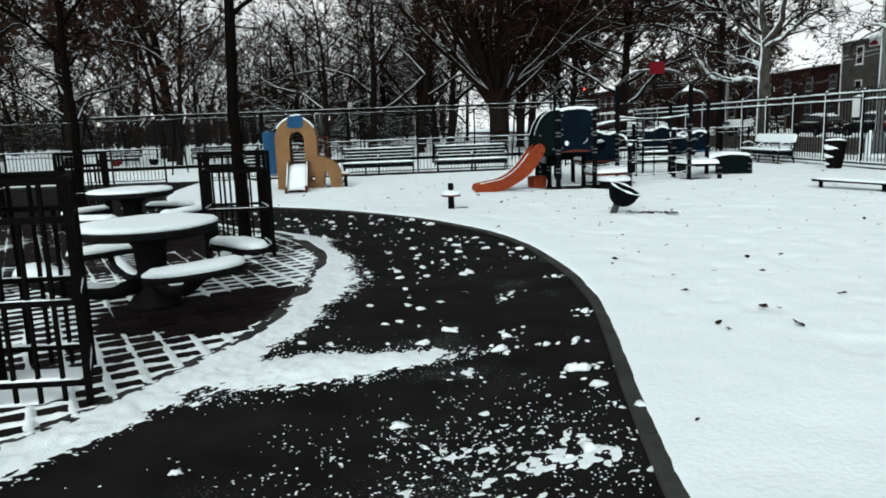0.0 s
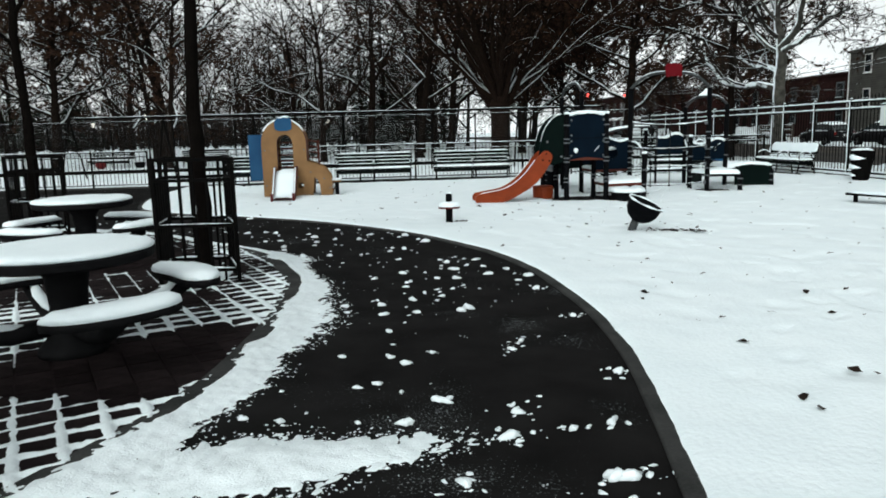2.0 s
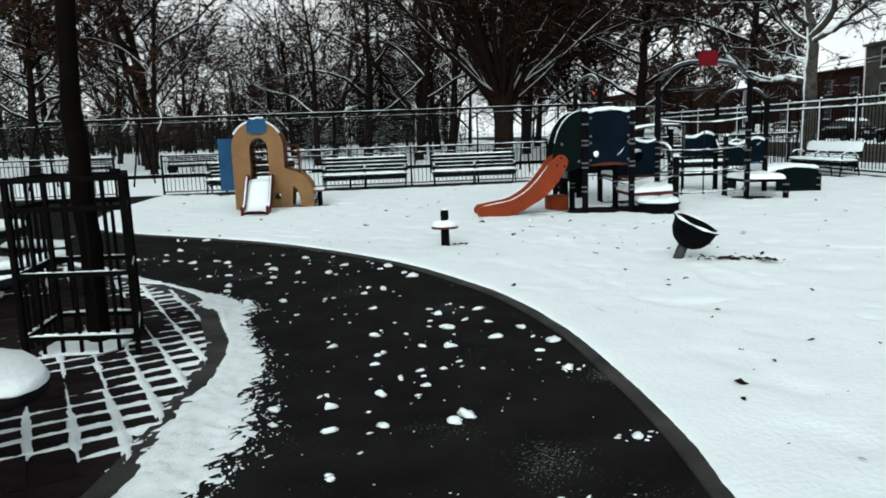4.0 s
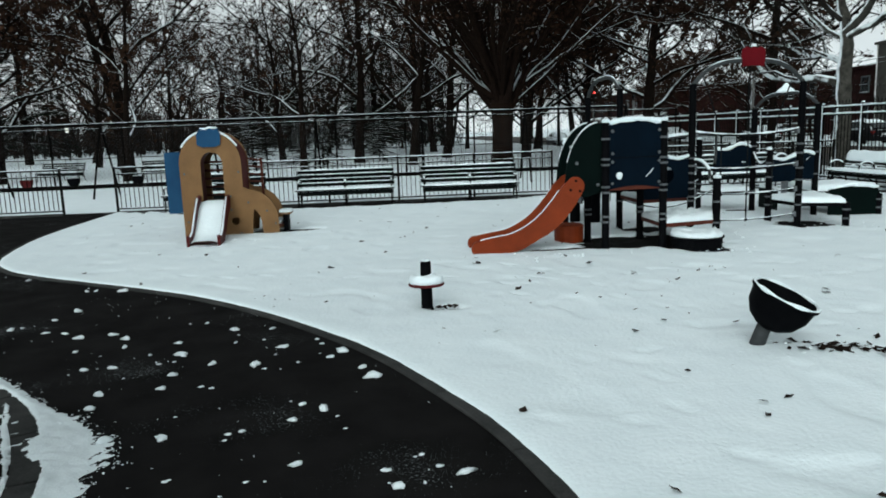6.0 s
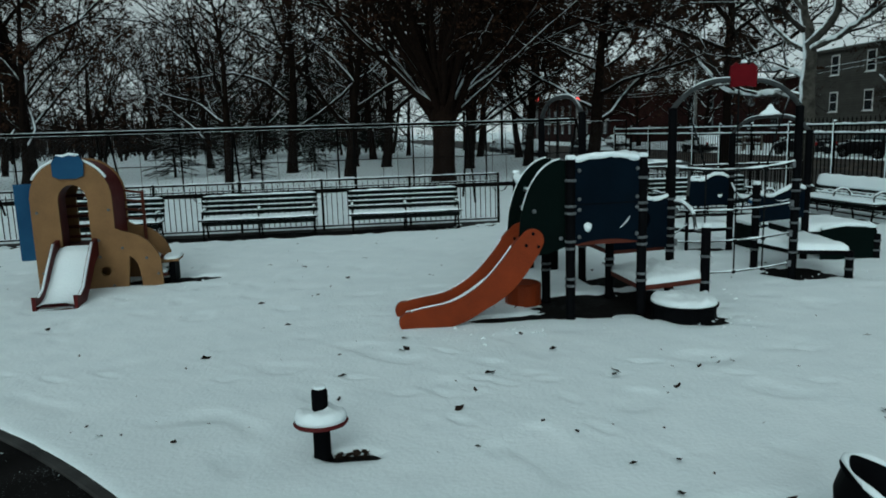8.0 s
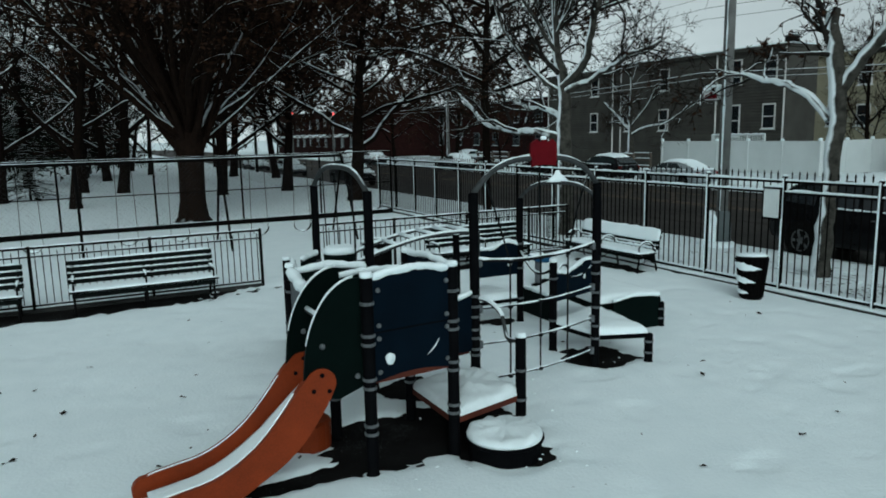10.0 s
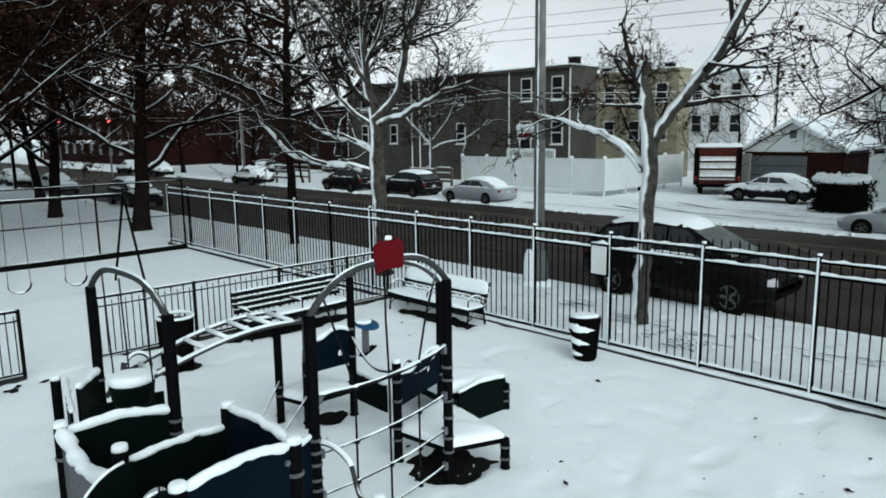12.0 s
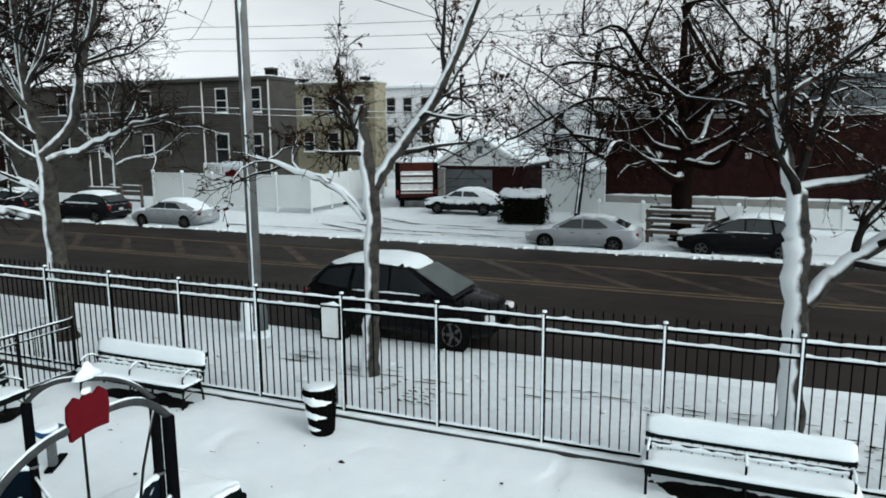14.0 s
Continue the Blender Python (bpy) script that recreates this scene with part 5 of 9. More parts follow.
# ---------------------------------------------------------------- the climbing frame
def frame_structure():
    s = thing("climbing_frame", "large dark climbing frame with panels, arches, rope net and orange slide", "play equipment", (4.8, 7.6, 0), local=False)

    def post(x, y, h, cap=True, clamps=(), r=0.056):
        p = part("post", lathe(B(), [(r * 1.15, -0.02), (r * 1.15, 0.04), (r, 0.05), (r, h - 0.015), (r * 0.8, h), (0, h)], 14, pose(x, y, 0)), POST, s, soft=True)
        if cap:
            part("post_snow", snow_pad(B(), x, y, h - 0.003, 0.115, 0.115, 0.05, seed=int(x * 9), n=7, power=2), SNOW, p)
        for z in clamps:
            part("clamp", lathe(B(), [(r + 0.001, z), (r + 0.009, z + 0.004), (r + 0.009, z + 0.026), (r + 0.001, z + 0.03)], 14, pose(x, y, 0)), CLAMP, p)
        return p

    a, b, c, d = (3.07, 6.05), (3.95, 6.12), (3.07, 7.05), (3.95, 7.12)
    p1, p2, q1, q2 = (3.94, 8.17), (3.93, 10.22), (4.83, 7.22), (6.79, 7.47)
    r1, r2, u, sp, e = (7.2, 9.85), (7.75, 8.6), (6.70, 8.27), (4.86, 6.33), (3.02, 8.35)
    zc = [0.42, 0.50, 0.85, 0.93, 1.25, 1.33, 1.62]
    post(*a, 1.87, clamps=zc)
    post(*b, 1.87, clamps=zc)
    post(*c, 1.80, True, zc[:5])
    post(*d, 1.86, True, zc[:5])
    post(*p1, 2.44, False, [0.9, 1.0, 1.3, 1.42, 0.5])
    post(*p2, 2.40, False, [0.9, 1.0, 1.3, 0.5])
    post(*q1, 2.43, False, [0.38, 0.55, 0.62, 0.75, 0.85, 1.0, 1.12, 1.24])
    post(*q2, 2.43, False, [0.38, 0.55, 0.8, 1.0, 1.25, 1.4])
    post(*r1, 2.05, False, [0.4, 0.9, 1.3])
    post(*r2, 2.08, False, [0.4, 0.8, 1.2])
    post(*u, 1.30, True, [0.3, 0.45, 0.8, 1.05])
    post(*sp, 0.99, True, [0.30, 0.62])
    post(*e, 1.60, True, [0.5, 0.9, 1.3])
    post(6.3, 10.35, 1.48, True, [0.42, 0.55])
    post(6.42, 9.88, 1.0, False, [0.5, 0.8], r=0.03)
    for x, y in ((7.47, 7.2), (8.88, 8.42), (8.9, 9.6), (3.6, 10.7)):
        post(x, y, 0.42 if x > 5 else 1.28, x < 5, [0.15, 0.3])

    # arches of pipe over the post pairs
    def arch(p, q, z0, z1, rise, name="arch", r=0.034, flat=0.55):
        pts = []
        for k in range(25):
            t = k / 24
            shape = 1 - abs(2 * t - 1) ** 3.2
            z = z0 + (z1 - z0) * t + rise * shape
            pts.append((p[0] + (q[0] - p[0]) * t, p[1] + (q[1] - p[1]) * t, z))
        o = part(name, tube(B(), pts, r, 10), STEEL, s, soft=True)
        part("arch_snow", tube(B(), [(x, y, z + r * 0.8) for x, y, z in pts[3:-3]], [0.008] + [r * 0.5 * (0.9 + 0.25 * noise.noise((k * 0.6, p[0], 0))) for k in range(len(pts) - 8)] + [0.008], 8), SNOW, o, soft=True)
        return pts

    arch(p1, p2, 2.40, 2.38, 0.30)
    top = arch(q1, q2, 2.42, 2.42, 0.36)
    arch(r1, r2, 2.04, 2.06, 0.26, r=0.03)
    # red sign on the crown of the wide arch
    m = pose(5.86, 7.33, 2.84, 0, 0, 7) @ Matrix.Diagonal((1.0, 0.8, 0.80, 1))
    out = [(-0.19, -0.20), (-0.21, 0.02), (-0.20, 0.14), (-0.12, 0.20), (-0.06, 0.15), (0.0, 0.22), (0.06, 0.15), (0.13, 0.20), (0.20, 0.13), (0.21, 0.0), (0.19, -0.20), (0.05, -0.18), (-0.05, -0.18)]
    sign = part("red_sign", slab(B(), out, 0.035, m), RED, s, "red cut-out sign plate")
    part("sign_snow", snow_pad(B(), 0, 0, 0.19, 0.09, 0.05, 0.05, m=m, seed=2, n=7, power=2), SNOW, sign)

    crest = Vector(((r1[0] + r2[0]) / 2, (r1[1] + r2[1]) / 2, 2.325))
    part("snow_heap", lathe(B(), [(0.13, 0.0), (0.10, 0.05), (0.05, 0.10), (0.02, 0.17), (0.0, 0.18)], 10, Matrix.Translation(crest), sx=1.6, sy=0.6), SNOW, s, soft=True)

    # decks with snow
    def deck(corners, z, mat, name="deck", snow=0.07, thick=0.06, seed=0, rough=False):
        bm = B()
        low = [bm.verts.new((x, y, z - thick)) for x, y in corners]
        high = [bm.verts.new((x, y, z)) for x, y in corners]
        bm.faces.new(high)
        bm.faces.new(low[::-1])
        for i in range(len(corners)):
            j = (i + 1) % len(corners)
            bm.faces.new((low[i], low[j], high[j], high[i]))
        o = part(name, bm, mat, s)
        if snow:
            cx, cy = sum(x for x, _ in corners) / len(corners), sum(y for _, y in corners) / len(corners)
            bm = B()
            rings = []
            for f, k in ((0.99, 0.0), (0.97, 0.6), (0.88, 0.95), (0.72, 1.0), (0.55, 1.0), (0.38, 1.03), (0.2, 1.05)):
                ring = []
                for i, (x, y) in enumerate(corners):
                    x2, y2 = corners[(i + 1) % len(corners)]
                    for n in range(10):
                        w = n / 10
                        px, py = cx + (x + (x2 - x) * w - cx) * f, cy + (y + (y2 - y) * w - cy) * f
                        ring.append(bm.verts.new((px, py, z - 0.002 + snow * k * (1 + (0.5 if rough else 0.2) * noise.noise((px * 4, py * 4, seed)) + (0.6 if rough else 0.08) * noise.noise((px * 11, py * 11, seed))))))
                rings.append(ring)
            n = len(rings[0])
            for g, h in zip(rings, rings[1:]):
                for i in range(n):
                    bm.faces.new((g[i], g[(i + 1) % n], h[(i + 1) % n], h[i]))
            bm.faces.new(rings[-1])
            part("deck_snow", bm, SNOW_ROUGH if rough else SNOW, o, soft=True)
        return o

    deck([a, b, d, c], 0.95, RUST, "upper_deck")
    deck([b, sp, q1, d], 0.36, RUST, "lower_deck", snow=0.10, rough=True)
    deck([(3.95, 7.15), (4.8, 7.3), (4.4, 8.3), p1], 0.62, RUST, "middle_deck", snow=0.06, rough=True)
    deck([q2, (7.47, 7.2), r2, u], 0.42, POST, "corner_deck", snow=0.10)
    deck([r2, (8.88, 8.42), (8.9, 9.6), (7.9, 9.8)], 0.48, GREEN, "side_deck", snow=0.13, thick=0.1)
    deck([(6.42, 9.88), r1, (7.1, 10.7), (6.3, 10.35)], 0.42, POST, "far_deck", snow=0.10)

    # wall panels between posts, with curved upper edges and snow on them
    def panel(p, q, z0, z1, mat, name="panel", wave=0.0, bump=0.0, snow=0.05, low=0.0, holes=(), tilt=0.0):
        p, q = Vector((*p, 0)), Vector((*q, 0))
        n = (q - p).length
        ang = math.degrees(math.atan2(q.y - p.y, q.x - p.x))
        m = Matrix.Translation(p) @ pose(0, 0, 0, tilt, 0, ang)
        k = 20
        ups = [(0.03 + (n - 0.06) * i / k, z1 + wave * math.sin(2 * math.pi * i / k) + bump * math.sin(math.pi * i / k)) for i in range(k + 1)]
        los = [(0.03 + (n - 0.06) * i / k, z0 + low * math.sin(math.pi * i / k)) for i in range(k + 1)]
        o = part(name, slab(B(), ups + los[::-1], 0.03, m, [[(n * hx + hr * math.cos(radians(t)), hz + hr * math.sin(radians(t))) for t in range(0, 360, 24)] for hx, hz, hr in holes]), mat, s)
        if snow:
            part("panel_snow", tube(B(), [m @ Vector((x, 0.3 * snow * noise.noise((x * 9, p.x, 7)), z + snow * (0.25 + 0.2 * noise.noise((x * 7, p.y, 3))))) for x, z in ups], [snow * 0.35] + [snow * (0.62 + 0.3 * noise.noise((i * 0.45, p.x, p.y))) for i in range(k - 1)] + [snow * 0.35], 8), SNOW, o, soft=True)
        return o, m

    front, fm = panel(a, b, 0.90, 1.84, NAVY, "front_panel", bump=0.05, snow=0.06, low=0.05)
    dot = [(0.14 + 0.045 * math.cos(radians(t)) * (1 + 0.15 * math.sin(3 * radians(t))), 1.10 + 0.055 * math.sin(radians(t))) for t in range(0, 360, 30)]
    part("snowball", slab(B(), dot, 0.03, fm @ pose(0.06, -0.02, 0)), SNOW, front)
    part("snow_streak", tube(B(), [fm @ Vector((0.60, -0.02, 1.07)), fm @ Vector((0.68, -0.02, 1.14)), fm @ Vector((0.72, -0.02, 1.2))], [0.003, 0.008, 0.003], 6), SNOW, front)
    part("panel_seam", slab(B(), [(0.07, 1.354), (0.07, 1.366), (0.84, 1.366), (0.84, 1.354)], 0.004, fm @ pose(0, -0.0165, 0)), POST, front)
    for bx in (0.10, 0.81):
        for bz in (1.74, 1.42, 1.30, 0.99):
            part("bolt", lathe(B(), [(0.024, 0), (0.021, 0.012), (0.0, 0.016)], 10, fm @ pose(bx, -0.015, bz, 90, 0, 0)), CLAMP, front)
    panel(b, d, 0.95, 1.84, NAVY, "side_panel", bump=0.04, snow=0.06, holes=[(0.7, 1.35, 0.06)])
    panel(d, c, 0.95, 1.68, GREEN, "back_panel", bump=0.03, snow=0.05, holes=[(0.75, 1.3, 0.12)])
    panel(e, p1, 0.85, 1.52, GREEN, "tower_panel", bump=0.06, snow=0.07)
    panel((3.0, 7.1), e, 0.60, 1.55, CLAMP, "climb_panel", bump=-0.12, snow=0.10)
    panel(d, q1, 0.62, 1.30, NAVY, "link_panel", wave=0.05, snow=0.05, holes=[(0.5, 1.0, 0.14)])
    panel(p1, (4.75, 7.35), 0.55, 1.12, NAVY, "low_panel", bump=-0.08, snow=0.06, holes=[(0.5, 0.85, 0.10)])
    panel(u, r2, 0.72, 1.16, NAVY, "wave_panel", wave=-0.06, snow=0.055, holes=[(0.7, 0.98, 0.05)])
    panel((6.42, 9.88), r1, 0.82, 1.28, NAVY, "wave_panel", wave=-0.05, bump=0.04, snow=0.06, holes=[(0.75, 1.0, 0.05)])
    panel((7.9, 8.44), (8.88, 8.42), 0.03, 0.52, GREEN, "low_wall", bump=0.06, snow=0.06)
    panel((8.9, 8.45), (8.9, 9.6), 0.03, 0.52, GREEN, "low_wall", snow=0.06)
    panel((7.55, 9.5), (7.6, 10.35), 0.03, 0.46, GREEN, "low_wall", snow=0.05)
    panel((3.55, 9.75), p2, 0.35, 1.42, GREEN, "counter_panel", snow=0.06)
    panel((3.42, 9.5), (3.7, 10.7), 0.05, 1.26, GREEN, "counter_panel", snow=0.05)
    panel((3.5, 9.35), (4.3, 9.25), 0.55, 1.34, GREEN, "counter_panel", snow=0.0)
    lathe(bm := B(), [(0.0, 1.34), (0.17, 1.34), (0.20, 1.40), (0.22, 1.56), (0.2, 1.585), (0.0, 1.585)], 18, pose(3.9, 9.1, 0))
    shelf = part("round_shelf", bm, GREEN, s)
    part("shelf_snow", snow_pad(B(), 3.9, 9.1, 1.58, 0.43, 0.40, 0.09, seed=5, n=12, power=2), SNOW, shelf)
    for x, y in ((3.40, 9.2), (3.72, 8.95)):
        lathe(bm := B(), [(0.10, 0.0), (0.10, 1.10), (0.11, 1.12), (0.0, 1.12)], 14, pose(x, y, 0))
        st = part("stool", bm, POST, s)
        part("stool_snow", snow_pad(B(), x, y, 1.115, 0.22, 0.22, 0.13, seed=3, n=9, power=2.5), SNOW, st)
    # slide: quarter-round hood panels, orange sides, chute
    near_y, far_y = 6.10, 6.66
    for y in (near_y, far_y):
        out = [(3.03, 0.88), (3.03, 1.86)] + [(3.0 - 0.51 * math.sin(radians(t)), 1.02 + 0.85 * math.cos(radians(t))) for t in range(4, 91, 9)] + [(2.47, 0.86), (2.60, 0.84), (2.8, 0.80)]
        hood = part("hood_panel", slab(B(), out, 0.03, pose(0, y, 0)), GREEN, s)
        part("hood_snow", tube(B(), [(3.0 - 0.51 * math.sin(radians(t)), y, 1.03 + 0.85 * math.cos(radians(t))) for t in range(4, 76, 6)], [0.011] * 6 + [0.007] * 6, 6), SNOW, hood)
        for x, z in ((2.66, 1.30), (2.97, 0.98)):
            part("bolt", lathe(B(), [(0.026, 0), (0.022, 0.018), (0, 0.022)], 10, pose(x, y - 0.015, z, 90, 0, 0)), CLAMP, hood)
    part("grab_bar", tube(B(), [(2.70, near_y, 1.50), (2.70, far_y, 1.50)], 0.022, 8), STEEL, s)
    part("bar_snow", tube(B(), [(2.70, near_y + 0.03, 1.52), (2.70, far_y - 0.03, 1.52)], 0.022, 8), SNOW, s)
    prof = [(2.95, 0.95), (2.66, 0.86), (2.42, 0.66), (2.12, 0.40), (1.78, 0.20), (1.47, 0.12), (1.21, 0.09)]
    prof = [(p.x, p.z) for p in spline([(x, 0, z) for x, z in prof], 4)]
    up = spline([(2.44, 0, 0.97), (2.28, 0, 0.76), (2.1, 0, 0.56), (1.9, 0, 0.41), (1.68, 0, 0.31), (1.45, 0, 0.27), (1.30, 0, 0.245), (1.21, 0, 0.222)], 3)
    low = spline([(1.21, 0, 0.004), (1.37, 0, 0.01), (1.66, 0, 0.03), (1.88, 0, 0.10), (2.08, 0, 0.21), (2.26, 0, 0.31), (2.43, 0, 0.45), (2.58, 0, 0.63), (2.71, 0, 0.83)], 3)
    headc = [(2.63 + 0.135 * math.cos(radians(t)), 0.975 + 0.135 * math.sin(radians(t))) for t in range(-30, 150, 18)]
    side_out = headc + [(p.x, p.z) for p in up] + [(1.205 + 0.112 * math.cos(radians(t)), 0.112 + 0.112 * math.sin(radians(t))) for t in range(110, 260, 20)] + [(p.x, p.z) for p in low]
    for y in (near_y, far_y):
        bm = slab(B(), side_out, 0.075, pose(0, y, 0))
        side = part("slide_side", bm, ORANGE, s, "orange moulded slide side")
        part("side_snow", tube(B(), [(p.x, y + (0.02 if y < 6.3 else -0.01), p.z + 0.004) for p in up[1:-1]], 0.010 if y < 6.3 else 0.008, 6), SNOW, side)
        for x, z in ((2.64, 1.05), (2.56, 0.92), (2.70, 0.90)):
            part("bolt", lathe(B(), [(0.02, 0), (0.018, 0.012), (0, 0.014)], 8, pose(x, y - 0.037, z, 90, 0, 0)), POST, side)
    for name, dz, mat, w in (("chute", 0.0, ORANGE, 0.255), ("chute_snow", 0.05, SNOW, 0.235)):
        bm = B()
        prev = None
        for x, z in prof:
            k = dz and 0.012 * noise.noise((x * 6, 1, 0))
            ring = [bm.verts.new((x, 6.38 + yy, z + dz * f + k)) for yy, f in ((-w, 0.2), (-w * 0.6, 1), (w * 0.6, 1), (w, 0.2))]
            ring += [bm.verts.new((x, 6.38 + yy, z - 0.04)) for yy in (w, -w)]
            if prev:
                for j in range(6):
                    bm.faces.new((prev[j], prev[(j + 1) % 6], ring[(j + 1) % 6], ring[j]))
            else:
                bm.faces.new(ring)
            prev = ring
        bm.faces.new(prev[::-1])
        part(name, bm, mat, s, soft=True)
    lathe(bm := B(), [(0.0, 0.0), (0.23, 0.0), (0.235, 0.26), (0.2, 0.28), (0.0, 0.28)], 18, pose(2.75, 7.0, 0.02))
    part("tunnel_foot", bm, ORANGE, s)
    # round drum seat by the lower deck
    lathe(bm := B(), [(0.34, 0.0), (0.35, 0.02), (0.355, 0.17), (0.38, 0.19), (0.38, 0.21), (0.0, 0.21)], 28, pose(4.36, 5.86, 0))
    drum = part("drum_seat", bm, POST, s, soft=False)
    part("drum_snow", snow_pad(B(), 4.36, 5.86, 0.205, 0.72, 0.72, 0.085, seed=6, n=24, power=2, rough=0.7), SNOW_ROUGH, drum)

    # arched ladder
    def rail(y0, y1, x0=4.35, x1=6.44, name="ladder_rail"):
        pts = [(x0 + (x1 - x0) * t, y0 + (y1 - y0) * t, 1.22 + 0.36 * math.sin(math.pi * 0.62 * t)) for t in (k / 14 for k in range(15))]
        o = part(name, tube(B(), pts, 0.028, 8), STEEL, s, soft=True)
        part("ladder_snow", tube(B(), [(x, y, z + 0.02) for x, y, z in pts[1:-1]], 0.026, 6), SNOW, o)
        return pts

    n1, n2 = rail(10.02, 9.88), rail(10.55, 10.6)
    part("ladder_foot", tube(B(), [n1[-1], (6.44, 9.88, 1.2), (6.42, 9.88, 1.0)], 0.028, 8), STEEL, s)
    part("ladder_foot", tube(B(), [n1[0], (4.1, 10.1, 1.35), (3.98, 10.18, 1.1)], 0.028, 8), STEEL, s)
    part("ladder_foot", tube(B(), [n2[0], (4.3, 10.5, 1.35), (4.2, 10.4, 1.0)], 0.028, 8), STEEL, s)
    for k in range(1, 14, 2):
        g = part("rung", tube(B(), [n1[k], n2[k]], 0.02, 8), STEEL, s)
        part("rung_snow", tube(B(), [Vector(n1[k]) + Vector((0, 0.03, 0.02)), Vector(n2[k]) + Vector((0, -0.03, 0.02))], 0.03, 6), SNOW, g)
    # grab hoops and the bent hand rail
    for x, y, z, ax in ((4.45, 10.45, 1.25, 0), (7.0, 8.45, 1.0, 1), (4.2, 8.3, 1.0, 0)):
        pts = [(x + (0.16 * math.cos(t) if ax == 0 else 0.2 * math.cos(t)), y + 0.1 * math.cos(t) * ax, z + 0.2 * math.sin(t)) for t in (math.pi * k / 12 for k in range(13))]
        o = part("grab_hoop", tube(B(), pts, 0.02, 8), STEEL, s)
        part("hoop_snow", tube(B(), [(px, py, pz + 0.015) for px, py, pz in pts[2:-2]], 0.022, 6), SNOW, o)
    pts = spline([(4.86, 7.2, 1.22), (4.92, 7.05, 1.20), (4.95, 6.85, 1.10), (4.92, 6.72, 0.95), (4.88, 6.6, 0.90), (4.86, 6.36, 0.93)], 5)
    o = part("hand_rail", tube(B(), pts, 0.022, 8), STEEL, s, soft=True)
    part("rail_snow", tube(B(), [(p.x, p.y, p.z + 0.016) for p in pts[1:12]], 0.026, 6), SNOW, o)

    # rope net between the posts of the wide arch, and ropes behind it
    def rope(pts, r=0.014, snow=False):
        o = part("rope", tube(B(), pts, r, 6), ROPE, s, soft=True)
        if snow:
            n = len(pts)
            rr = [max(0.0015, r * (0.75 + 0.9 * noise.noise((k * 0.7, pts[0][2] * 5, pts[0][0])))) for k in range(n)]
            part("rope_snow", tube(B(), [(p[0], p[1], p[2] + r * 0.75) for p in pts], rr, 6), SNOW, o, soft=True)
        return o

    cols = (0.26, 0.50, 0.735)
    rows = (0.20, 0.63, 1.05, 1.59)

    def net(t, z, sag=0.03):
        x, y = q1[0] + (q2[0] - q1[0]) * t, q1[1] + (q2[1] - q1[1]) * t
        return (x, y - 0.03 * math.sin(math.pi * t), z + (0.05 - sag) * abs(2 * t - 1) ** 2)

    for z in rows:
        rope([net(k / 16, z, -0.03 if z > 1.5 else 0.0) for k in range(17)], 0.021 if z > 1.5 else 0.012, snow=True)
        for c in cols:
            part("knot", lathe(B(), [(0.0, -0.036), (0.028, -0.022), (0.036, 0.0), (0.028, 0.022), (0.0, 0.036)], 10, Matrix.Translation(net(c, z))), ROPE, s)
        for q, t in ((q1, 0.035), (q2, 0.965)):
            part("rope_clamp", box(B(), net(t, z + 0.02), (0.05, 0.06, 0.09), bevel=0.008), CLAMP, s)
    for c, k in zip(cols, (2, 12, 22)):
        x, y, z = top[k]
        rope([(x, y, z), (x + (net(c, 1.59)[0] - x) * 0.5, y, (z + 1.59) / 2)] + [net(c, z) for z in rows[::-1]], 0.012)
    for x, y, t in ((3.94, 8.7, 0), (3.93, 9.3, 0), (3.93, 9.8, 0)):
        rope([(x, y, 2.62), (x + 0.03, y + 0.02, 1.5), (x, y + 0.03, 0.45)], 0.009, False)
    for (ex, ey), za, zb in (((6.3, 10.33), 0.62, 0.66), ((6.42, 9.86), 0.55, 0.50)):
        rope([(p1[0] + (ex - p1[0]) * t, p1[1] + (ey - p1[1]) * t, za + (zb - za) * t - 0.26 * math.sin(math.pi * t)) for t in (k / 14 for k in range(15))], 0.013, True)
    for a0, b0 in ((r1, u), (r2, u)):
        rope([(a0[0] + (b0[0] - a0[0]) * t, a0[1] + (b0[1] - a0[1]) * t, 1.2 - 0.2 * math.sin(math.pi * t)) for t in (k / 10 for k in range(11))], 0.02, True)


frame_structure()


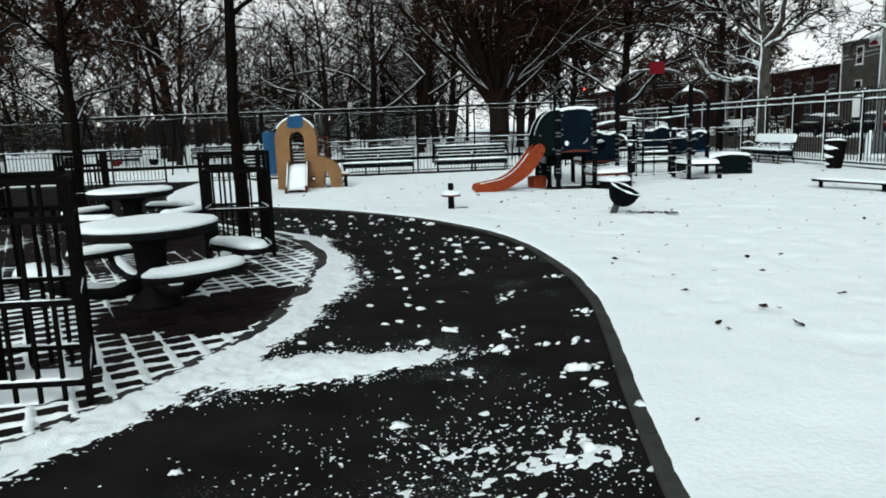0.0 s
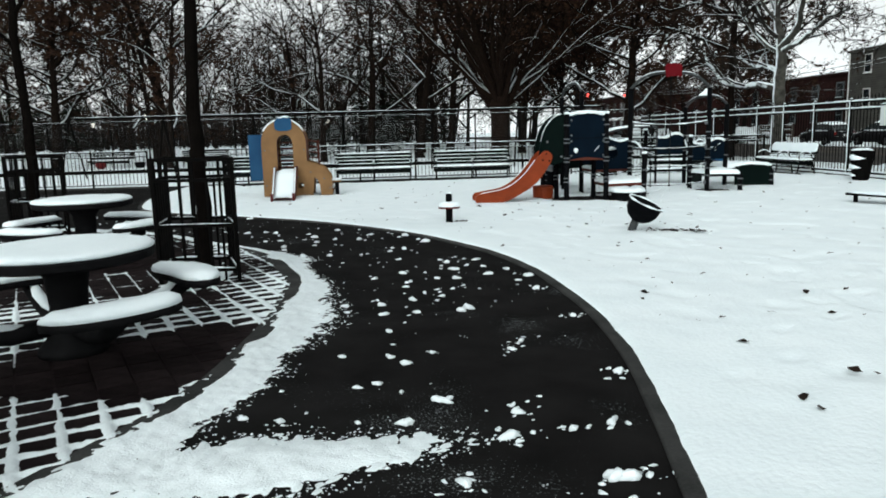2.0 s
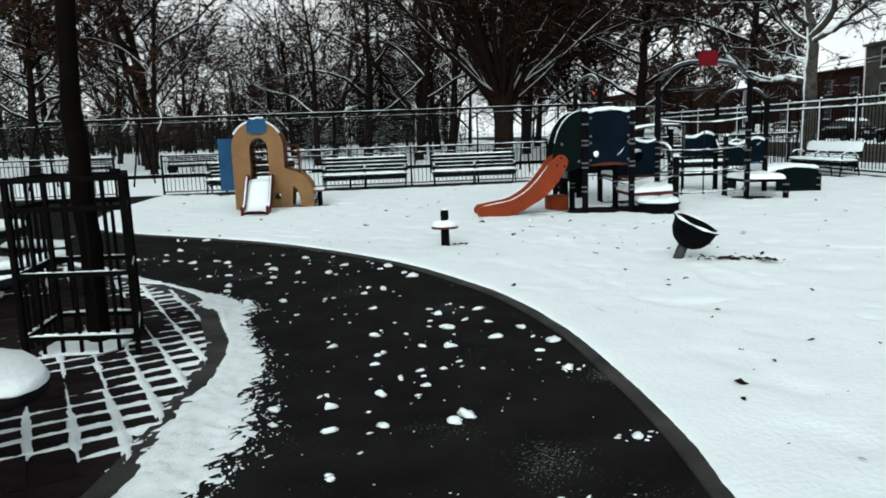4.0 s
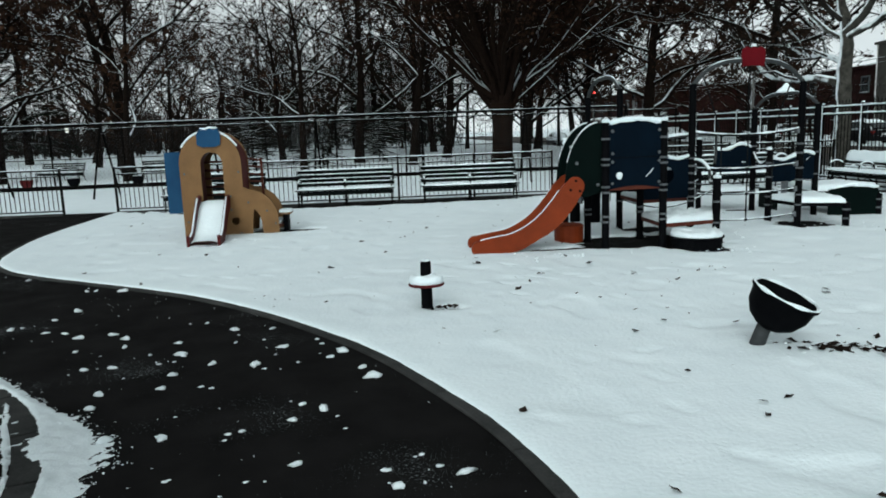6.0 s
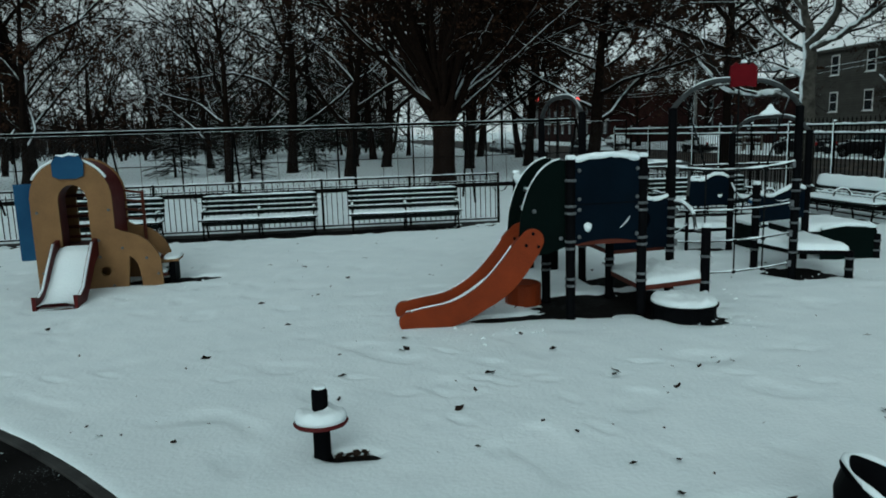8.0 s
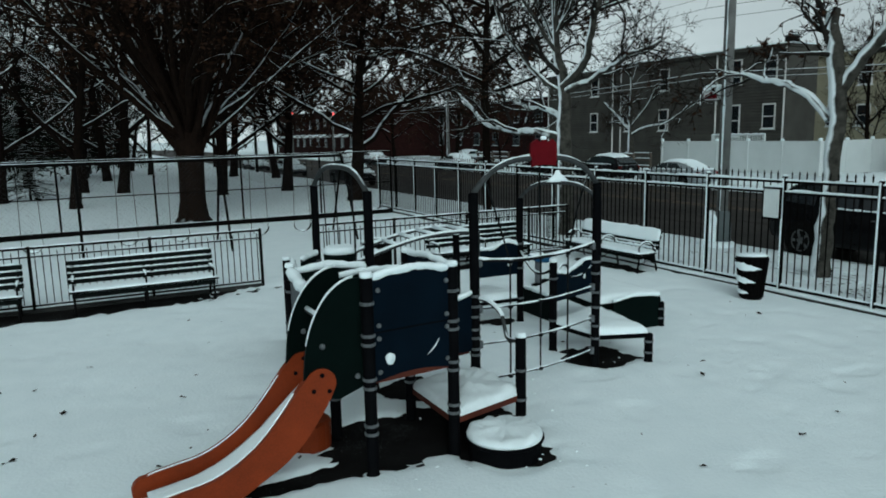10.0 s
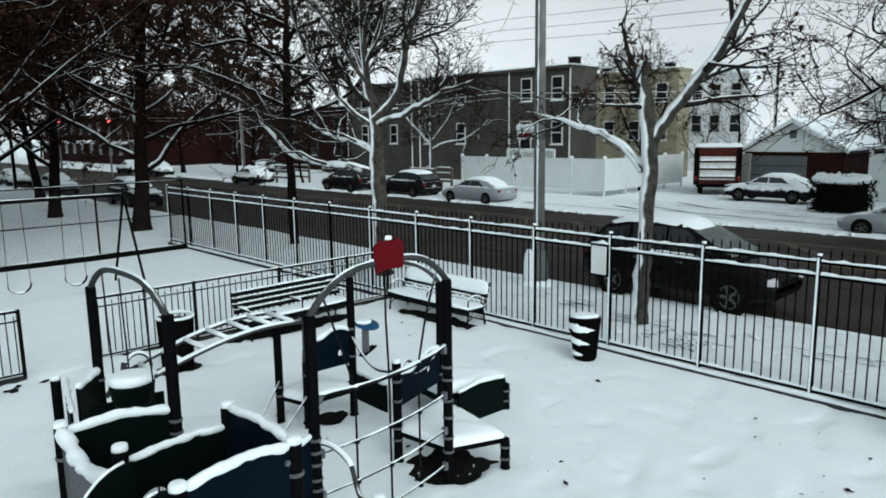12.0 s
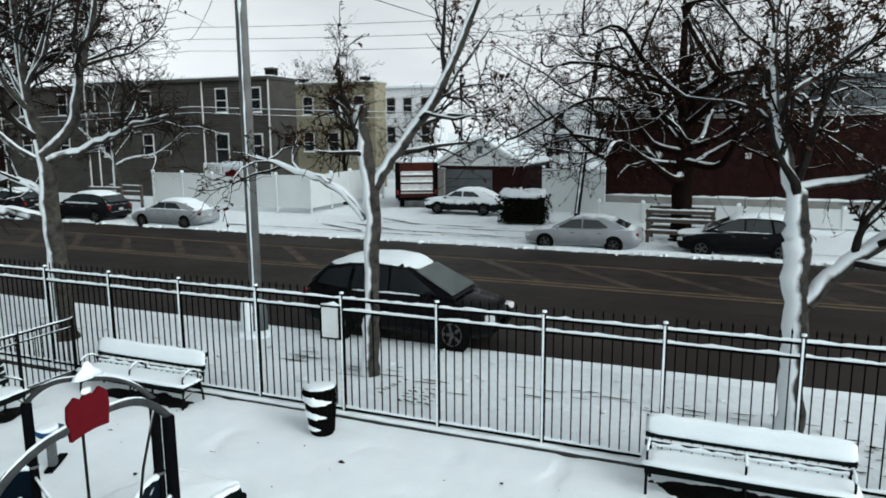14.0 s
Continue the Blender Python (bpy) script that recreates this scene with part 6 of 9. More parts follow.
# ---------------------------------------------------------------- swings
def swing_set():
    y, zt = 21.5, 2.50
    s = thing("swing_set", "long black steel swing set with hanging swings", "swing set", (-2.5, y, 0), local=False)
    part("beam", tube(B(), [(-14.0, y, zt), (8.35, y, zt)], 0.045, 8), IRON, s)
    part("beam_snow", snow_bar(B(), (-13.9, y, zt + 0.043), (8.3, y, zt + 0.043), 0.04, 0.014, seed=2, step=0.3), SNOW, s)
    for x in (-14.0, -10.2, -6.5, -2.8, 0.95, 4.65, 8.35):
        for sy in (-1.15, 1.15):
            part("leg", tube(B(), [(x, y + sy, 0), (x, y, zt)], 0.036, 8), IRON, s)
    xs_ = [(-12.9, 1), (-11.3, 1), (-9.1, 1), (-7.6, 1), (-5.4, 0), (-3.9, 0), (-1.7, 0), (-0.2, 0), (2.1, 0), (3.45, 0), (5.7, 0), (7.0, 0)]
    for k, (x, bucket) in enumerate(xs_):
        w = 0.22 if bucket else 0.26
        zb = 0.62 if bucket else 0.45
        seat_mat = DKRED if k == 0 else POST
        if bucket:
            lathe(bm := B(), [(0.0, zb - 0.2), (0.14, zb - 0.19), (0.2, zb - 0.08), (0.215, zb + 0.06), (0.19, zb + 0.06), (0.17, zb - 0.06), (0.0, zb - 0.1)], 14, pose(x, y, 0))
            sw = part("bucket_seat", bm, seat_mat, s)
        else:
            pts = [(x + w * math.cos(t), y, zb + 0.22 * math.sin(t)) for t in (math.pi + math.pi * q / 10 for q in range(11))]
            bm = B()
            prev = None
            for p in pts:
                ring = [bm.verts.new((p[0], p[1] + d, p[2] + h)) for d, h in ((-0.07, 0), (0.07, 0), (0.07, 0.012), (-0.07, 0.012))]
                if prev:
                    for j in range(4):
                        bm.faces.new((prev[j], prev[(j + 1) % 4], ring[(j + 1) % 4], ring[j]))
                prev = ring
            sw = part("belt_seat", bm, seat_mat, s)
        part("seat_snow", snow_pad(B(), x, y, zb - (0.20 if not bucket else 0.06), 0.26, 0.14, 0.05, seed=k, n=8, power=2), SNOW, sw)
        for sx in (-w, w):
            part("chain", tube(B(), [(x + sx * 0.95, y, zb + (0.0 if not bucket else 0.05)), (x + sx * 0.8, y, zt)], 0.008, 5), IRON, s)


swing_set()


# ---------------------------------------------------------------- trees
def bars_mesh(name, bars, sides):
    """Tapered bars, each a list of (place, radius), as one mesh."""
    verts, faces = [], []
    for bar in bars:
        ref = None
        first = len(verts)
        for i, (p, r) in enumerate(bar):
            t = bar[min(i + 1, len(bar) - 1)][0] - bar[max(i - 1, 0)][0]
            t = t.normalized() if t.length > 1e-7 else Vector((0, 0, 1))
            if ref is None:
                ref = Vector((1, 0, 0)) if abs(t.x) < 0.7 else Vector((0, 1, 0))
            u = ref - t * ref.dot(t)
            u = u.normalized() if u.length > 1e-6 else Vector((0, 1, 0))
            ref = u
            v = t.cross(u)
            for k in range(sides):
                a = 2 * math.pi * k / sides
                verts.append(tuple(p + u * (r * math.cos(a)) + v * (r * math.sin(a))))
        for i in range(len(bar) - 1):
            for k in range(sides):
                a, b = first + i * sides + k, first + i * sides + (k + 1) % sides
                faces.append((a, b, b + sides, a + sides))
    me = bpy.data.meshes.new(name)
    me.from_pydata(verts, [], faces)
    smooth(me)
    return me


def bent(rng, p, d, length, r0, r1, n, wob, lift=0.0):
    """A wandering bar from p towards d."""
    out, q = [(p.copy(), r0)], p.copy()
    d = d.normalized()
    for k in range(1, n + 1):
        d = (d + Vector((rng.gauss(0, wob), rng.gauss(0, wob), rng.gauss(0, wob) + lift))).normalized()
        q = q + d * (length / n)
        out.append((q.copy(), r0 + (r1 - r0) * k / n))
    return out


def spot(bar, t):
    k = t * (len(bar) - 1)
    i = min(int(k), len(bar) - 2)
    f = k - i
    return bar[i][0].lerp(bar[i + 1][0], f), bar[i][1] + (bar[i + 1][1] - bar[i][1]) * f, (bar[i + 1][0] - bar[i][0]).normalized()


def side_way(rng, t, spread, up):
    """A way that leaves t sideways."""
    a = rng.uniform(0, 2 * math.pi)
    u = t.orthogonal().normalized()
    v = t.cross(u)
    return (t * math.cos(spread) + (u * math.cos(a) + v * math.sin(a)) * math.sin(spread) + Vector((0, 0, up))).normalized()


def fork(rng, limbs, n2, n3, n4, size, thin=0.008, up=0.12):
    """Branches, twigs and finest twigs on given limbs."""
    b2, b3 = [], []
    for limb in limbs:
        ln = sum((limb[i + 1][0] - limb[i][0]).length for i in range(len(limb) - 1))
        for k in range(n2):
            p, r, t = spot(limb, rng.uniform(0.22, 1.0))
            L = ln * rng.uniform(0.3, 0.6) * size
            b2.append(bent(rng, p, side_way(rng, t, rng.uniform(0.5, 1.05), up), L, min(r * 0.6, 0.06 * L), thin * 1.6, 5, 0.24, 0.03))
    for br in b2:
        ln = sum((br[i + 1][0] - br[i][0]).length for i in range(len(br) - 1))
        for k in range(n3):
            p, r, t = spot(br, rng.uniform(0.15, 1.0))
            L = ln * rng.uniform(0.28, 0.6)
            tw = bent(rng, p, side_way(rng, t, rng.uniform(0.4, 1.0), up), L, max(r * 0.6, thin * 1.2), thin, 3, 0.34, 0.02)
            b3.append(tw)
            for j in range(n4):
                p2, r2, t2 = spot(tw, rng.uniform(0.2, 1.0))
                b3.append(bent(rng, p2, side_way(rng, t2, rng.uniform(0.4, 1.1), up * 0.6), L * rng.uniform(0.3, 0.7), thin * 1.1, thin * 0.7, 2, 0.34))
    return b2, b3


def leaf_mesh(rng, twigs, count, s0, s1, name="dead_leaves"):
    verts, faces = [], []
    for k in range(count):
        tw = twigs[rng.randrange(len(twigs))]
        p, r, t = spot(tw, rng.uniform(0.3, 1.0))
        s = rng.uniform(s0, s1)
        m = Euler((rng.uniform(-1, 1), rng.uniform(-1, 1), rng.uniform(0, 6.3))).to_matrix()
        base = len(verts)
        for u, v, w in ((0, -1, 0), (0.6, -0.1, 0.25), (0, 1.1, 0), (-0.6, 0.1, 0.25)):
            verts.append(tuple(p + m @ Vector((u * s, v * s - s, w * s))))
        faces.append((base, base + 1, base + 2, base + 3))
    me = bpy.data.meshes.new(name)
    me.from_pydata(verts, [], faces)
    return me


def crown(t, limbs, b2, b3, bark, twig, rng, leaves, s0, s1):
    """The limbs one by one, and the finer growth as one tangle."""
    for l in limbs:
        link_mesh("limb", bars_mesh("limb", [l], 7), bark, t)
    o = link_mesh("twiggy_crown", bars_mesh("twiggy_crown", b2, 5), twig, t)
    o["kind"] = "stuff"
    o = link_mesh("fine_twig_tangle", bars_mesh("fine_twig_tangle", b3, 3), SYC_FINE if twig is SYC_TWIG else FINE_TWIG, t)
    o["kind"] = "stuff"
    if leaves:
        o = link_mesh("dead_foliage", leaf_mesh(rng, b3, leaves, s0, s1), DEADLEAF, t)
        o["kind"] = "stuff"


def park_tree(seed, height, r, first, nl, style, leaves, label, n=(6, 5, 2)):
    """A bare tree. style: how far the limbs stand out (0 steep, 1 wide)."""
    rng = random.Random(seed)
    t = thing("tree", label, "tree", group="trees of the park")
    lean = Vector((rng.gauss(0, 0.05), rng.gauss(0, 0.05), 1))
    trunk = bent(rng, Vector((0, 0, -0.1)), lean, height * 0.8, r, r * 0.16, 9, 0.05, 0.02)
    trunk[0] = (trunk[0][0], r * 1.4)
    trunk.insert(1, (trunk[0][0] + Vector((0, 0, 0.35)), r * 1.12))
    limbs = []
    for k in range(nl):
        f = first / (height * 0.8) + (0.95 - first / (height * 0.8)) * (k / nl) ** 0.9
        p, rr, tt = spot(trunk, min(f + rng.uniform(-0.02, 0.02), 0.97))
        a = k * 2.4 + rng.uniform(-0.4, 0.4)
        out = 0.55 + 0.75 * style
        d = Vector((math.cos(a) * out, math.sin(a) * out, 1.0 - 0.35 * style))
        L = (height - p.z) * rng.uniform(0.55, 0.85) + 1.2
        limbs.append(bent(rng, p, d, L, rr * rng.uniform(0.42, 0.62), 0.018, 11, 0.13, 0.03))
    b2, b3 = fork(rng, limbs + [trunk[5:]], n[0], n[1], n[2], 1.0, 0.009)
    link_mesh("trunk", bars_mesh("trunk", [trunk], 12), BARK, t)
    crown(t, limbs, b2, b3, BARK, TWIG, rng, leaves, 0.06, 0.14)
    return t


BARE = "tall dark bare tree with snow along its branches"
BROWN = "tall dark tree keeping brown leaves, snow on its branches"
kinds = [
    park_tree(1, 15, 0.26, 3.2, 10, 0.75, 700, BARE, n=(5, 5, 2)),
    park_tree(2, 17, 0.30, 4.2, 11, 0.45, 5000, BROWN),
    park_tree(3, 13, 0.20, 2.6, 10, 0.9, 500, BARE, n=(5, 5, 2)),
    park_tree(4, 16, 0.24, 3.6, 11, 0.6, 5000, BROWN),
    park_tree(5, 14, 0.17, 2.8, 9, 0.5, 500, BARE, n=(5, 5, 2)),
]
spots = [(-8.9, 52), (-30, 97), (-26.5, 60), (-18, 44), (-13.2, 31.5), (-15.5, 38), (-22, 50), (-6.5, 64), (-2.5, 43), (1.4, 48), (3.5, 46.5), (10.1, 52), (0.9, 37.7), (3.2, 60),
         (-34, 52), (-40, 66), (-28, 36), (7.0, 68), (12, 80), (-3, 85), (-14, 92), (-38, 84), (-50, 58), (-24, 28.5), (6, 92), (-46, 40), (-32, 75), (-5, 34.5),
         (8.2, 41), (9.5, 57), (12.6, 60), (6.2, 78), (10.8, 70), (-55, 90), (-62, 70), (4, 110), (-18, 115), (-44, 110), (-19, 78), (-21, 64)]
rng = random.Random(4)
for k, (x, y) in enumerate(spots):
    src = kinds[(k * 3 + 1) % 5]
    s = rng.uniform(0.9, 1.25)
    m = pose(x, y, -0.05, 0, 0, rng.uniform(0, 360)) @ Matrix.Scale(s, 4)
    if k < 5:
        kinds[k].matrix_basis = pose(x, y, -0.05, 0, 0, rng.uniform(0, 360))
    else:
        ob = copy_thing(src, m)
        ob.scale = (s, s, s * rng.uniform(0.95, 1.1))
leafy = park_tree(6, 12.5, 0.29, 3.2, 15, 1.15, 17000, "dark spreading tree thick with brown leaves, snow on its limbs", n=(7, 5, 2))
leafy.matrix_basis = pose(13.0, 32.8, -0.03, 0, 0, 20)
leafy.scale = (1.25, 1.25, 1.05)
for x, y, s, a in ((-20.0, 33.0, 1.0, 70), (12.0, 41.5, 1.05, 140), (14.8, 55, 1.0, 250), (35.0, 63.0, 0.9, 30), (34.5, 77, 0.9, 200), (36.0, 94, 0.9, 100)):
    ob = copy_thing(leafy, pose(x, y, -0.03, 0, 0, a))
    ob.scale = (s, s, s)


def great_oak():
    """The broad tree behind the swings: many steep limbs fanning out from one height."""
    rng = random.Random(77)
    t = thing("great_tree", "broad old dark tree with many rising snow-lined limbs", "tree", (4.85, 28.7, -0.03))
    trunk = [(Vector((0, 0, -0.1)), 0.80), (Vector((0, 0, 0.2)), 0.58), (Vector((0.02, 0, 0.8)), 0.48), (Vector((0.05, 0, 2.0)), 0.47), (Vector((0.05, 0, 2.9)), 0.54), (Vector((0.1, 0.1, 4.2)), 0.34), (Vector((0.2, 0.1, 6.5)), 0.2)]
    limbs = []
    for k in range(38):
        a = 2.4 * k + rng.uniform(-0.25, 0.25)
        steep = (0.75, 1.3, 2.1, 3.2)[k % 4] * rng.uniform(0.85, 1.15)
        d = Vector((math.cos(a), math.sin(a), steep))
        p = Vector((0.05 + 0.34 * math.cos(a), 0.34 * math.sin(a), rng.uniform(2.3, 4.4)))
        limbs.append(bent(rng, p, d, rng.uniform(8, 12.5), rng.uniform(0.075, 0.17), 0.016, 10, 0.085, 0.04))
    b2, b3 = fork(rng, limbs, 9, 6, 2, 0.62, 0.010, 0.3)
    link_mesh("trunk", bars_mesh("trunk", [trunk], 18), OAK_BARK, t)
    crown(t, limbs, b2, b3, OAK_BARK, OAK_TWIG, rng, 13000, 0.05, 0.12)


great_oak()


def street_tree(name, label, at, trunk, limbs, seed, n=(8, 7, 4), leaves=2600, mats=(SYCAMORE, SYC_TWIG), size=1.0, more=0, up=-0.02, bend=0.0):
    """A street tree by its own limbs: rows of (x, y, z, radius) from its foot, in the order of growth."""
    rng = random.Random(seed)
    t = thing(name, label, "tree", at)

    def line(rows):
        pts = spline([(x, y, z) for x, y, z, _ in rows], 5)
        rr = [r for *_, r in rows]
        out = []
        for i, p in enumerate(pts):
            k = i / 5
            j = min(int(k), len(rr) - 2)
            w = 0.02 * min(1, k)
            out.append((p + Vector((rng.gauss(0, w), rng.gauss(0, w), rng.gauss(0, w))), (rr[j] + (rr[j + 1] - rr[j]) * (k - j)) * rng.uniform(0.93, 1.08)))
        return out

    def stray(rows):
        """The same limb with bends of its own."""
        return [rows[0]] + [(x + rng.gauss(0, bend), y + rng.gauss(0, bend), z + rng.gauss(0, bend), r) for x, y, z, r in rows[1:]]

    tb = line(trunk)
    lb = [line(stray(l)) for l in limbs]
    for k in range(more):
        p, r, tt = spot(tb, rng.uniform(0.55, 1.0))
        lb.append(bent(rng, p, side_way(rng, tt, rng.uniform(0.6, 1.1), 0.2), rng.uniform(2.5, 5.0), min(r * 0.55, 0.09), 0.02, 7, 0.16, 0.03))
    b2, b3 = fork(rng, lb + [tb[len(tb) // 2:]], n[0], n[1], n[2], size, 0.008, up)
    link_mesh("trunk", bars_mesh("trunk", [tb], 14), mats[0], t)
    crown(t, lb, b2, b3, mats[0], mats[1], rng, leaves, 0.03, 0.07)
    return t


PLANE = "pale mottled street tree with snow-covered limbs"
street_tree("street_tree", PLANE + " beside the fence", (14.0, 17.6, 0), [(0, 0, -0.1, 0.34), (0, 0, 0.5, 0.26), (0, 0.05, 2.0, 0.22), (0.05, 0.15, 3.2, 0.21), (0.1, 0.3, 4.6, 0.17), (0.1, 0.7, 6.2, 0.10), (0.2, 0.9, 9.0, 0.05)],
            [[(0.05, 0.2, 4.4, 0.14), (0.3, -0.5, 5.1, 0.12), (0.2, -0.9, 6.0, 0.10), (0.4, -1.3, 7.4, 0.07), (0.5, -1.6, 9.0, 0.03)],
             [(0.1, 0.1, 4.3, 0.11), (0.3, -1.0, 4.6, 0.09), (0.2, -2.2, 5.0, 0.06), (0.5, -3.2, 5.3, 0.03)],
             [(0.0, 0.2, 2.9, 0.13), (-0.3, 1.0, 3.1, 0.12), (-0.2, 2.6, 3.15, 0.10), (-0.3, 4.5, 3.6, 0.07), (-0.2, 6.5, 4.9, 0.03)],
             [(0.0, 0.2, 3.5, 0.10), (0.1, 1.1, 3.8, 0.09), (0.2, 2.4, 3.9, 0.06), (0.1, 3.6, 4.4, 0.03)]], 41, leaves=1900, more=9, up=0.08)
street_tree("street_tree", PLANE + " with a cut stub", (14.37, 9.52, 0), [(0, 0, -0.1, 0.25), (0, 0, 0.4, 0.18), (0.02, -0.05, 1.6, 0.15), (0.05, -0.1, 3.0, 0.15), (0.1, 0.0, 4.2, 0.16), (0.1, 0.12, 4.9, 0.13), (0.12, 0.15, 5.35, 0.12)],
            [[(0.1, -0.05, 3.7, 0.13), (0.2, -0.5, 4.4, 0.12), (0.3, -1.2, 5.3, 0.10), (0.4, -1.9, 6.6, 0.08), (0.5, -2.5, 8.2, 0.04)],
             [(0.05, 0.05, 3.2, 0.09), (0.1, 0.7, 3.8, 0.085), (0.2, 1.7, 4.1, 0.07), (0.4, 2.9, 4.4, 0.03)],
             [(0.3, -1.0, 5.0, 0.07), (1.2, -1.3, 5.8, 0.05), (2.2, -1.8, 7.0, 0.02)]], 42, n=(5, 6, 3), leaves=800, up=0.16)
street_tree("street_tree", PLANE + " behind the buried bench", (14.28, 1.86, 0), [(0, 0, -0.1, 0.27), (0, 0, 0.4, 0.205), (0.02, 0.02, 1.6, 0.19), (0.05, 0.05, 2.6, 0.20), (0.05, 0.08, 3.2, 0.195), (0.06, 0.13, 3.75, 0.16), (0.1, 0.30, 4.4, 0.095), (0.1, 0.55, 5.6, 0.06), (0.1, 0.6, 8.2, 0.02)],
            [[(0.0, -0.1, 2.2, 0.15), (0.1, -0.5, 2.75, 0.13), (0.2, -1.2, 3.3, 0.12), (0.2, -2.2, 4.2, 0.08), (0.3, -3.2, 5.6, 0.04)],
             [(0.05, 0.2, 4.0, 0.075), (0.2, -0.8, 4.2, 0.06), (0.4, -2.0, 4.6, 0.045), (0.5, -2.9, 5.5, 0.02)],
             [(0.1, 0.5, 5.3, 0.06), (0.8, -0.5, 6.0, 0.045), (1.2, -1.8, 6.8, 0.02)]],
            43, n=(9, 8, 4), leaves=5200, up=0.1, mats=(SYCAMORE_SNOWY, SYC_TWIG))
spread = []
for k in range(18):
    a = 2.4 * k + 0.3
    z, s, far = 2.7 + 0.2 * k, (0.15, 0.5, 1.0)[k % 3] + 0.04 * k, 9.6 - 0.22 * k
    ca, sa = math.cos(a), math.sin(a)
    spread.append([(0.2 * ca, 0.2 * sa, z, 0.19), (far * 0.2 * ca, far * 0.2 * sa, z + 0.4 + s * 0.4, 0.15), (far * 0.4 * ca, far * 0.4 * sa, z + 0.7 + s * 0.9, 0.115), (far * 0.6 * ca, far * 0.6 * sa, z + 0.8 + s * 1.3, 0.085), (far * 0.8 * ca, far * 0.8 * sa, z + 0.7 + s * 1.8, 0.055), (far * ca, far * sa, z + 0.5 + s * 2.2, 0.03)])
street_tree("street_tree", "wide dark spreading tree on the far pavement, snowy limbs", (34.6, 4.9, 0), [(0, 0, -0.1, 0.6), (0, 0, 0.5, 0.46), (0, 0, 2.6, 0.42), (0.1, 0, 4.6, 0.34), (0.2, 0.2, 7, 0.2), (0.3, 0.3, 10.5, 0.06)], spread, 44,
            n=(10, 6, 2), leaves=15000, mats=(OAK_BARK, OAK_TWIG), more=3, size=0.85, bend=0.45)
street_tree("street_tree", "bare tree before the brown house, snowy limbs", (36.5, 39.5, 0), [(0, 0, -0.1, 0.35), (0, 0, 0.5, 0.26), (0, 0.1, 3, 0.22), (0.1, 0.2, 5, 0.15), (0.2, 0.3, 8, 0.05)],
            [[(0, 0, 2.8, 0.13), (0, -1.4, 3.3, 0.10), (0, -3.5, 3.6, 0.08), (0, -5.5, 4.8, 0.04)], [(0, 0, 3.4, 0.11), (0.3, -1.2, 4.8, 0.09), (0.3, -2.4, 6.5, 0.05)], [(0, 0, 3.0, 0.11), (0.1, 1.5, 4.0, 0.08), (0.2, 3.2, 5.2, 0.04)]], 45, more=4)
radial = []
for k in range(11):
    a = 2.4 * k
    z, far = 4.6 + 0.36 * k, 5.6 - 0.2 * k
    ca, sa = math.cos(a), math.sin(a)
    radial.append([(0, 0, z, 0.085), (far * 0.35 * ca, far * 0.35 * sa, z + 0.7, 0.07), (far * 0.7 * ca, far * 0.7 * sa, z + 1.1, 0.045), (far * ca, far * sa, z + 1.2, 0.02)])
street_tree("street_tree", "straight dark street tree behind the fence with a twiggy crown", (15.4, 24.5, 0), [(0, 0, -0.1, 0.22), (0, 0, 0.5, 0.165), (0, 0, 3, 0.155), (0.02, 0.02, 6, 0.135), (0.1, 0, 8, 0.09), (0.2, 0.1, 10.5, 0.03)], radial, 48,
            n=(8, 5, 3), leaves=9500, mats=(BARK, TWIG), up=0.05, bend=0.35)
street_tree("yard_tree", "slender bare tree behind a white fence", (43.5, 26.8, 0), [(0, 0, -0.1, 0.2), (0, 0, 1.5, 0.15), (0, 0.1, 4, 0.11), (0.1, 0.2, 6.5, 0.07), (0.2, 0.3, 9.5, 0.03)],
            [[(0, 0, 2.6, 0.08), (0, 1.2, 4.2, 0.06), (0, 2.0, 6.2, 0.03)], [(0, 0, 3.2, 0.08), (0, -1.2, 4.6, 0.06), (0, -1.9, 6.6, 0.03)]], 46, mats=(BARK, TWIG), more=4)
for x, y, s, k in ((49.5, 30.5, 0.5, 2), (52, 24, 0.55, 0), (53, 15, 0.6, 4), (58, 20, 0.6, 2), (56, 9, 0.65, 0), (51, 8, 0.5, 2), (33.5, 52, 0.6, 4), (34, 64, 0.7, 2), (20, 122, 0.8, 3), (26, 134, 0.8, 0), (33, 118, 0.7, 3), (15.5, 96, 0.9, 1), (15, 82, 0.9, 3), (29, 150, 0.9, 1), (36, 136, 0.8, 3), (14.6, 70, 0.9, 0), (66, 40, 0.8, 0), (70, 20, 0.8, 2), (64, 6, 0.75, 4), (75, 52, 0.9, 4), (58, 30, 0.55, 2), (72, -6, 0.8, 0)):
    ob = copy_thing(kinds[k], pose(x, y, -0.03, 0, 0, 50 * k + x))
    ob.scale = (s, s, s)
    tagged(ob, "bare dark street tree with snow on its twigs", group="trees along the far streets")
# young trees in the guards
young = street_tree("young_tree", "young dark tree growing inside an iron guard", (-2.70, -1.03, 0), [(0, 0, 0, 0.085), (0.0, 0, 1.5, 0.075), (0.03, 0.02, 3.2, 0.062), (0.02, 0.0, 5.2, 0.045), (0.05, 0.05, 8, 0.02)],
                    [[(0.02, 0, 3.0, 0.035), (0.5, 0.5, 3.5, 0.028), (1.2, 1.2, 3.9, 0.012)], [(0.02, 0, 3.5, 0.035), (-0.6, 0.4, 4.2, 0.026), (-1.3, 0.9, 4.7, 0.012)], [(0.02, 0, 4.0, 0.03), (0.3, -0.5, 4.8, 0.02), (0.6, -1.0, 5.6, 0.01)]],
                    47, n=(6, 4, 2), leaves=40, up=0.15, mats=(WET_BARK, TWIG), more=3)
young["group"] = "young trees of the plaza"
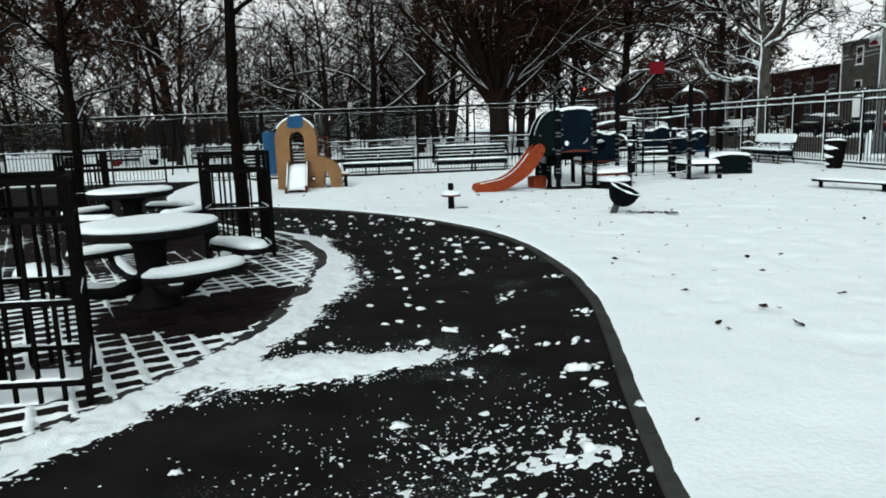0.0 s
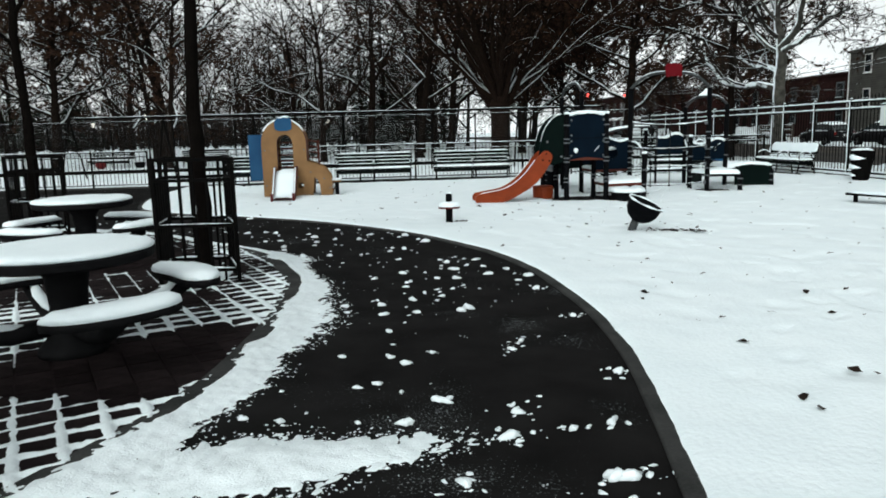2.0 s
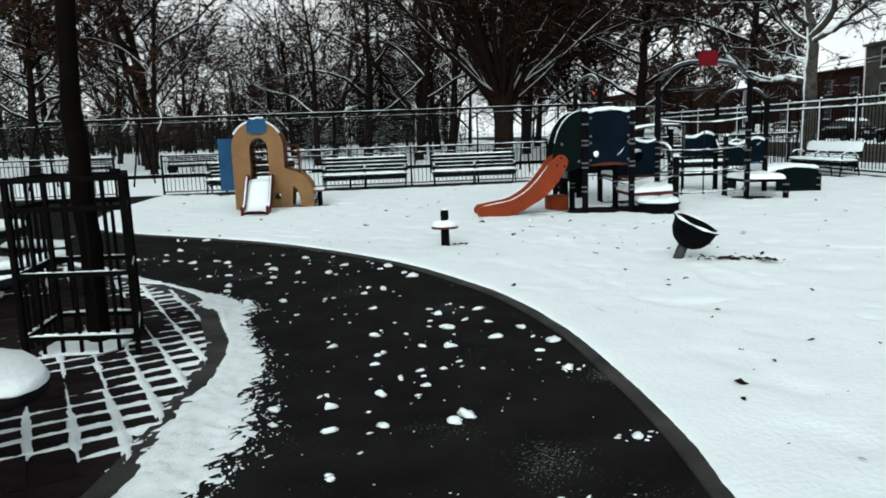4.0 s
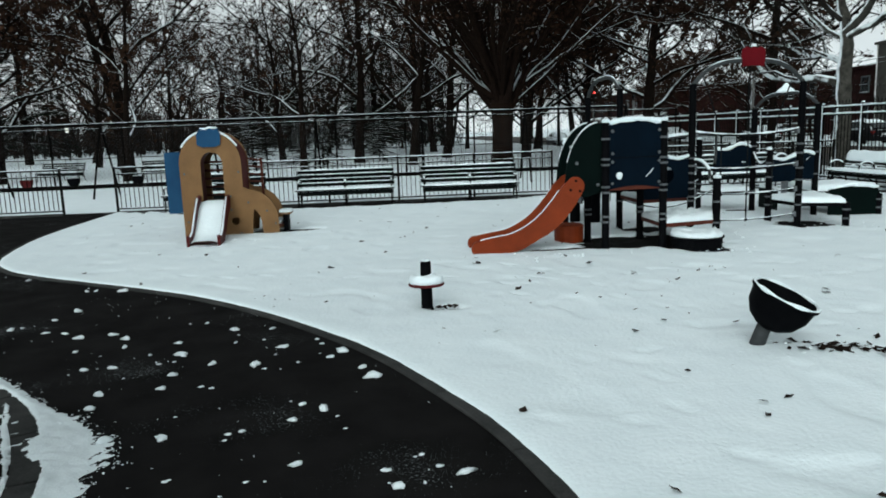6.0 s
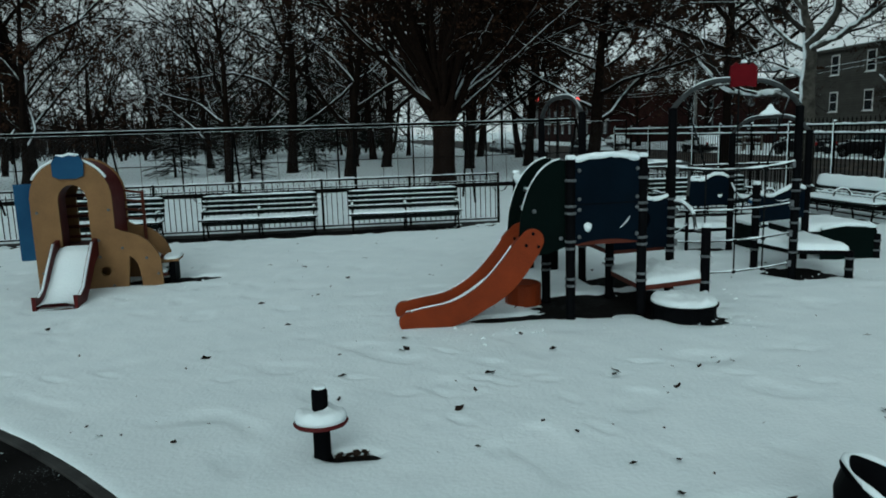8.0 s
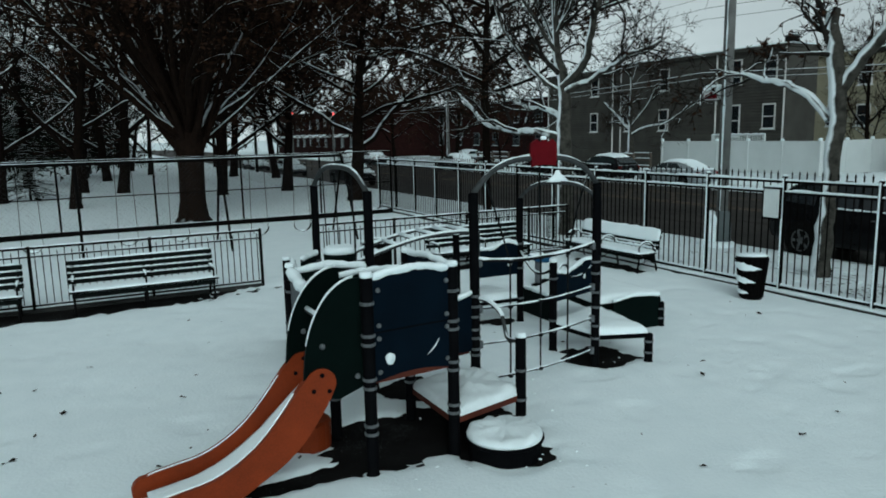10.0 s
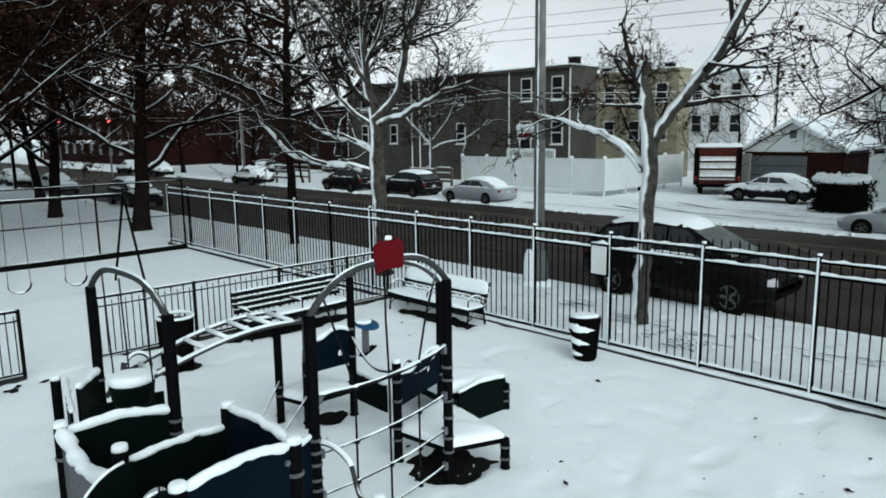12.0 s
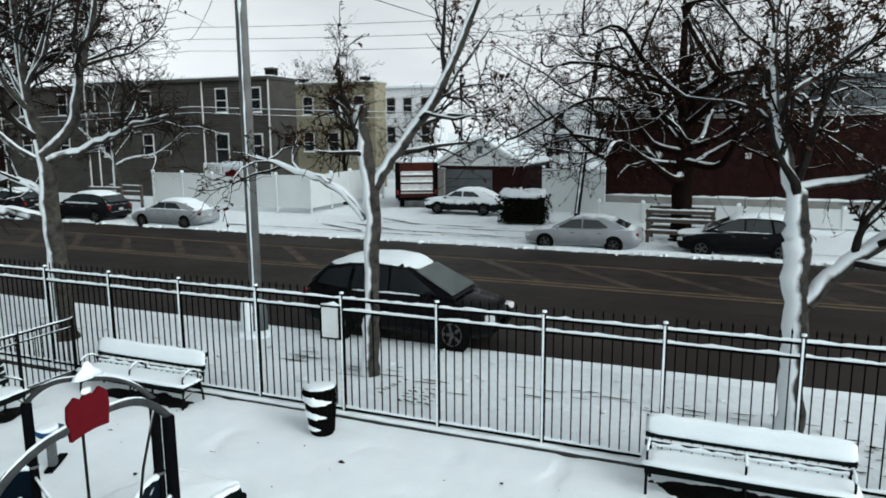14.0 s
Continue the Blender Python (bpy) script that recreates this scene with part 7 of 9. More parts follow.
for x, y, a in ((-3.3, -5.85, 80), (-6.35, 2.75, 200), (-9.2, 4.6, 300)):
    copy_thing(young, pose(x, y, 0, 0, 0, a))


def conifer(seed, h, spreadr, label, levels=26, snow=True):
    rng = random.Random(seed)
    t = thing("conifer", label, "tree", group="conifers of the park")
    link_mesh("trunk", bars_mesh("trunk", [[(Vector((0, 0, -0.1)), h * 0.022), (Vector((0, 0, h * 0.5)), h * 0.013), (Vector((0, 0, h)), 0.01)]], 8), BARK, t)
    verts, faces, bars = [], [], []
    for k in range(levels):
        f = k / levels
        z = h * (0.12 + 0.86 * f)
        L = spreadr * (1 - f) ** 0.8 * rng.uniform(0.75, 1.15) + 0.1
        for j in range(7):
            a = rng.uniform(0, 6.28)
            d = Vector((math.cos(a), math.sin(a), rng.uniform(-0.25, 0.12)))
            br = bent(rng, Vector((0, 0, z)), d, L, 0.02, 0.006, 4, 0.06, -0.03)
            bars.append(br)
            for i in range(16):
                p, r, tt = spot(br, rng.uniform(0.15, 1.0))
                w = L * rng.uniform(0.12, 0.26) + 0.05
                side = Vector((-d.y, d.x, 0)).normalized() * rng.choice((-1, 1))
                e = p + (tt * 0.6 + side * 0.8 + Vector((0, 0, rng.uniform(-0.3, 0.1)))) * w
                q = tt.cross(side) * w * 0.05 + tt * w * 0.16
                base = len(verts)
                verts.extend([tuple(p - q), tuple(p + q), tuple(e)])
                faces.append((base, base + 1, base + 2))
    link_mesh("crown_wood", bars_mesh("crown_wood", bars, 3), BARK, t)["kind"] = "stuff"
    me = bpy.data.meshes.new("needles")
    me.from_pydata(verts, [], faces)
    link_mesh("needle_crown", me, NEEDLE, t)["kind"] = "stuff"
    return t


pine = conifer(3, 15, 3.6, "tall dark pine standing among bare trees", 30)
pine.matrix_basis = pose(-1.8, 56, 0)
for x, y, s, a in ((1.8, 66, 1.1, 40), (-4.6, 74, 1.2, 200), (-17, 88, 1.1, 90), (-9.6, 66, 1.0, 20), (-44, 75, 1.0, 10), (-33, 62, 1.2, 130)):
    ob = copy_thing(pine, pose(x, y, 0, 0, 0, a))
    ob.scale = (s, s, s)
fir = conifer(9, 3.4, 1.35, "small dark fir growing from the snow", 18)
fir.matrix_basis = pose(-4.4, 38.5, 0)
for x, y, s, a in ((-9.2, 42, 1.25, 40), (-1.2, 44.0, 1.0, 200), (-6.4, 43.5, 0.9, 100)):
    ob = copy_thing(fir, pose(x, y, 0, 0, 0, a))
    ob.scale = (s, s, s)


# the woods beyond
def far_woods():
    rng = random.Random(90)
    bars, brush = [], []
    for k in range(620):
        y = rng.uniform(72, 165)
        x = rng.uniform(-150, 8)
        h = rng.uniform(9, 15) if x > -0.22 * y - 4 else rng.uniform(5, 9)
        base = Vector((x, y, 0))
        bars.append([(base, rng.uniform(0.12, 0.26)), (base + Vector((rng.gauss(0, 0.3), 0, h * 0.5)), 0.11), (base + Vector((rng.gauss(0, 0.6), 0, h)), 0.03)])
        for j in range(13):
            f = rng.uniform(0.12, 0.95)
            p = base + Vector((0, 0, h * f))
            a = rng.uniform(0, 6.28)
            L = h * rng.uniform(0.12, 0.33)
            d = Vector((math.cos(a), math.sin(a), rng.uniform(0.1, 1.3))).normalized()
            m = p + d * L * 0.5 + Vector((0, 0, rng.uniform(-0.1, 0.4)))
            e = p + d * L + Vector((0, 0, rng.uniform(0, 1.0)))
            bars.append([(p, 0.06), (m, 0.045), (e, 0.02)])
            for q in range(3):
                dd = (d + Vector((rng.gauss(0, 0.6), rng.gauss(0, 0.6), rng.gauss(0.2, 0.5)))).normalized()
                s0 = m.lerp(e, rng.random())
                bars.append([(s0, 0.03), (s0 + dd * L * 0.45, 0.015)])
    # brushwood between the trunks
    for k in range(5200):
        base = Vector((rng.uniform(-150, 9), rng.uniform(84, 165), 0))
        h = rng.uniform(1.5, 6.5)
        tip = base + Vector((rng.gauss(0, 0.9), rng.gauss(0, 0.5), h))
        brush.append([(base, 0.05), (base.lerp(tip, 0.5) + Vector((rng.gauss(0, 0.3), 0, 0.2)), 0.035), (tip, 0.015)])
        for q in range(2):
            s0 = base.lerp(tip, rng.uniform(0.3, 0.9))
            brush.append([(s0, 0.03), (s0 + Vector((rng.gauss(0, 1), rng.gauss(0, 0.5), rng.uniform(0.3, 1.6))), 0.012)])
    bars += brush
    twigs = [b for b in bars if len(b) == 2]
    litter_me = leaf_mesh(rng, twigs, 40000, 0.10, 0.26, "far_foliage")
    me = bars_mesh("far_woods", bars, 3)
    tagged(link_mesh("far_foliage", litter_me, DEADLEAF), "dull brown leaves hanging in the far woods", "leaves", "", "stuff")
    tagged(link_mesh("far_woods", me, FARWOOD), "dense dark bare woods at the far end of the park", "woods", "", "stuff")


far_woods()

# ---------------------------------------------------------------- street
ROAD0, ROAD1 = 16.35, 31.1
bm = B()
box(bm, ((ROAD0 + ROAD1) / 2, 40, -0.16), (ROAD1 - ROAD0, 400, 0.1))
solo("road", bm, ROAD, "wide wet brown-grey asphalt street", "road", kind="structure")
bm = B()
box(bm, (131, 66, -0.158), (200, 9, 0.1))
solo("side_street", bm, ROAD, "wet side street meeting the avenue", "road", kind="structure")
for x in (24.32, 24.72, 27.98):
    bm = B()
    box(bm, (x, 40, -0.107), (0.13, 300, 0.004))
    solo("road_line", bm, ROADMARK, "worn yellow line on wet asphalt", "road marking", kind="structure")
for k in range(22):
    bm = B()
    box(bm, (26.4, -14.2 + 3.05 * k, -0.107), (0.34, 4.4, 0.004), rz=-45)
    solo("hatch_line", bm, HATCH, "faded diagonal hatching between yellow lines", "road marking", kind="structure")
rng = random.Random(6)
bm = B()
for x, w in ((19.6, 0.25), (21.3, 0.28), (26.6, 0.26), (28.3, 0.26), (22.6, 0.1), (25.4, 0.12)):
    prev = None
    for k in range(90):
        y = -30 + k * 2.0
        xx = x + 0.12 * noise.noise((y * 0.08, x, 0))
        ww = w * (0.7 + 0.5 * noise.noise((y * 0.3, x, 5)))
        ring = [bm.verts.new((xx - ww, y, -0.1065)), bm.verts.new((xx + ww, y, -0.1065))]
        if prev:
            bm.faces.new((prev[0], prev[1], ring[1], ring[0]))
        prev = ring
solo("slush_track", bm, TRACK, "pale slush tracks along the wet road", "snow", kind="stuff")


def strip(name, x0, x1, y0, y1, z, mat, label, category, rough=0.05, step=0.35, lipx=None):
    """A pavement deep in snow with uneven edges."""
    ys_ = graded([(y0, step if y0 > -30 else 2), (y1, 1)])
    n = 9
    verts, faces = [], []
    for y in ys_:
        e0 = 0.16 * noise.noise((y * 0.6, x0, 1)) + 0.08 * noise.noise((y * 2.1, x0, 1))
        e1 = 0.16 * noise.noise((y * 0.6, x1, 1)) + 0.08 * noise.noise((y * 2.1, x1, 1))
        for k in range(n):
            t2 = (0, 0.015, 0.05, 0.25, 0.5, 0.75, 0.95, 0.985, 1)[k]
            x = x0 + e0 + (x1 + e1 - x0 - e0) * t2
            zz = z + rough * 0.5 * noise.noise((x * 0.9, y * 0.9, 2)) + (0, 0, 0.01, 0, 0, 0, 0, -0.012, 0)[k]
            if k in (0, n - 1):
                zz = -0.16
            verts.append((x, y, zz))
    for j in range(len(ys_) - 1):
        for k in range(n - 1):
            a = j * n + k
            faces.append((a, a + 1, a + n + 1, a + n))
    me = bpy.data.meshes.new(name)
    me.from_pydata(verts, [], faces)
    smooth(me)
    tagged(link_mesh(name, me, mat), label, category, kind="structure")


strip("near_pavement", 12.55, 16.4, -25, 120, 0.02, SNOW_ROUGH, "snowy pavement between fence and street", "pavement")
strip("far_pavement", 31.0, 38.0, -30, 61, 0.03, SNOW_ROUGH, "snowy pavement across the street", "pavement", rough=0.1)
strip("far_pavement", 31.0, 38.0, 71, 160, 0.03, SNOW_ROUGH, "snowy pavement beyond the side street", "pavement", rough=0.1)
bm = B()
for x, y, rz, n in ((33.2, 21.2, 64, 3.6), (34.3, 20.4, 66, 4.2), (35.5, 16.5, 88, 7.0), (33.0, 15.5, 86, 8.0), (36.2, 19.2, 60, 3.5), (32.2, 24.0, 90, 7.0), (32.0, 18.2, 91, 5.0), (32.4, 13.6, 89, 3.6), (32.2, 35.0, 90, 8.0), (34.6, 14.0, 92, 5.0), (32.3, 0.0, 90, 6.0)):
    m = pose(x, y, 0.075, 0, 0, rz)
    prev = None
    for k in range(20):
        u = -n / 2 + n * k / 19
        w = 0.10 * (0.6 + noise.noise((u * 2, x, 0)))
        ring = [bm.verts.new(m @ Vector((u, -w, 0))), bm.verts.new(m @ Vector((u, w, 0)))]
        if prev:
            bm.faces.new((prev[0], prev[1], ring[1], ring[0]))
        prev = ring
solo("tyre_ruts", bm, TRACK, "dark tyre ruts across the snowy pavement", "snow", kind="stuff")
rng = random.Random(23)
ploughed = []
for k in range(620):
    y = rng.uniform(-14, 58)
    if k % 3:
        x, r = 31.05 + rng.gauss(0, 0.16), rng.uniform(0.05, 0.2)
    else:
        x, r = 16.45 + rng.gauss(0, 0.14), rng.uniform(0.03, 0.11)
    ploughed.append((x, y, r, r * rng.uniform(0.45, 0.8)))
lumps("ploughed_snow", ploughed, "broken lumps of ploughed snow along the kerbs", 8, -0.1)
strewn = []
for k in range(520):
    x, y = (rng.uniform(12.9, 16.2), rng.uniform(-6, 24)) if k % 2 else (rng.uniform(31.4, 37.6), rng.uniform(-6, 40))
    r = rng.uniform(0.03, 0.12)
    strewn.append((x, y, r, r * rng.uniform(0.25, 0.5)))
lumps("strewn_snow", strewn, "loose lumps of trodden snow on the pavements", 8, 0.03)
bm = B()
rng = random.Random(12)
steps = [(14.25 - 0.13 * k, 8.72 + 0.02 * k, 75) for k in range(8)] + [(13.95 - 0.17 * k, 8.36 - 0.14 * j, 70) for k in range(5) for j in range(5)]
steps += [(rng.uniform(13.1, 15.2), rng.uniform(-1.6, 1.2), rng.uniform(60, 110)) for k in range(46)] + [(rng.uniform(13.4, 15.6), rng.uniform(-6, 22), rng.uniform(0, 180)) for k in range(30)]
for x, y, a in steps:
    lathe(bm, [(0.0, 0.0), (rng.uniform(0.03, 0.065), 0.0), (0.0, 0.008)], 7, pose(x + rng.gauss(0, 0.02), y + rng.gauss(0, 0.02), 0.05, 0, 0, a + rng.gauss(0, 12)), sx=1.4, sy=0.42)
# worn lines along the way people walk
for k in range(70):
    x, y = 14.55 + rng.gauss(0, 0.32), rng.uniform(-7, 20)
    lathe(bm, [(0.0, 0.0), (rng.uniform(0.06, 0.22), 0.0), (0.0, 0.006)], 9, pose(x, y, 0.05, 0, 0, 90 + rng.gauss(0, 5)), sx=1.6, sy=0.13)
solo("footprint", bm, TRACK, "dark footprints and twigs in pavement snow", "snow", kind="stuff")


# ---------------------------------------------------------------- vehicles
def car(kind, paint, label, snow=1.0, glass=None, group="parked cars", screen=None):
    """A car along x that drives towards +x: sections along its length, glass, wheels, lamps and snow."""
    glass = glass or GLASS_PALE
    suv = kind == "suv"
    c = thing("car", label, "car", group=group)
    L, W = (4.75, 1.86) if suv else (4.75, 1.80)
    hw = W / 2
    belt = 1.06 if suv else 0.93
    low = 0.30 if suv else 0.22
    hood = 0.97 if suv else 0.86
    tail = 1.06 if suv else 0.98
    # lower body: x, width factor, top height, bottom height
    rows = [(-L / 2, 0.80, belt - 0.28, low + 0.22), (-L / 2 + 0.06, 0.90, tail - 0.06, low + 0.08), (-L / 2 + 0.35, 0.97, tail, low), (-0.9, 1.0, belt, low), (0.3, 1.0, belt - 0.01, low), (1.05, 0.99, belt - 0.03, low),
            (1.5, 0.97, hood, low), (L / 2 - 0.35, 0.93, hood - 0.10, low), (L / 2 - 0.08, 0.86, hood - 0.25, low + 0.06), (L / 2, 0.74, hood - 0.40, low + 0.16)]
    bm = B()
    prev = None
    for x, wf, zt, zb in rows:
        w = hw * wf
        ring = [bm.verts.new((x, yy, zz)) for yy, zz in ((-w * 0.9, zb), (-w, zb + 0.15), (-w, (zb + zt) / 2), (-w * 0.97, zt - 0.06), (-w * 0.86, zt), (0, zt + 0.02), (w * 0.86, zt), (w * 0.97, zt - 0.06), (w, (zb + zt) / 2), (w, zb + 0.15), (w * 0.9, zb))]
        if prev:
            for j in range(len(ring)):
                bm.faces.new((prev[j], prev[(j + 1) % len(ring)], ring[(j + 1) % len(ring)], ring[j]))
        else:
            bm.faces.new(ring[::-1])
        prev = ring
    bm.faces.new(prev)
    part("body", bm, paint, c, soft=True)
    # cabin
    roof = 1.66 if suv else 1.43
    if suv:
        cab = [(-L / 2 + 0.12, belt - 0.02, 0.88, 0.88), (-L / 2 + 0.62, roof - 0.14, 0.80, 0.70), (-1.15, roof - 0.03, 0.80, 0.73), (-0.4, roof, 0.80, 0.74), (0.15, roof - 0.04, 0.80, 0.73), (0.42, roof - 0.13, 0.80, 0.71), (1.48, belt - 0.03, 0.86, 0.86)]
    else:
        cab = [(-L / 2 + 0.40, tail - 0.01, 0.84, 0.84), (-1.25, roof - 0.10, 0.78, 0.70), (-0.7, roof, 0.78, 0.70), (0.0, roof - 0.01, 0.78, 0.70), (0.38, roof - 0.10, 0.78, 0.70), (1.25, belt - 0.04, 0.84, 0.84)]
    bm = B()
    prev = None
    for x, z, wb, wt in cab:
        edge = z < belt + 0.05
        ring = [bm.verts.new((x, yy, zz)) for yy, zz in ((-hw * (0.93 if not edge else wb), belt - 0.05), (-hw * wt, max(z - 0.05, belt - 0.04)), (-hw * wt * 0.85, max(z, belt - 0.03)), (hw * wt * 0.85, max(z, belt - 0.03)), (hw * wt, max(z - 0.05, belt - 0.04)), (hw * (0.93 if not edge else wb), belt - 0.05))]
        if prev:
            for j in range(5):
                bm.faces.new((prev[j], prev[j + 1], ring[j + 1], ring[j]))
        prev = ring
    part("cabin", bm, paint, c, soft=False)

    # side glass, slightly proud of the cabin
    def side_y(z):
        f = (z - belt) / (roof - belt)
        return hw * (0.93 - 0.18 * f) + 0.012

    def pane(name, quad):
        for s in (-1, 1):
            bm = B()
            outer = [bm.verts.new((x, s * side_y(z), z)) for x, z in quad]
            bm.faces.new(outer if s < 0 else outer[::-1])
            inner = [bm.verts.new((x, s * (side_y(z) - 0.02), z)) for x, z in quad]
            for i in range(len(quad)):
                j = (i + 1) % len(quad)
                bm.faces.new((outer[i], outer[j], inner[j], inner[i]))
            part(name, bm, glass, c)

    zb, zt_ = belt + 0.03, roof - 0.13
    if suv:
        pane("front_door_glass", [(1.10, zb), (0.32, zt_), (-0.05, zt_ + 0.02), (-0.05, zb)])
        pane("rear_door_glass", [(-0.12, zb), (-0.12, zt_ + 0.02), (-0.95, zt_ + 0.02), (-1.05, zb)])
        pane("quarter_glass", [(-1.14, zb), (-1.05, zt_ - 0.01), (-1.68, zt_ - 0.10), (-1.95, zb + 0.06)])
    else:
        pane("front_door_glass", [(0.95, zb), (0.36, zt_), (-0.05, zt_ + 0.02), (-0.05, zb)])
        pane("rear_door_glass", [(-0.12, zb), (-0.12, zt_ + 0.02), (-0.75, zt_), (-1.15, zb + 0.06)])

    def cross_pane(name, xa, za, xb, zb2, wa, wb):
        bm = B()
        vs = [bm.verts.new(p) for p in ((xa, -wa, za), (xa, wa, za), (xb, wb, zb2), (xb, -wb, zb2))]
        bm.faces.new(vs)
        off = Vector((0.02 if xa > 0 else -0.02, 0, 0.012))
        ws = [bm.verts.new(v.co + off) for v in vs]
        bm.faces.new(ws[::-1])
        for i in range(4):
            j = (i + 1) % 4
            bm.faces.new((vs[i], vs[j], ws[j], ws[i]))
        part(name, bm, screen or glass, c)

    a, b = cab[-1], cab[-2]
    cross_pane("windscreen", a[0] - 0.08, a[1] + 0.05, b[0] + 0.05, b[1] - 0.03, hw * 0.80, hw * 0.66)
    a, b = cab[0], cab[1]
    cross_pane("rear_window", a[0] + 0.05 + (0.0 if suv else 0.05), a[1] + (0.12 if suv else 0.05), b[0] - 0.05, b[1] - 0.05, hw * 0.76, hw * 0.64)
    # wheels
    wr = 0.36 if suv else 0.32
    tyre = shared("tyre", lathe(B(), [(wr * 0.62, -0.11), (wr * 0.92, -0.115), (wr, -0.08), (wr, 0.08), (wr * 0.92, 0.115), (wr * 0.62, 0.11)], 22, pose(0, 0, 0, 90, 0, 0)))
    bm = B()
    lathe(bm, [(0.0, -0.10), (wr * 0.16, -0.10), (wr * 0.16, -0.075), (wr * 0.5, -0.06), (wr * 0.6, -0.105), (wr * 0.64, -0.105), (wr * 0.64, 0.0), (0, 0.0)], 20, pose(0, 0, 0, 90, 0, 0))
    for k in range(5):
        mm = pose(0, 0, 0, 90, 0, 0) @ pose(0, 0, -0.09, 0, 0, 72 * k)
        bmesh.ops.create_cube(bm, size=1, matrix=mm @ Matrix.Translation((wr * 0.34, 0, 0)) @ Matrix.Diagonal((wr * 0.5, wr * 0.16, 0.03, 1)))
    rim = shared("rim", bm)
    for x in (L / 2 - 0.92, -L / 2 + 0.98):
        for s in (-1, 1):
            ob = link_mesh("wheel", tyre, TYRE, c)
            ob.matrix_basis = pose(x, s * (hw - 0.10), wr) if s < 0 else pose(x, s * (hw - 0.10), wr, 0, 0, 180)
            ro = link_mesh("rim", rim, RIM, ob)
            ro.matrix_basis = pose(0, -0.015, 0, 0, 0, 180)
        for s in (-1, 1):
            part("wheel_arch", lathe(B(), [(0, 0), (wr * 1.18, 0), (wr * 1.18, 0.008), (0, 0.008)], 20, pose(x, s * (hw * 0.995), wr + 0.01, 90, 0, 0)), TYRE, c)
    # lamps, bumpers, mirrors, plate
    for s in (-1, 1):
        bm = B()
        box(bm, (L / 2 - 0.16, s * hw * 0.68, hood - 0.27), (0.22, 0.34, 0.13), rz=s * -22, bevel=0.03)
        part("headlight", bm, LAMPLENS, c)
        bm = B()
        box(bm, (-L / 2 + 0.09, s * hw * 0.76, tail - 0.20), (0.14, 0.24, 0.26 if suv else 0.15), rz=s * 12, bevel=0.03)
        part("tail_light", bm, TAIL, c)
        bm = B()
        box(bm, (0.92, s * (hw + 0.07), belt + 0.04), (0.12, 0.18, 0.13), bevel=0.035)
        part("wing_mirror", bm, paint, c)
        for x in (0.55, -0.55):
            part("door_handle", box(B(), (x - 0.25, s * (hw * 1.0 + 0.008), belt - 0.16), (0.16, 0.025, 0.03), bevel=0.008), RIM, c)
    part("grille", box(B(), (L / 2 - 0.035, 0, hood - 0.36), (0.06, hw * 0.9, 0.16), bevel=0.02), TYRE, c)
    part("bumper", box(B(), (-L / 2 + 0.03, 0, low + 0.26), (0.12, hw * 1.5, 0.18), bevel=0.04), paint, c)
    part("plate", box(B(), (-L / 2 - 0.012, 0, low + 0.46), (0.012, 0.30, 0.14)), PLATE, c)
    if snow > 0:
        x0, x1 = cab[1][0] - 0.10, cab[-2][0] + 0.10
        bm, prev = B(), None
        for k in range(17):
            x = x0 + (x1 - x0) * k / 16
            i = max(j for j in range(len(cab) - 1) if cab[j][0] <= x)
            f = (x - cab[i][0]) / (cab[i + 1][0] - cab[i][0])
            z, w = cab[i][1] + (cab[i + 1][1] - cab[i][1]) * f, hw * (cab[i][3] + (cab[i + 1][3] - cab[i][3]) * f) * 0.98
            tall = (0.05 + 0.06 * snow) * (1 - abs(2 * k / 16 - 1) ** 6)
            ring = []
            for j in range(11):
                u = -1 + 0.2 * j
                lump = 1 + 0.25 * noise.noise((x * 2.2, u * 2, L))
                ring.append(bm.verts.new((x, u * w * (1.0 if abs(u) < 0.95 else 1.02), z - 0.012 - 0.05 * ease(0.75, 1.0, abs(u)) + tall * lump * (1 - 0.85 * abs(u) ** 5))))
            if prev:
                for j in range(10):
                    bm.faces.new((prev[j], prev[j + 1], ring[j + 1], ring[j]))
            prev = ring
        part("roof_snow", bm, SNOW, c, soft=True)
        if snow >= 0.7:
            bm = snow_pad(B(), 0, 0, 0, L / 2 - 1.15, hw * 1.7, 0.06 * snow, m=pose(1.78, 0, hood - 0.05, 0, 6, 0), seed=5, n=12, power=5)
            part("hood_snow", bm, SNOW, c)
        if snow >= 0.6:
            for s in (-1, 1):
                part("belt_snow", snow_bar(B(), (-1.0, s * (hw * 0.945), belt + 0.0), (0.7, s * (hw * 0.945), belt + 0.0), 0.05, 0.035, seed=9), SNOW, c)
        if snow >= 0.9:
            a, b = cab[-1], cab[-2]
            ang = math.degrees(math.atan2(b[1] - a[1], a[0] - b[0]))
            part("screen_snow", snow_pad(B(), 0, 0, 0, 0.8, hw * 1.45, 0.05, m=pose((a[0] + b[0]) / 2, 0, (a[1] + b[1]) / 2 - 0.01, 0, ang, 0), seed=6, n=12, power=5), SNOW, c)
            if not suv:
                part("boot_snow", snow_pad(B(), -L / 2 + 0.36, 0, tail - 0.03, 0.5, hw * 1.6, 0.08, seed=8, n=12, power=5), SNOW, c)
                a, b = cab[0], cab[1]
                ang = math.degrees(math.atan2(b[1] - a[1], b[0] - a[0]))
                part("screen_snow", snow_pad(B(), 0, 0, 0, 0.75, hw * 1.4, 0.05, m=pose((a[0] + b[0]) / 2, 0, (a[1] + b[1]) / 2 - 0.01, 0, -ang, 0), seed=6, n=12, power=5), SNOW, c)
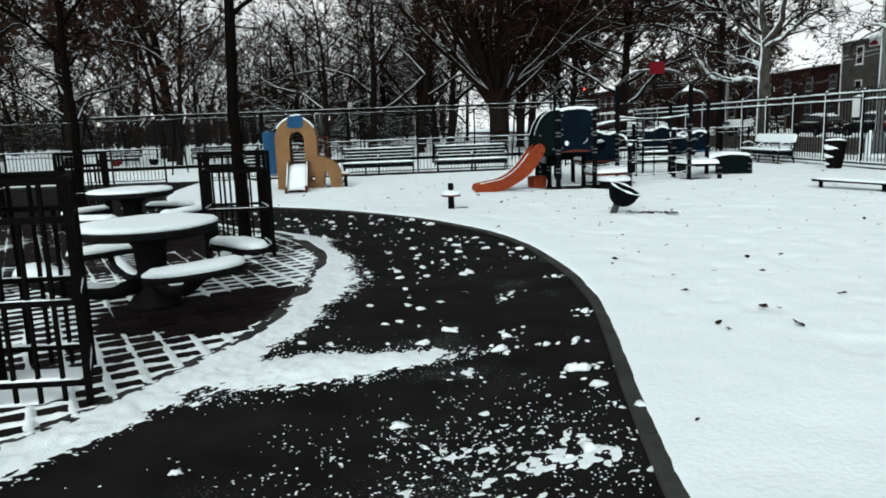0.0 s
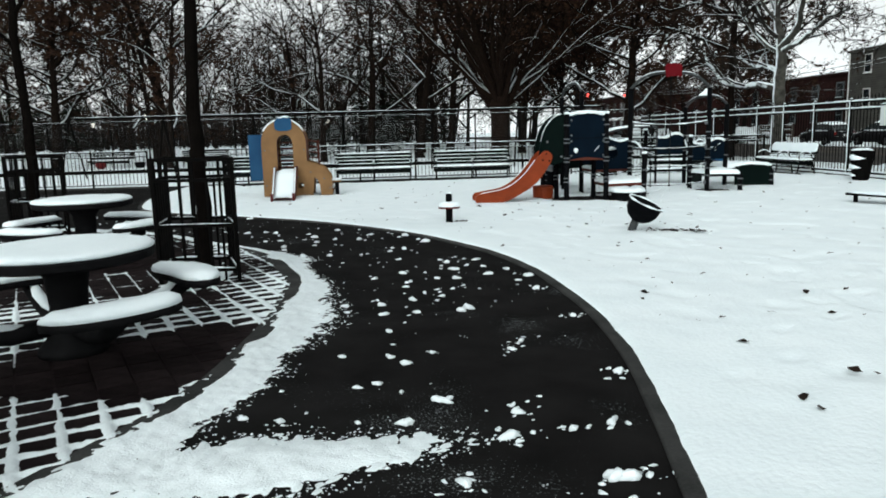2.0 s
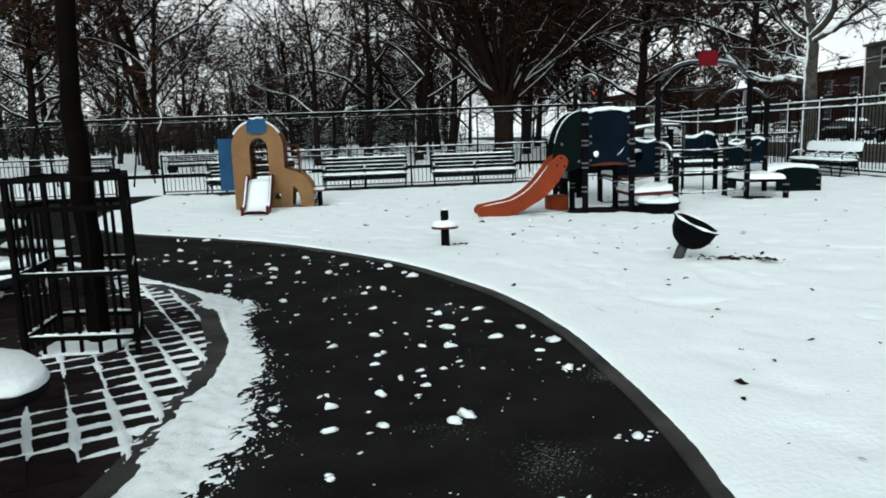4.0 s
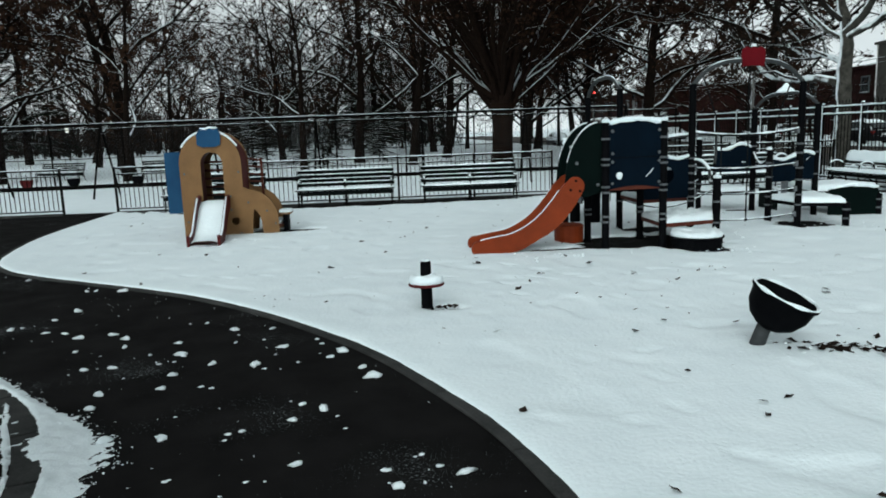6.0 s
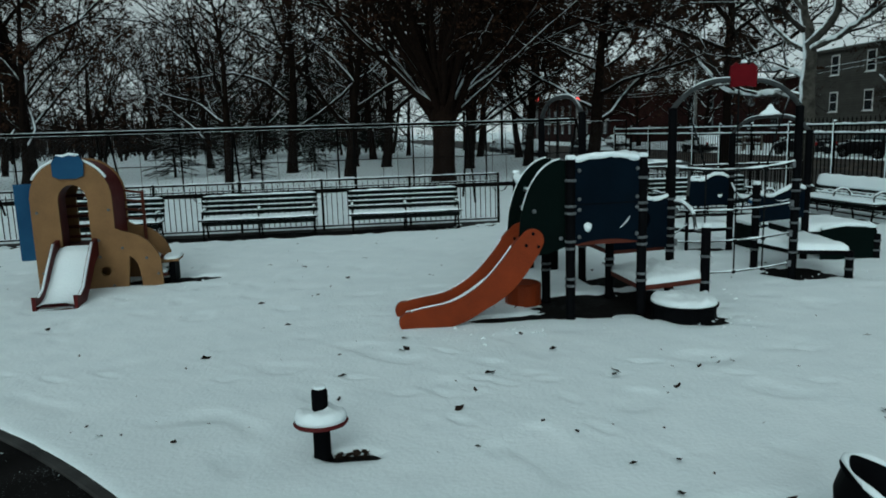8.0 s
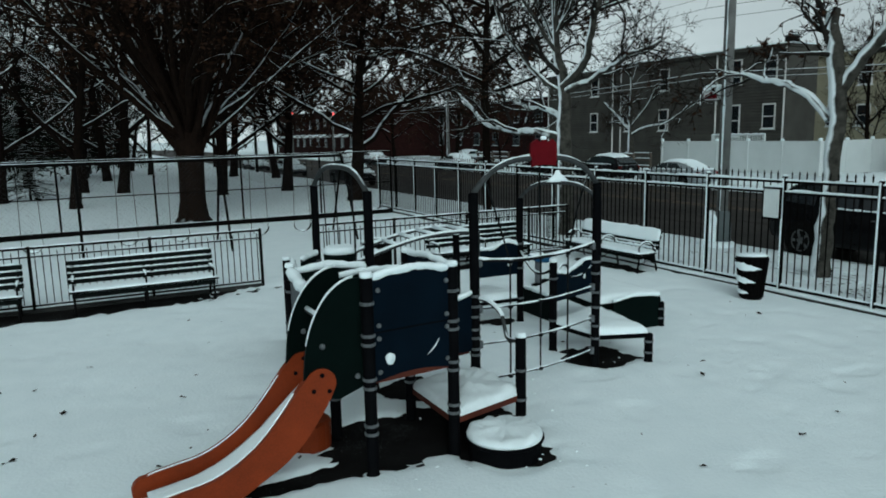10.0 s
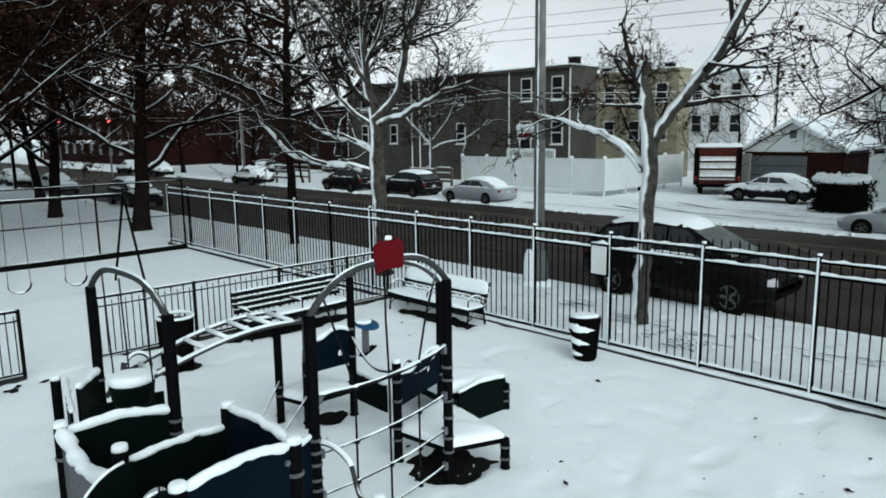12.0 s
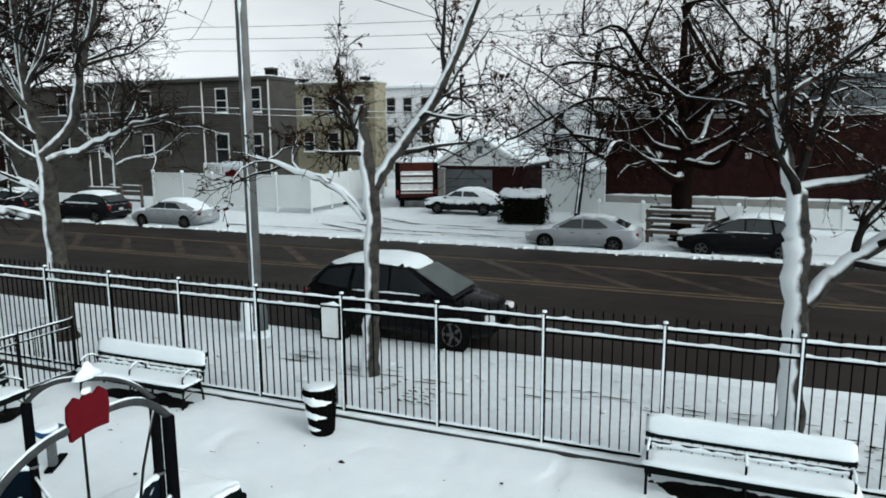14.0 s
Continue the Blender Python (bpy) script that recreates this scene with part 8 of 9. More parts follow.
            for z in (belt + 0.02,):
                for s in (-1, 1):
                    part("sill_snow", snow_bar(B(), (-1.6, s * (hw * 0.93), z), (0.9, s * (hw * 0.93), z), 0.07, 0.07, seed=3), SNOW, c)
    return c


RD = -0.11
near_suv = car("suv", BODY_BLACK, "black compact estate car at the kerb, snow on its roof", 0.65, glass=GLASS, screen=GLASS_SCREEN)
near_suv.matrix_basis = pose(17.55, 10.15, RD, 0, 0, -90)
near_suv.scale = (1.05, 1.0, 1.19)
sedan = car("sedan", BODY_SILVER, "silver-grey sedan parked across the street, lightly snowed", 0.0)
sedan.matrix_basis = pose(32.0, 8.65, RD, 0, 0, 90)
dark_suv = car("suv", BODY_DARK, "dark car with a snowy bonnet parked across the street", 0.7)
dark_suv.matrix_basis = pose(32.1, 2.45, RD, 0, 0, 90)
grey_sedan = car("sedan", BODY_SILVER, "grey sedan with snow on roof and windows", 1.0)
grey_sedan.matrix_basis = pose(31.9, 30.7, RD, 0, 0, 90)
white_suv = car("suv", BODY_DARK, "dark car with snow-capped roof and bonnet at the kerb", 1.0)
white_suv.matrix_basis = pose(32.0, 37.0, RD, 0, 0, 90)
copy_thing(white_suv, pose(32.0, 43.6, RD, 0, 0, 90))
copy_thing(white_suv, pose(17.5, 45.5, RD, 0, 0, -90))
snowy = car("sedan", BODY_SNOWED, "dark car heaped with snow on a driveway", 1.0)
snowy.matrix_basis = pose(41.2, 17.4, 0.06, 0, 0, 90)
for x, y, a in ((31.4, 56.5, 90), (17.3, 60, -90), (31.3, 76, 90), (17.2, 72, -90), (40, 68.5, 8), (46, 63.5, 180), (31.5, 84, 90)):
    ob = copy_thing(snowy, pose(x, y, RD, 0, 0, a))
    tagged(ob, "snow-covered car parked far down the street")


def box_truck():
    t = thing("truck", "orange-red box truck seen from behind, snow on its ledges", "truck", (45.2, 22.4, 0.03), 205)
    part("cargo_box", box(B(), (0.0, 0, 1.75), (5.0, 2.7, 2.2), bevel=0.05), TRUCK, t)
    part("roof_snow", snow_pad(B(), 0, 0, 2.84, 5.0, 2.7, 0.18, seed=4, n=20, power=8), SNOW, t)
    part("rear_frame", box(B(), (2.53, 0, 1.6), (0.08, 2.0, 1.4), bevel=0.02), TRIM, t)
    for z in (1.05, 1.55, 2.0):
        part("rear_band", box(B(), (2.60, 0, z), (0.06, 2.1, 0.09), bevel=0.01), TRUCK, t)
        part("band_snow", snow_bar(B(), (2.60, -1.0, z + 0.06), (2.60, 1.0, z + 0.06), 0.1, 0.12, seed=int(z * 9)), SNOW, t)
    for y in (-1.2, 1.2):
        part("corner_frame", box(B(), (2.56, y, 1.7), (0.10, 0.26, 2.2), bevel=0.02), IRON, t)
    for s in (-1, 1):
        part("tail_light", box(B(), (2.62, s * 1.2, 1.0), (0.08, 0.16, 0.3), bevel=0.02), TAIL, t)
        part("wheel", lathe(B(), [(0.0, -0.15), (0.42, -0.15), (0.45, -0.1), (0.45, 0.1), (0.42, 0.15), (0, 0.15)], 18, pose(1.6, s * 0.95, 0.44, 90, 0, 0)), TYRE, t)
    part("bumper", box(B(), (2.5, 0, 0.55), (0.2, 2.4, 0.2), bevel=0.02), IRON, t)


box_truck()


# ---------------------------------------------------------------- houses and yards across the street
def window(parent, x, y, z, w, h, face=-1, trim=None):
    """A framed window in a wall that faces -x."""
    f = part("window", box(B(), (x + 0.02 * face, y, z), (0.10, w + 0.22, h + 0.22), bevel=0.01), trim or TRIM, parent)
    part("pane", box(B(), (x + 0.075 * face, y, z), (0.02, w, h)), GLASS, f)
    part("sash", box(B(), (x + 0.09 * face, y, z), (0.03, w, 0.07)), trim or TRIM, f)
    part("sill", box(B(), (x + 0.10 * face, y, z - h / 2 - 0.13), (0.22, w + 0.3, 0.07)), trim or TRIM, f)
    part("sill_snow", snow_bar(B(), (x + 0.12 * face, y - w / 2 - 0.1, z - h / 2 - 0.10), (x + 0.12 * face, y + w / 2 + 0.1, z - h / 2 - 0.10), 0.16, 0.06, seed=int(y)), SNOW, f)


def house(name, label, x, y0, y1, h, depth, mat, windows, clap=0.21, spouts=(), cornice=True):
    t = thing(name, label, "house", (x, (y0 + y1) / 2, 0), local=False)
    part("wall", box(B(), (x + depth / 2, (y0 + y1) / 2, h / 2), (depth, y1 - y0, h)), mat, t)
    if clap:
        verts, faces = [], []
        z = 0.4
        while z < h - 0.2:
            b = len(verts)
            verts += [(x - 0.005, y0, z), (x - 0.06, y0, z + 0.04), (x - 0.012, y0, z + clap), (x - 0.005, y1, z), (x - 0.06, y1, z + 0.04), (x - 0.012, y1, z + clap)]
            faces += [(b, b + 1, b + 4, b + 3), (b + 1, b + 2, b + 5, b + 4)]
            z += clap
        me = bpy.data.meshes.new("clapboard_siding")
        me.from_pydata([tuple(Vector(v) - Vector((x, (y0 + y1) / 2, 0))) for v in verts], [], faces)
        o = link_mesh("clapboard_siding", me, mat, t)
        o["kind"] = "stuff"
    if cornice:
        part("cornice", box(B(), (x + depth / 2 - 0.1, (y0 + y1) / 2, h + 0.06), (depth + 0.4, y1 - y0 + 0.2, 0.22), bevel=0.03), mat, t)
    part("roof_snow", snow_pad(B(), x + depth / 2 - 0.05, (y0 + y1) / 2, h + 0.16, depth + 0.3, y1 - y0 + 0.2, 0.18, seed=int(y0), n=24, power=14), SNOW, t)
    for y, z, w, hh in windows:
        window(t, x, y, z, w, hh, trim=DARKGREY if mat is BRICK else TRIM)
    for y in spouts:
        part("downspout", tube(B(), [(x - 0.08, y, 0.2), (x - 0.08, y, h)], 0.06, 8), TRIM, t)
    return t


def ground_floor(ys, z=3.55, w=0.85, h=1.55):
    return [(y, z, w, h) for y in ys]


house("brown_house", "long brown-grey clapboard house with white framed windows and snowy roof", 44.0, 32.9, 49.6, 8.45, 3.2, SIDING,
      ground_floor([34.1, 44.0, 48.05], 3.85) + ground_floor([34.1, 37.0, 44.0], 7.05) + [(37.1, 3.6, 1.0, 2.1)], spouts=(32.95, 38.7, 49.1, 50.15))
house("brown_house", "brown-grey clapboard house wing with a white downspout", 44.25, 49.6, 60.2, 8.3, 11, SIDING, ground_floor([53.0, 57.3], 3.85) + ground_floor([52.9, 57.3], 7.05), spouts=(60.1,))
house("cream_house", "cream two-storey house behind bare trees", 56.0, 31.0, 46.0, 8.7, 2.0, CREAM, ground_floor([32.5, 35, 37.5], 3.9, 0.9, 1.5) + ground_floor([32.5, 35, 37.5], 7.0, 0.9, 1.4), clap=0)
house("white_house", "white three-storey house with dark windows", 66.0, 29.6, 42.0, 8.9, 3.0, WHITEWALL, [(y, z, 0.85, 1.5) for y in (30.7, 32.6, 34.4, 36.2) for z in (4.4, 7.2)], clap=0, spouts=(29.8, 41.8))
house("grey_house", "grey house low behind the garage", 72, 8.0, 22.0, 7.0, 10, WHITEWALL, [(y, z, 0.9, 1.5) for y in (11, 15, 19) for z in (3.2, 5.6)], clap=0)
house("brick_house", "long low dark red brick building with a snowy roof", 46.5, 61.8, 92.0, 6.6, 12, BRICK, [(y, z, 1.1, 1.4) for y in (65, 69.5, 74, 78.5, 83, 88) for z in (2.4, 5.0)], clap=0)
for cx, cy, cz, label in ((44.9, 33.3, 8.15, "dark brick chimney on the brown house"), (56.8, 32.3, 8.3, "dark chimney on the cream house roof"), (57.0, 38.5, 8.3, "dark chimney on the cream house roof")):
    chimney = thing("chimney", label, "chimney", (cx, cy, cz))
    part("stack", box(B(), (0, 0, 0.5), (0.6, 0.7, 1.0), bevel=0.03), WOODPOLE, chimney)
    part("crown", box(B(), (0, 0, 1.04), (0.7, 0.8, 0.1), bevel=0.03), DARKGREY, chimney)
    part("crown_snow", snow_pad(B(), 0, 0, 1.08, 0.6, 0.7, 0.07, seed=3, n=10, power=5), SNOW, chimney)


def back_deck():
    """A white railed deck with steps at the back of the brown house."""
    d = thing("back_deck", "white railed deck with snowy boards behind the fence", "deck", (43.2, 35.4, 0))
    part("boards", box(B(), (0, 0, 1.5), (1.5, 4.6, 0.12), bevel=0.01), VINYL, d)
    part("deck_snow", snow_pad(B(), 0, 0, 1.56, 1.4, 4.4, 0.12, seed=3, n=20, power=8), SNOW, d)
    for y in (-2.2, -0.8, 0.8, 2.2):
        part("post", box(B(), (-0.7, y, 1.35), (0.12, 0.12, 2.7), bevel=0.01), VINYL, d)
    for z in (1.75, 2.6):
        part("rail", box(B(), (-0.7, 0, z), (0.08, 4.5, 0.09), bevel=0.01), VINYL, d)
    part("rail_snow", snow_bar(B(), (-0.7, -2.2, 2.64), (-0.7, 2.2, 2.64), 0.1, 0.08, seed=5), SNOW, d)
    baluster = shared("baluster", box(B(), (-0.7, 0, 2.17), (0.04, 0.04, 0.82)))
    for k in range(34):
        link_mesh("baluster", baluster, VINYL, d).location.y = -2.15 + 0.13 * k


back_deck()
row = house("row_house", "dark red row house with a porch and snowy awning", 38.5, 96.0, 104.0, 7.0, 10, BRICK, [(y, z, 1.1, 1.4) for y in (98, 102) for z in (2.2, 5.2)], clap=0)
row["group"] = "row houses down the street"
part("awning", box(B(), (37.9, 98, 3.2), (1.3, 2.6, 0.1), ry=-20), TRIM, row)
part("awning", box(B(), (37.9, 102, 3.2), (1.3, 2.6, 0.1), ry=-20), TRIM, row)
for k in range(1, 6):
    copy_thing(row, pose(38.5, 100.0 + 8.1 * k, 0))


def brick_hall():
    """The dark brick building behind the spreading tree."""
    t = thing("brick_hall", "long dark red brick building with snow on its parapet", "building", (44.0, -6.0, 0), local=False)
    part("wall", box(B(), (49, -6.2, 2.75), (10, 32, 5.5)), BRICK, t)
    part("plinth", box(B(), (43.9, -6.2, 0.55), (0.5, 32, 1.1), bevel=0.03), CONCRETE, t)
    part("plinth_snow", snow_bar(B(), (43.85, -22, 1.09), (43.85, 9.6, 1.09), 0.5, 0.12, seed=3, step=0.4), SNOW, t)
    part("parapet", box(B(), (43.95, -6.2, 5.62), (0.35, 32.2, 0.25), bevel=0.03), CONCRETE, t)
    part("roof_snow", snow_pad(B(), 49, -6.2, 5.5, 10, 32, 0.22, seed=3, n=24, power=14), SNOW, t)
    for y in (6.8, 2.2, -3.0, -8.0):
        part("wall_lamp", box(B(), (43.9, y, 3.4), (0.2, 0.3, 0.3), bevel=0.04), TRIM, t)
    part("upper_block", box(B(), (52, -2.0, 6.6), (8, 14, 2.4)), DARKGREY, t)
    part("upper_snow", snow_pad(B(), 52, -2.0, 7.8, 8, 14, 0.25, seed=3, n=24, power=14), SNOW, t)


brick_hall()


def garage():
    t = thing("garage", "white gabled garage with a grey door and snowy roof", "garage", (46.0, 18.2, 0), local=False)
    y0, y1, x = 15.3, 21.1, 46.0
    m = Matrix(((0, 1, 0, x), (1, 0, 0, 0), (0, 0, 1, 0), (0, 0, 0, 1)))
    part("gable", slab(B(), [(y0, 2.55), (y1, 2.55), ((y0 + y1) / 2, 4.25)], 0.14, m), VINYL, t)
    part("wall", box(B(), (x + 3.5, (y0 + y1) / 2, 1.27), (7, y1 - y0 - 0.1, 2.54)), BRICK, t)
    part("door", box(B(), (x - 0.04, 19.0, 1.15), (0.1, 3.3, 2.3), bevel=0.01), DARKGREY, t)
    for k in range(1, 4):
        part("door_groove", box(B(), (x - 0.095, 19.0, 0.57 * k), (0.02, 3.2, 0.03)), IRON, t)
    bm = B()
    yc = (y0 + y1) / 2
    for s, ye in ((-1, y0 - 0.25), (1, y1 + 0.25)):
        vs = [bm.verts.new(p) for p in ((x - 0.3, yc, 4.33), (x + 7.2, yc, 4.33), (x + 7.2, ye, 2.50), (x - 0.3, ye, 2.50), (x - 0.3, yc, 4.45), (x + 7.2, yc, 4.45), (x + 7.2, ye, 2.64), (x - 0.3, ye, 2.64))]
        for q in ((0, 1, 2, 3), (4, 5, 6, 7), (0, 1, 5, 4), (2, 3, 7, 6), (0, 3, 7, 4), (1, 2, 6, 5)):
            bm.faces.new([vs[i] for i in q])
    part("roof", bm, ROOF, t)
    for ye in (y0 - 0.25, y1 + 0.25):
        half, rise = abs(ye - yc), 4.38 - 2.56
        part("rake_board", box(B(), (x - 0.32, (ye + yc) / 2, (4.38 + 2.56) / 2), (0.04, math.hypot(half, rise), 0.17), rx=math.degrees(math.atan2(rise, half)) * (1 if ye < yc else -1)), VINYL, t)
        part("roof_snow", box(B(), (x + 3.4, (ye + yc) / 2, (4.38 + 2.56) / 2 + 0.14), (7.4, math.hypot(half, rise), 0.12), rx=math.degrees(math.atan2(rise, half)) * (1 if ye < yc else -1), bevel=0.05), SNOW, t)
    part("vent", box(B(), (x - 0.1, yc, 3.6), (0.06, 0.4, 0.5), bevel=0.02), DARKGREY, t)
    part("side_stone", box(B(), (x - 0.1, y1 - 0.25, 1.2), (0.3, 0.5, 2.4), bevel=0.03), CONCRETE, t)


garage()


def vinyl_fence(pts, h, label, z0=0.12):
    f = thing("vinyl_fence", label, "fence", (*pts[0], 0), local=False, kind="structure")
    for (xa, ya), (xb, yb) in zip(pts, pts[1:]):
        n = max(1, round(math.hypot(xb - xa, yb - ya) / 2.4))
        ang = math.degrees(math.atan2(yb - ya, xb - xa))
        ln = math.hypot(xb - xa, yb - ya) / n
        for k in range(n + 1):
            x, y = xa + (xb - xa) * k / n, ya + (yb - ya) * k / n
            part("post", box(B(), (x, y, h / 2), (0.13, 0.13, h + 0.06), rz=ang, bevel=0.01), VINYL, f)
            part("post_cap", snow_pad(B(), x, y, h + 0.03, 0.2, 0.2, 0.15, seed=k, n=7, power=3), SNOW, f)
            if k < n:
                cx, cy = xa + (xb - xa) * (k + 0.5) / n, ya + (yb - ya) * (k + 0.5) / n
                part("panel", box(B(), (cx, cy, (h + z0) / 2), (ln - 0.11, 0.05, h - z0), rz=ang), VINYL, f)
                part("top_rail", box(B(), (cx, cy, h - 0.03), (ln - 0.11, 0.08, 0.10), rz=ang, bevel=0.01), VINYL, f)
    return f


vinyl_fence([(38.2, 38.2), (38.2, 26.15), (48.0, 26.3)], 2.25, "tall white vinyl yard fence with snow on its posts", z0=0.32)
vinyl_fence([(43.0, 13.2), (42.6, 9.6)], 2.6, "tall white vinyl fence beside the garage")
vinyl_fence([(40.4, 9.5), (40.4, -16)], 1.0, "low white vinyl fence before the brick building")


def hedge():
    h = thing("hedge", "square dark hedge bush capped with snow", "bush", (38.1, 13.0, 0.03))
    rng = random.Random(2)
    verts, faces = [], []
    for k in range(2600):
        p = Vector((rng.uniform(-0.9, 0.9), rng.uniform(-1.15, 1.15), rng.uniform(0.05, 1.55)))
        q = max(abs(p.x) / 0.9, abs(p.y) / 1.15, p.z / 1.55)
        if q < 0.75:
            p *= 0.9 / max(q, 0.3)
        p *= rng.uniform(0.88, 1.2)
        p.z *= 1 - 0.12 * (abs(p.y) / 1.15) ** 3
        s = rng.uniform(0.05, 0.11)
        m = Euler((rng.uniform(0, 6), rng.uniform(0, 6), rng.uniform(0, 6))).to_matrix()
        b = len(verts)
        verts += [tuple(p + m @ Vector(v)) for v in ((-s, 0, 0), (0, -s * 0.5, 0), (s, 0, s * 0.3), (0, s * 0.5, 0))]
        faces.append((b, b + 1, b + 2, b + 3))
    me = bpy.data.meshes.new("leaves")
    me.from_pydata(verts, [], faces)
    link_mesh("leaves", me, NEEDLE, h)
    part("core", box(B(), (0, 0, 0.7), (1.4, 1.9, 1.35), bevel=0.2), BARK, h)
    part("top_snow", snow_pad(B(), 0, 0, 1.40, 1.95, 2.4, 0.34, seed=4, n=22, power=3, rough=0.6), SNOW, h)


hedge()


def tree_barrier(x, y, n, label):
    t = thing("timber_barrier", label, "fence", (x, y, 0))
    for px, py in ((-0.8, -n / 2), (-0.8, n / 2), (0.8, -n / 2), (0.8, n / 2)):
        part("post", box(B(), (px, py, 0.75), (0.14, 0.14, 1.5), bevel=0.01), TIMBER, t)
    for z in (0.5, 1.0, 1.38):
        for px in (-0.8, 0.8):
            part("board", box(B(), (px - 0.09, 0, z), (0.05, n + 0.2, 0.16)), TIMBER, t)
            part("board_snow", snow_bar(B(), (px - 0.09, -n / 2, z + 0.078), (px - 0.09, n / 2, z + 0.078), 0.08, 0.07, seed=2), SNOW, t)


tree_barrier(34.4, 4.9, 2.6, "weathered timber barrier round a street tree")
tree_barrier(36.4, 39.6, 2.6, "weathered timber barrier round a bare tree")
tree_barrier(33.2, 53.0, 2.4, "timber barrier at the far street corner")


# ---------------------------------------------------------------- poles, signals, wires, signs
def pole(x, y, h, r, mat, label, lean=(0.0, 0.0), name="utility_pole", box_at=None):
    t = thing(name, label, "pole", (x, y, 0))
    part("shaft", tube(B(), [(0, 0, -0.1), (lean[0] * 0.5, lean[1] * 0.5, h / 2), (lean[0], lean[1], h)], [r, r * 0.9, r * 0.75], 14), mat, t, soft=True)
    bm = B()
    prev = None
    for k in range(24):
        z = h * 0.02 + h * 0.75 * k / 23
        f = z / h
        w = r * max(0.05, 0.28 + 0.4 * noise.noise((z * 1.6, x, 0)))
        q = Vector((lean[0] * f - r * (1 - 0.25 * f) * 0.99, lean[1] * f, z))
        ring = [bm.verts.new(q + Vector((0.01, -w, 0))), bm.verts.new(q + Vector((-0.015, 0, 0))), bm.verts.new(q + Vector((0.01, w, 0)))]
        if prev:
            bm.faces.new((prev[0], prev[1], ring[1], ring[0]))
            bm.faces.new((prev[1], prev[2], ring[2], ring[1]))
        prev = ring
    part("blown_snow", bm, SNOW, t)
    return t


near_pole = pole(15.98, 13.45, 11.5, 0.13, POLE, "grey metal street pole with snow blown on its side", name="street_pole")
part("base", lathe(B(), [(0.24, -0.05), (0.23, 0.55), (0.17, 0.9), (0.14, 0.95), (0, 0.95)], 16), DARKGREY, near_pole, soft=True)
part("base_snow", snow_pad(B(), -0.12, 0.16, 0.0, 0.42, 0.42, 0.85, seed=3, n=10, power=2), SNOW, near_pole)
part("base_snow", snow_pad(B(), -0.1, 0.1, 0.0, 0.9, 1.0, 0.14, seed=5, n=10, power=2), SNOW, near_pole)
part("conduit", tube(B(), [(0.0, 0.17, 0.2), (0.0, 0.16, 9.0)], 0.03, 6), POLE, near_pole)
pole(31.6, 58.2, 9.5, 0.14, POLE, "pale street pole at the far corner")
pole(42.0, 11.0, 9.5, 0.16, WOODPOLE, "leaning dark utility pole beside a white fence", lean=(0.0, -1.0))
pole(60.5, 25.0, 9.5, 0.14, WOODPOLE, "dark wooden pole in a back yard")
pole(15.9, 66.0, 10.0, 0.14, WOODPOLE, "dark wooden pole far down the street")

sign = thing("pole_sign", "white bracket sign with a red emblem under snow", "sign", (16.0, 13.9, 3.95))
part("board", box(B(), (-0.02, 0.05, 0.0), (0.04, 0.55, 0.26), bevel=0.02), VINYL, sign)
part("emblem", slab(B(), [(-0.2, -0.1), (-0.2, 0.0), (-0.08, 0.03), (0.0, 0.09), (0.08, 0.03), (0.2, 0.0), (0.2, -0.1)], 0.02, Matrix(((0, 1, 0, -0.06), (1, 0, 0, 0.05), (0, 0, 1, 0), (0, 0, 0, 1)))), RED, sign, "red emblem shape")
part("bracket", tube(B(), [(0, -0.3, 0.1), (0, -0.1, 0.12)], 0.02, 6), POLE, sign)
part("sign_snow", snow_pad(B(), -0.02, 0.05, 0.12, 0.12, 0.6, 0.14, seed=3, n=9, power=3), SNOW, sign)

notice = thing("notice_board", "white framed notice board fixed to the street fence", "sign", (12.28, 9.12, 1.7))
part("frame", box(B(), (-0.01, 0, 0), (0.04, 0.38, 0.60), bevel=0.015), IRON, notice)
part("sheet", box(B(), (-0.035, 0, 0), (0.012, 0.31, 0.52), bevel=0.02), VINYL, notice)
part("top_snow", snow_bar(B(), (-0.01, -0.18, 0.30), (-0.01, 0.18, 0.30), 0.07, 0.06, seed=2), SNOW, notice)


def signal(x, y, z):
    t = thing("traffic_light", "traffic light showing red far down the street", "traffic light", (x, y, 0))
    part("mast", tube(B(), [(0, 0, 0), (0, 0, z + 0.8)], 0.09, 10), POLE, t)
    part("housing", box(B(), (0, -0.2, z - 0.3), (0.4, 0.3, 1.1), bevel=0.04), IRON, t)
    for k, mat in enumerate((REDLIGHT, GLASS, GLASS)):
        part("lens", lathe(B(), [(0.0, 0.0), (0.16, 0.0), (0.14, 0.05), (0, 0.07)], 14, pose(0, -0.35, z - 0.34 * k, 90, 0, 0)), mat, t)
    part("housing_snow", snow_pad(B(), 0, -0.2, z + 0.24, 0.45, 0.4, 0.12, seed=2, n=8, power=3), SNOW, t)


signal(21.9, 75, 5.5)
signal(26.4, 75, 5.4)


def wire(a, b, sag, r=0.012, snow=False):
    pts = [(a[0] + (b[0] - a[0]) * t, a[1] + (b[1] - a[1]) * t, a[2] + (b[2] - a[2]) * t - sag * 4 * t * (1 - t)) for t in (k / 16 for k in range(17))]
    solo("overhead_wire", tube(B(), pts, r, 6), SNOW_CABLE if snow else CABLE, "black overhead wire with a line of snow" if snow else "thin black overhead wire", "wire", "overhead wires")


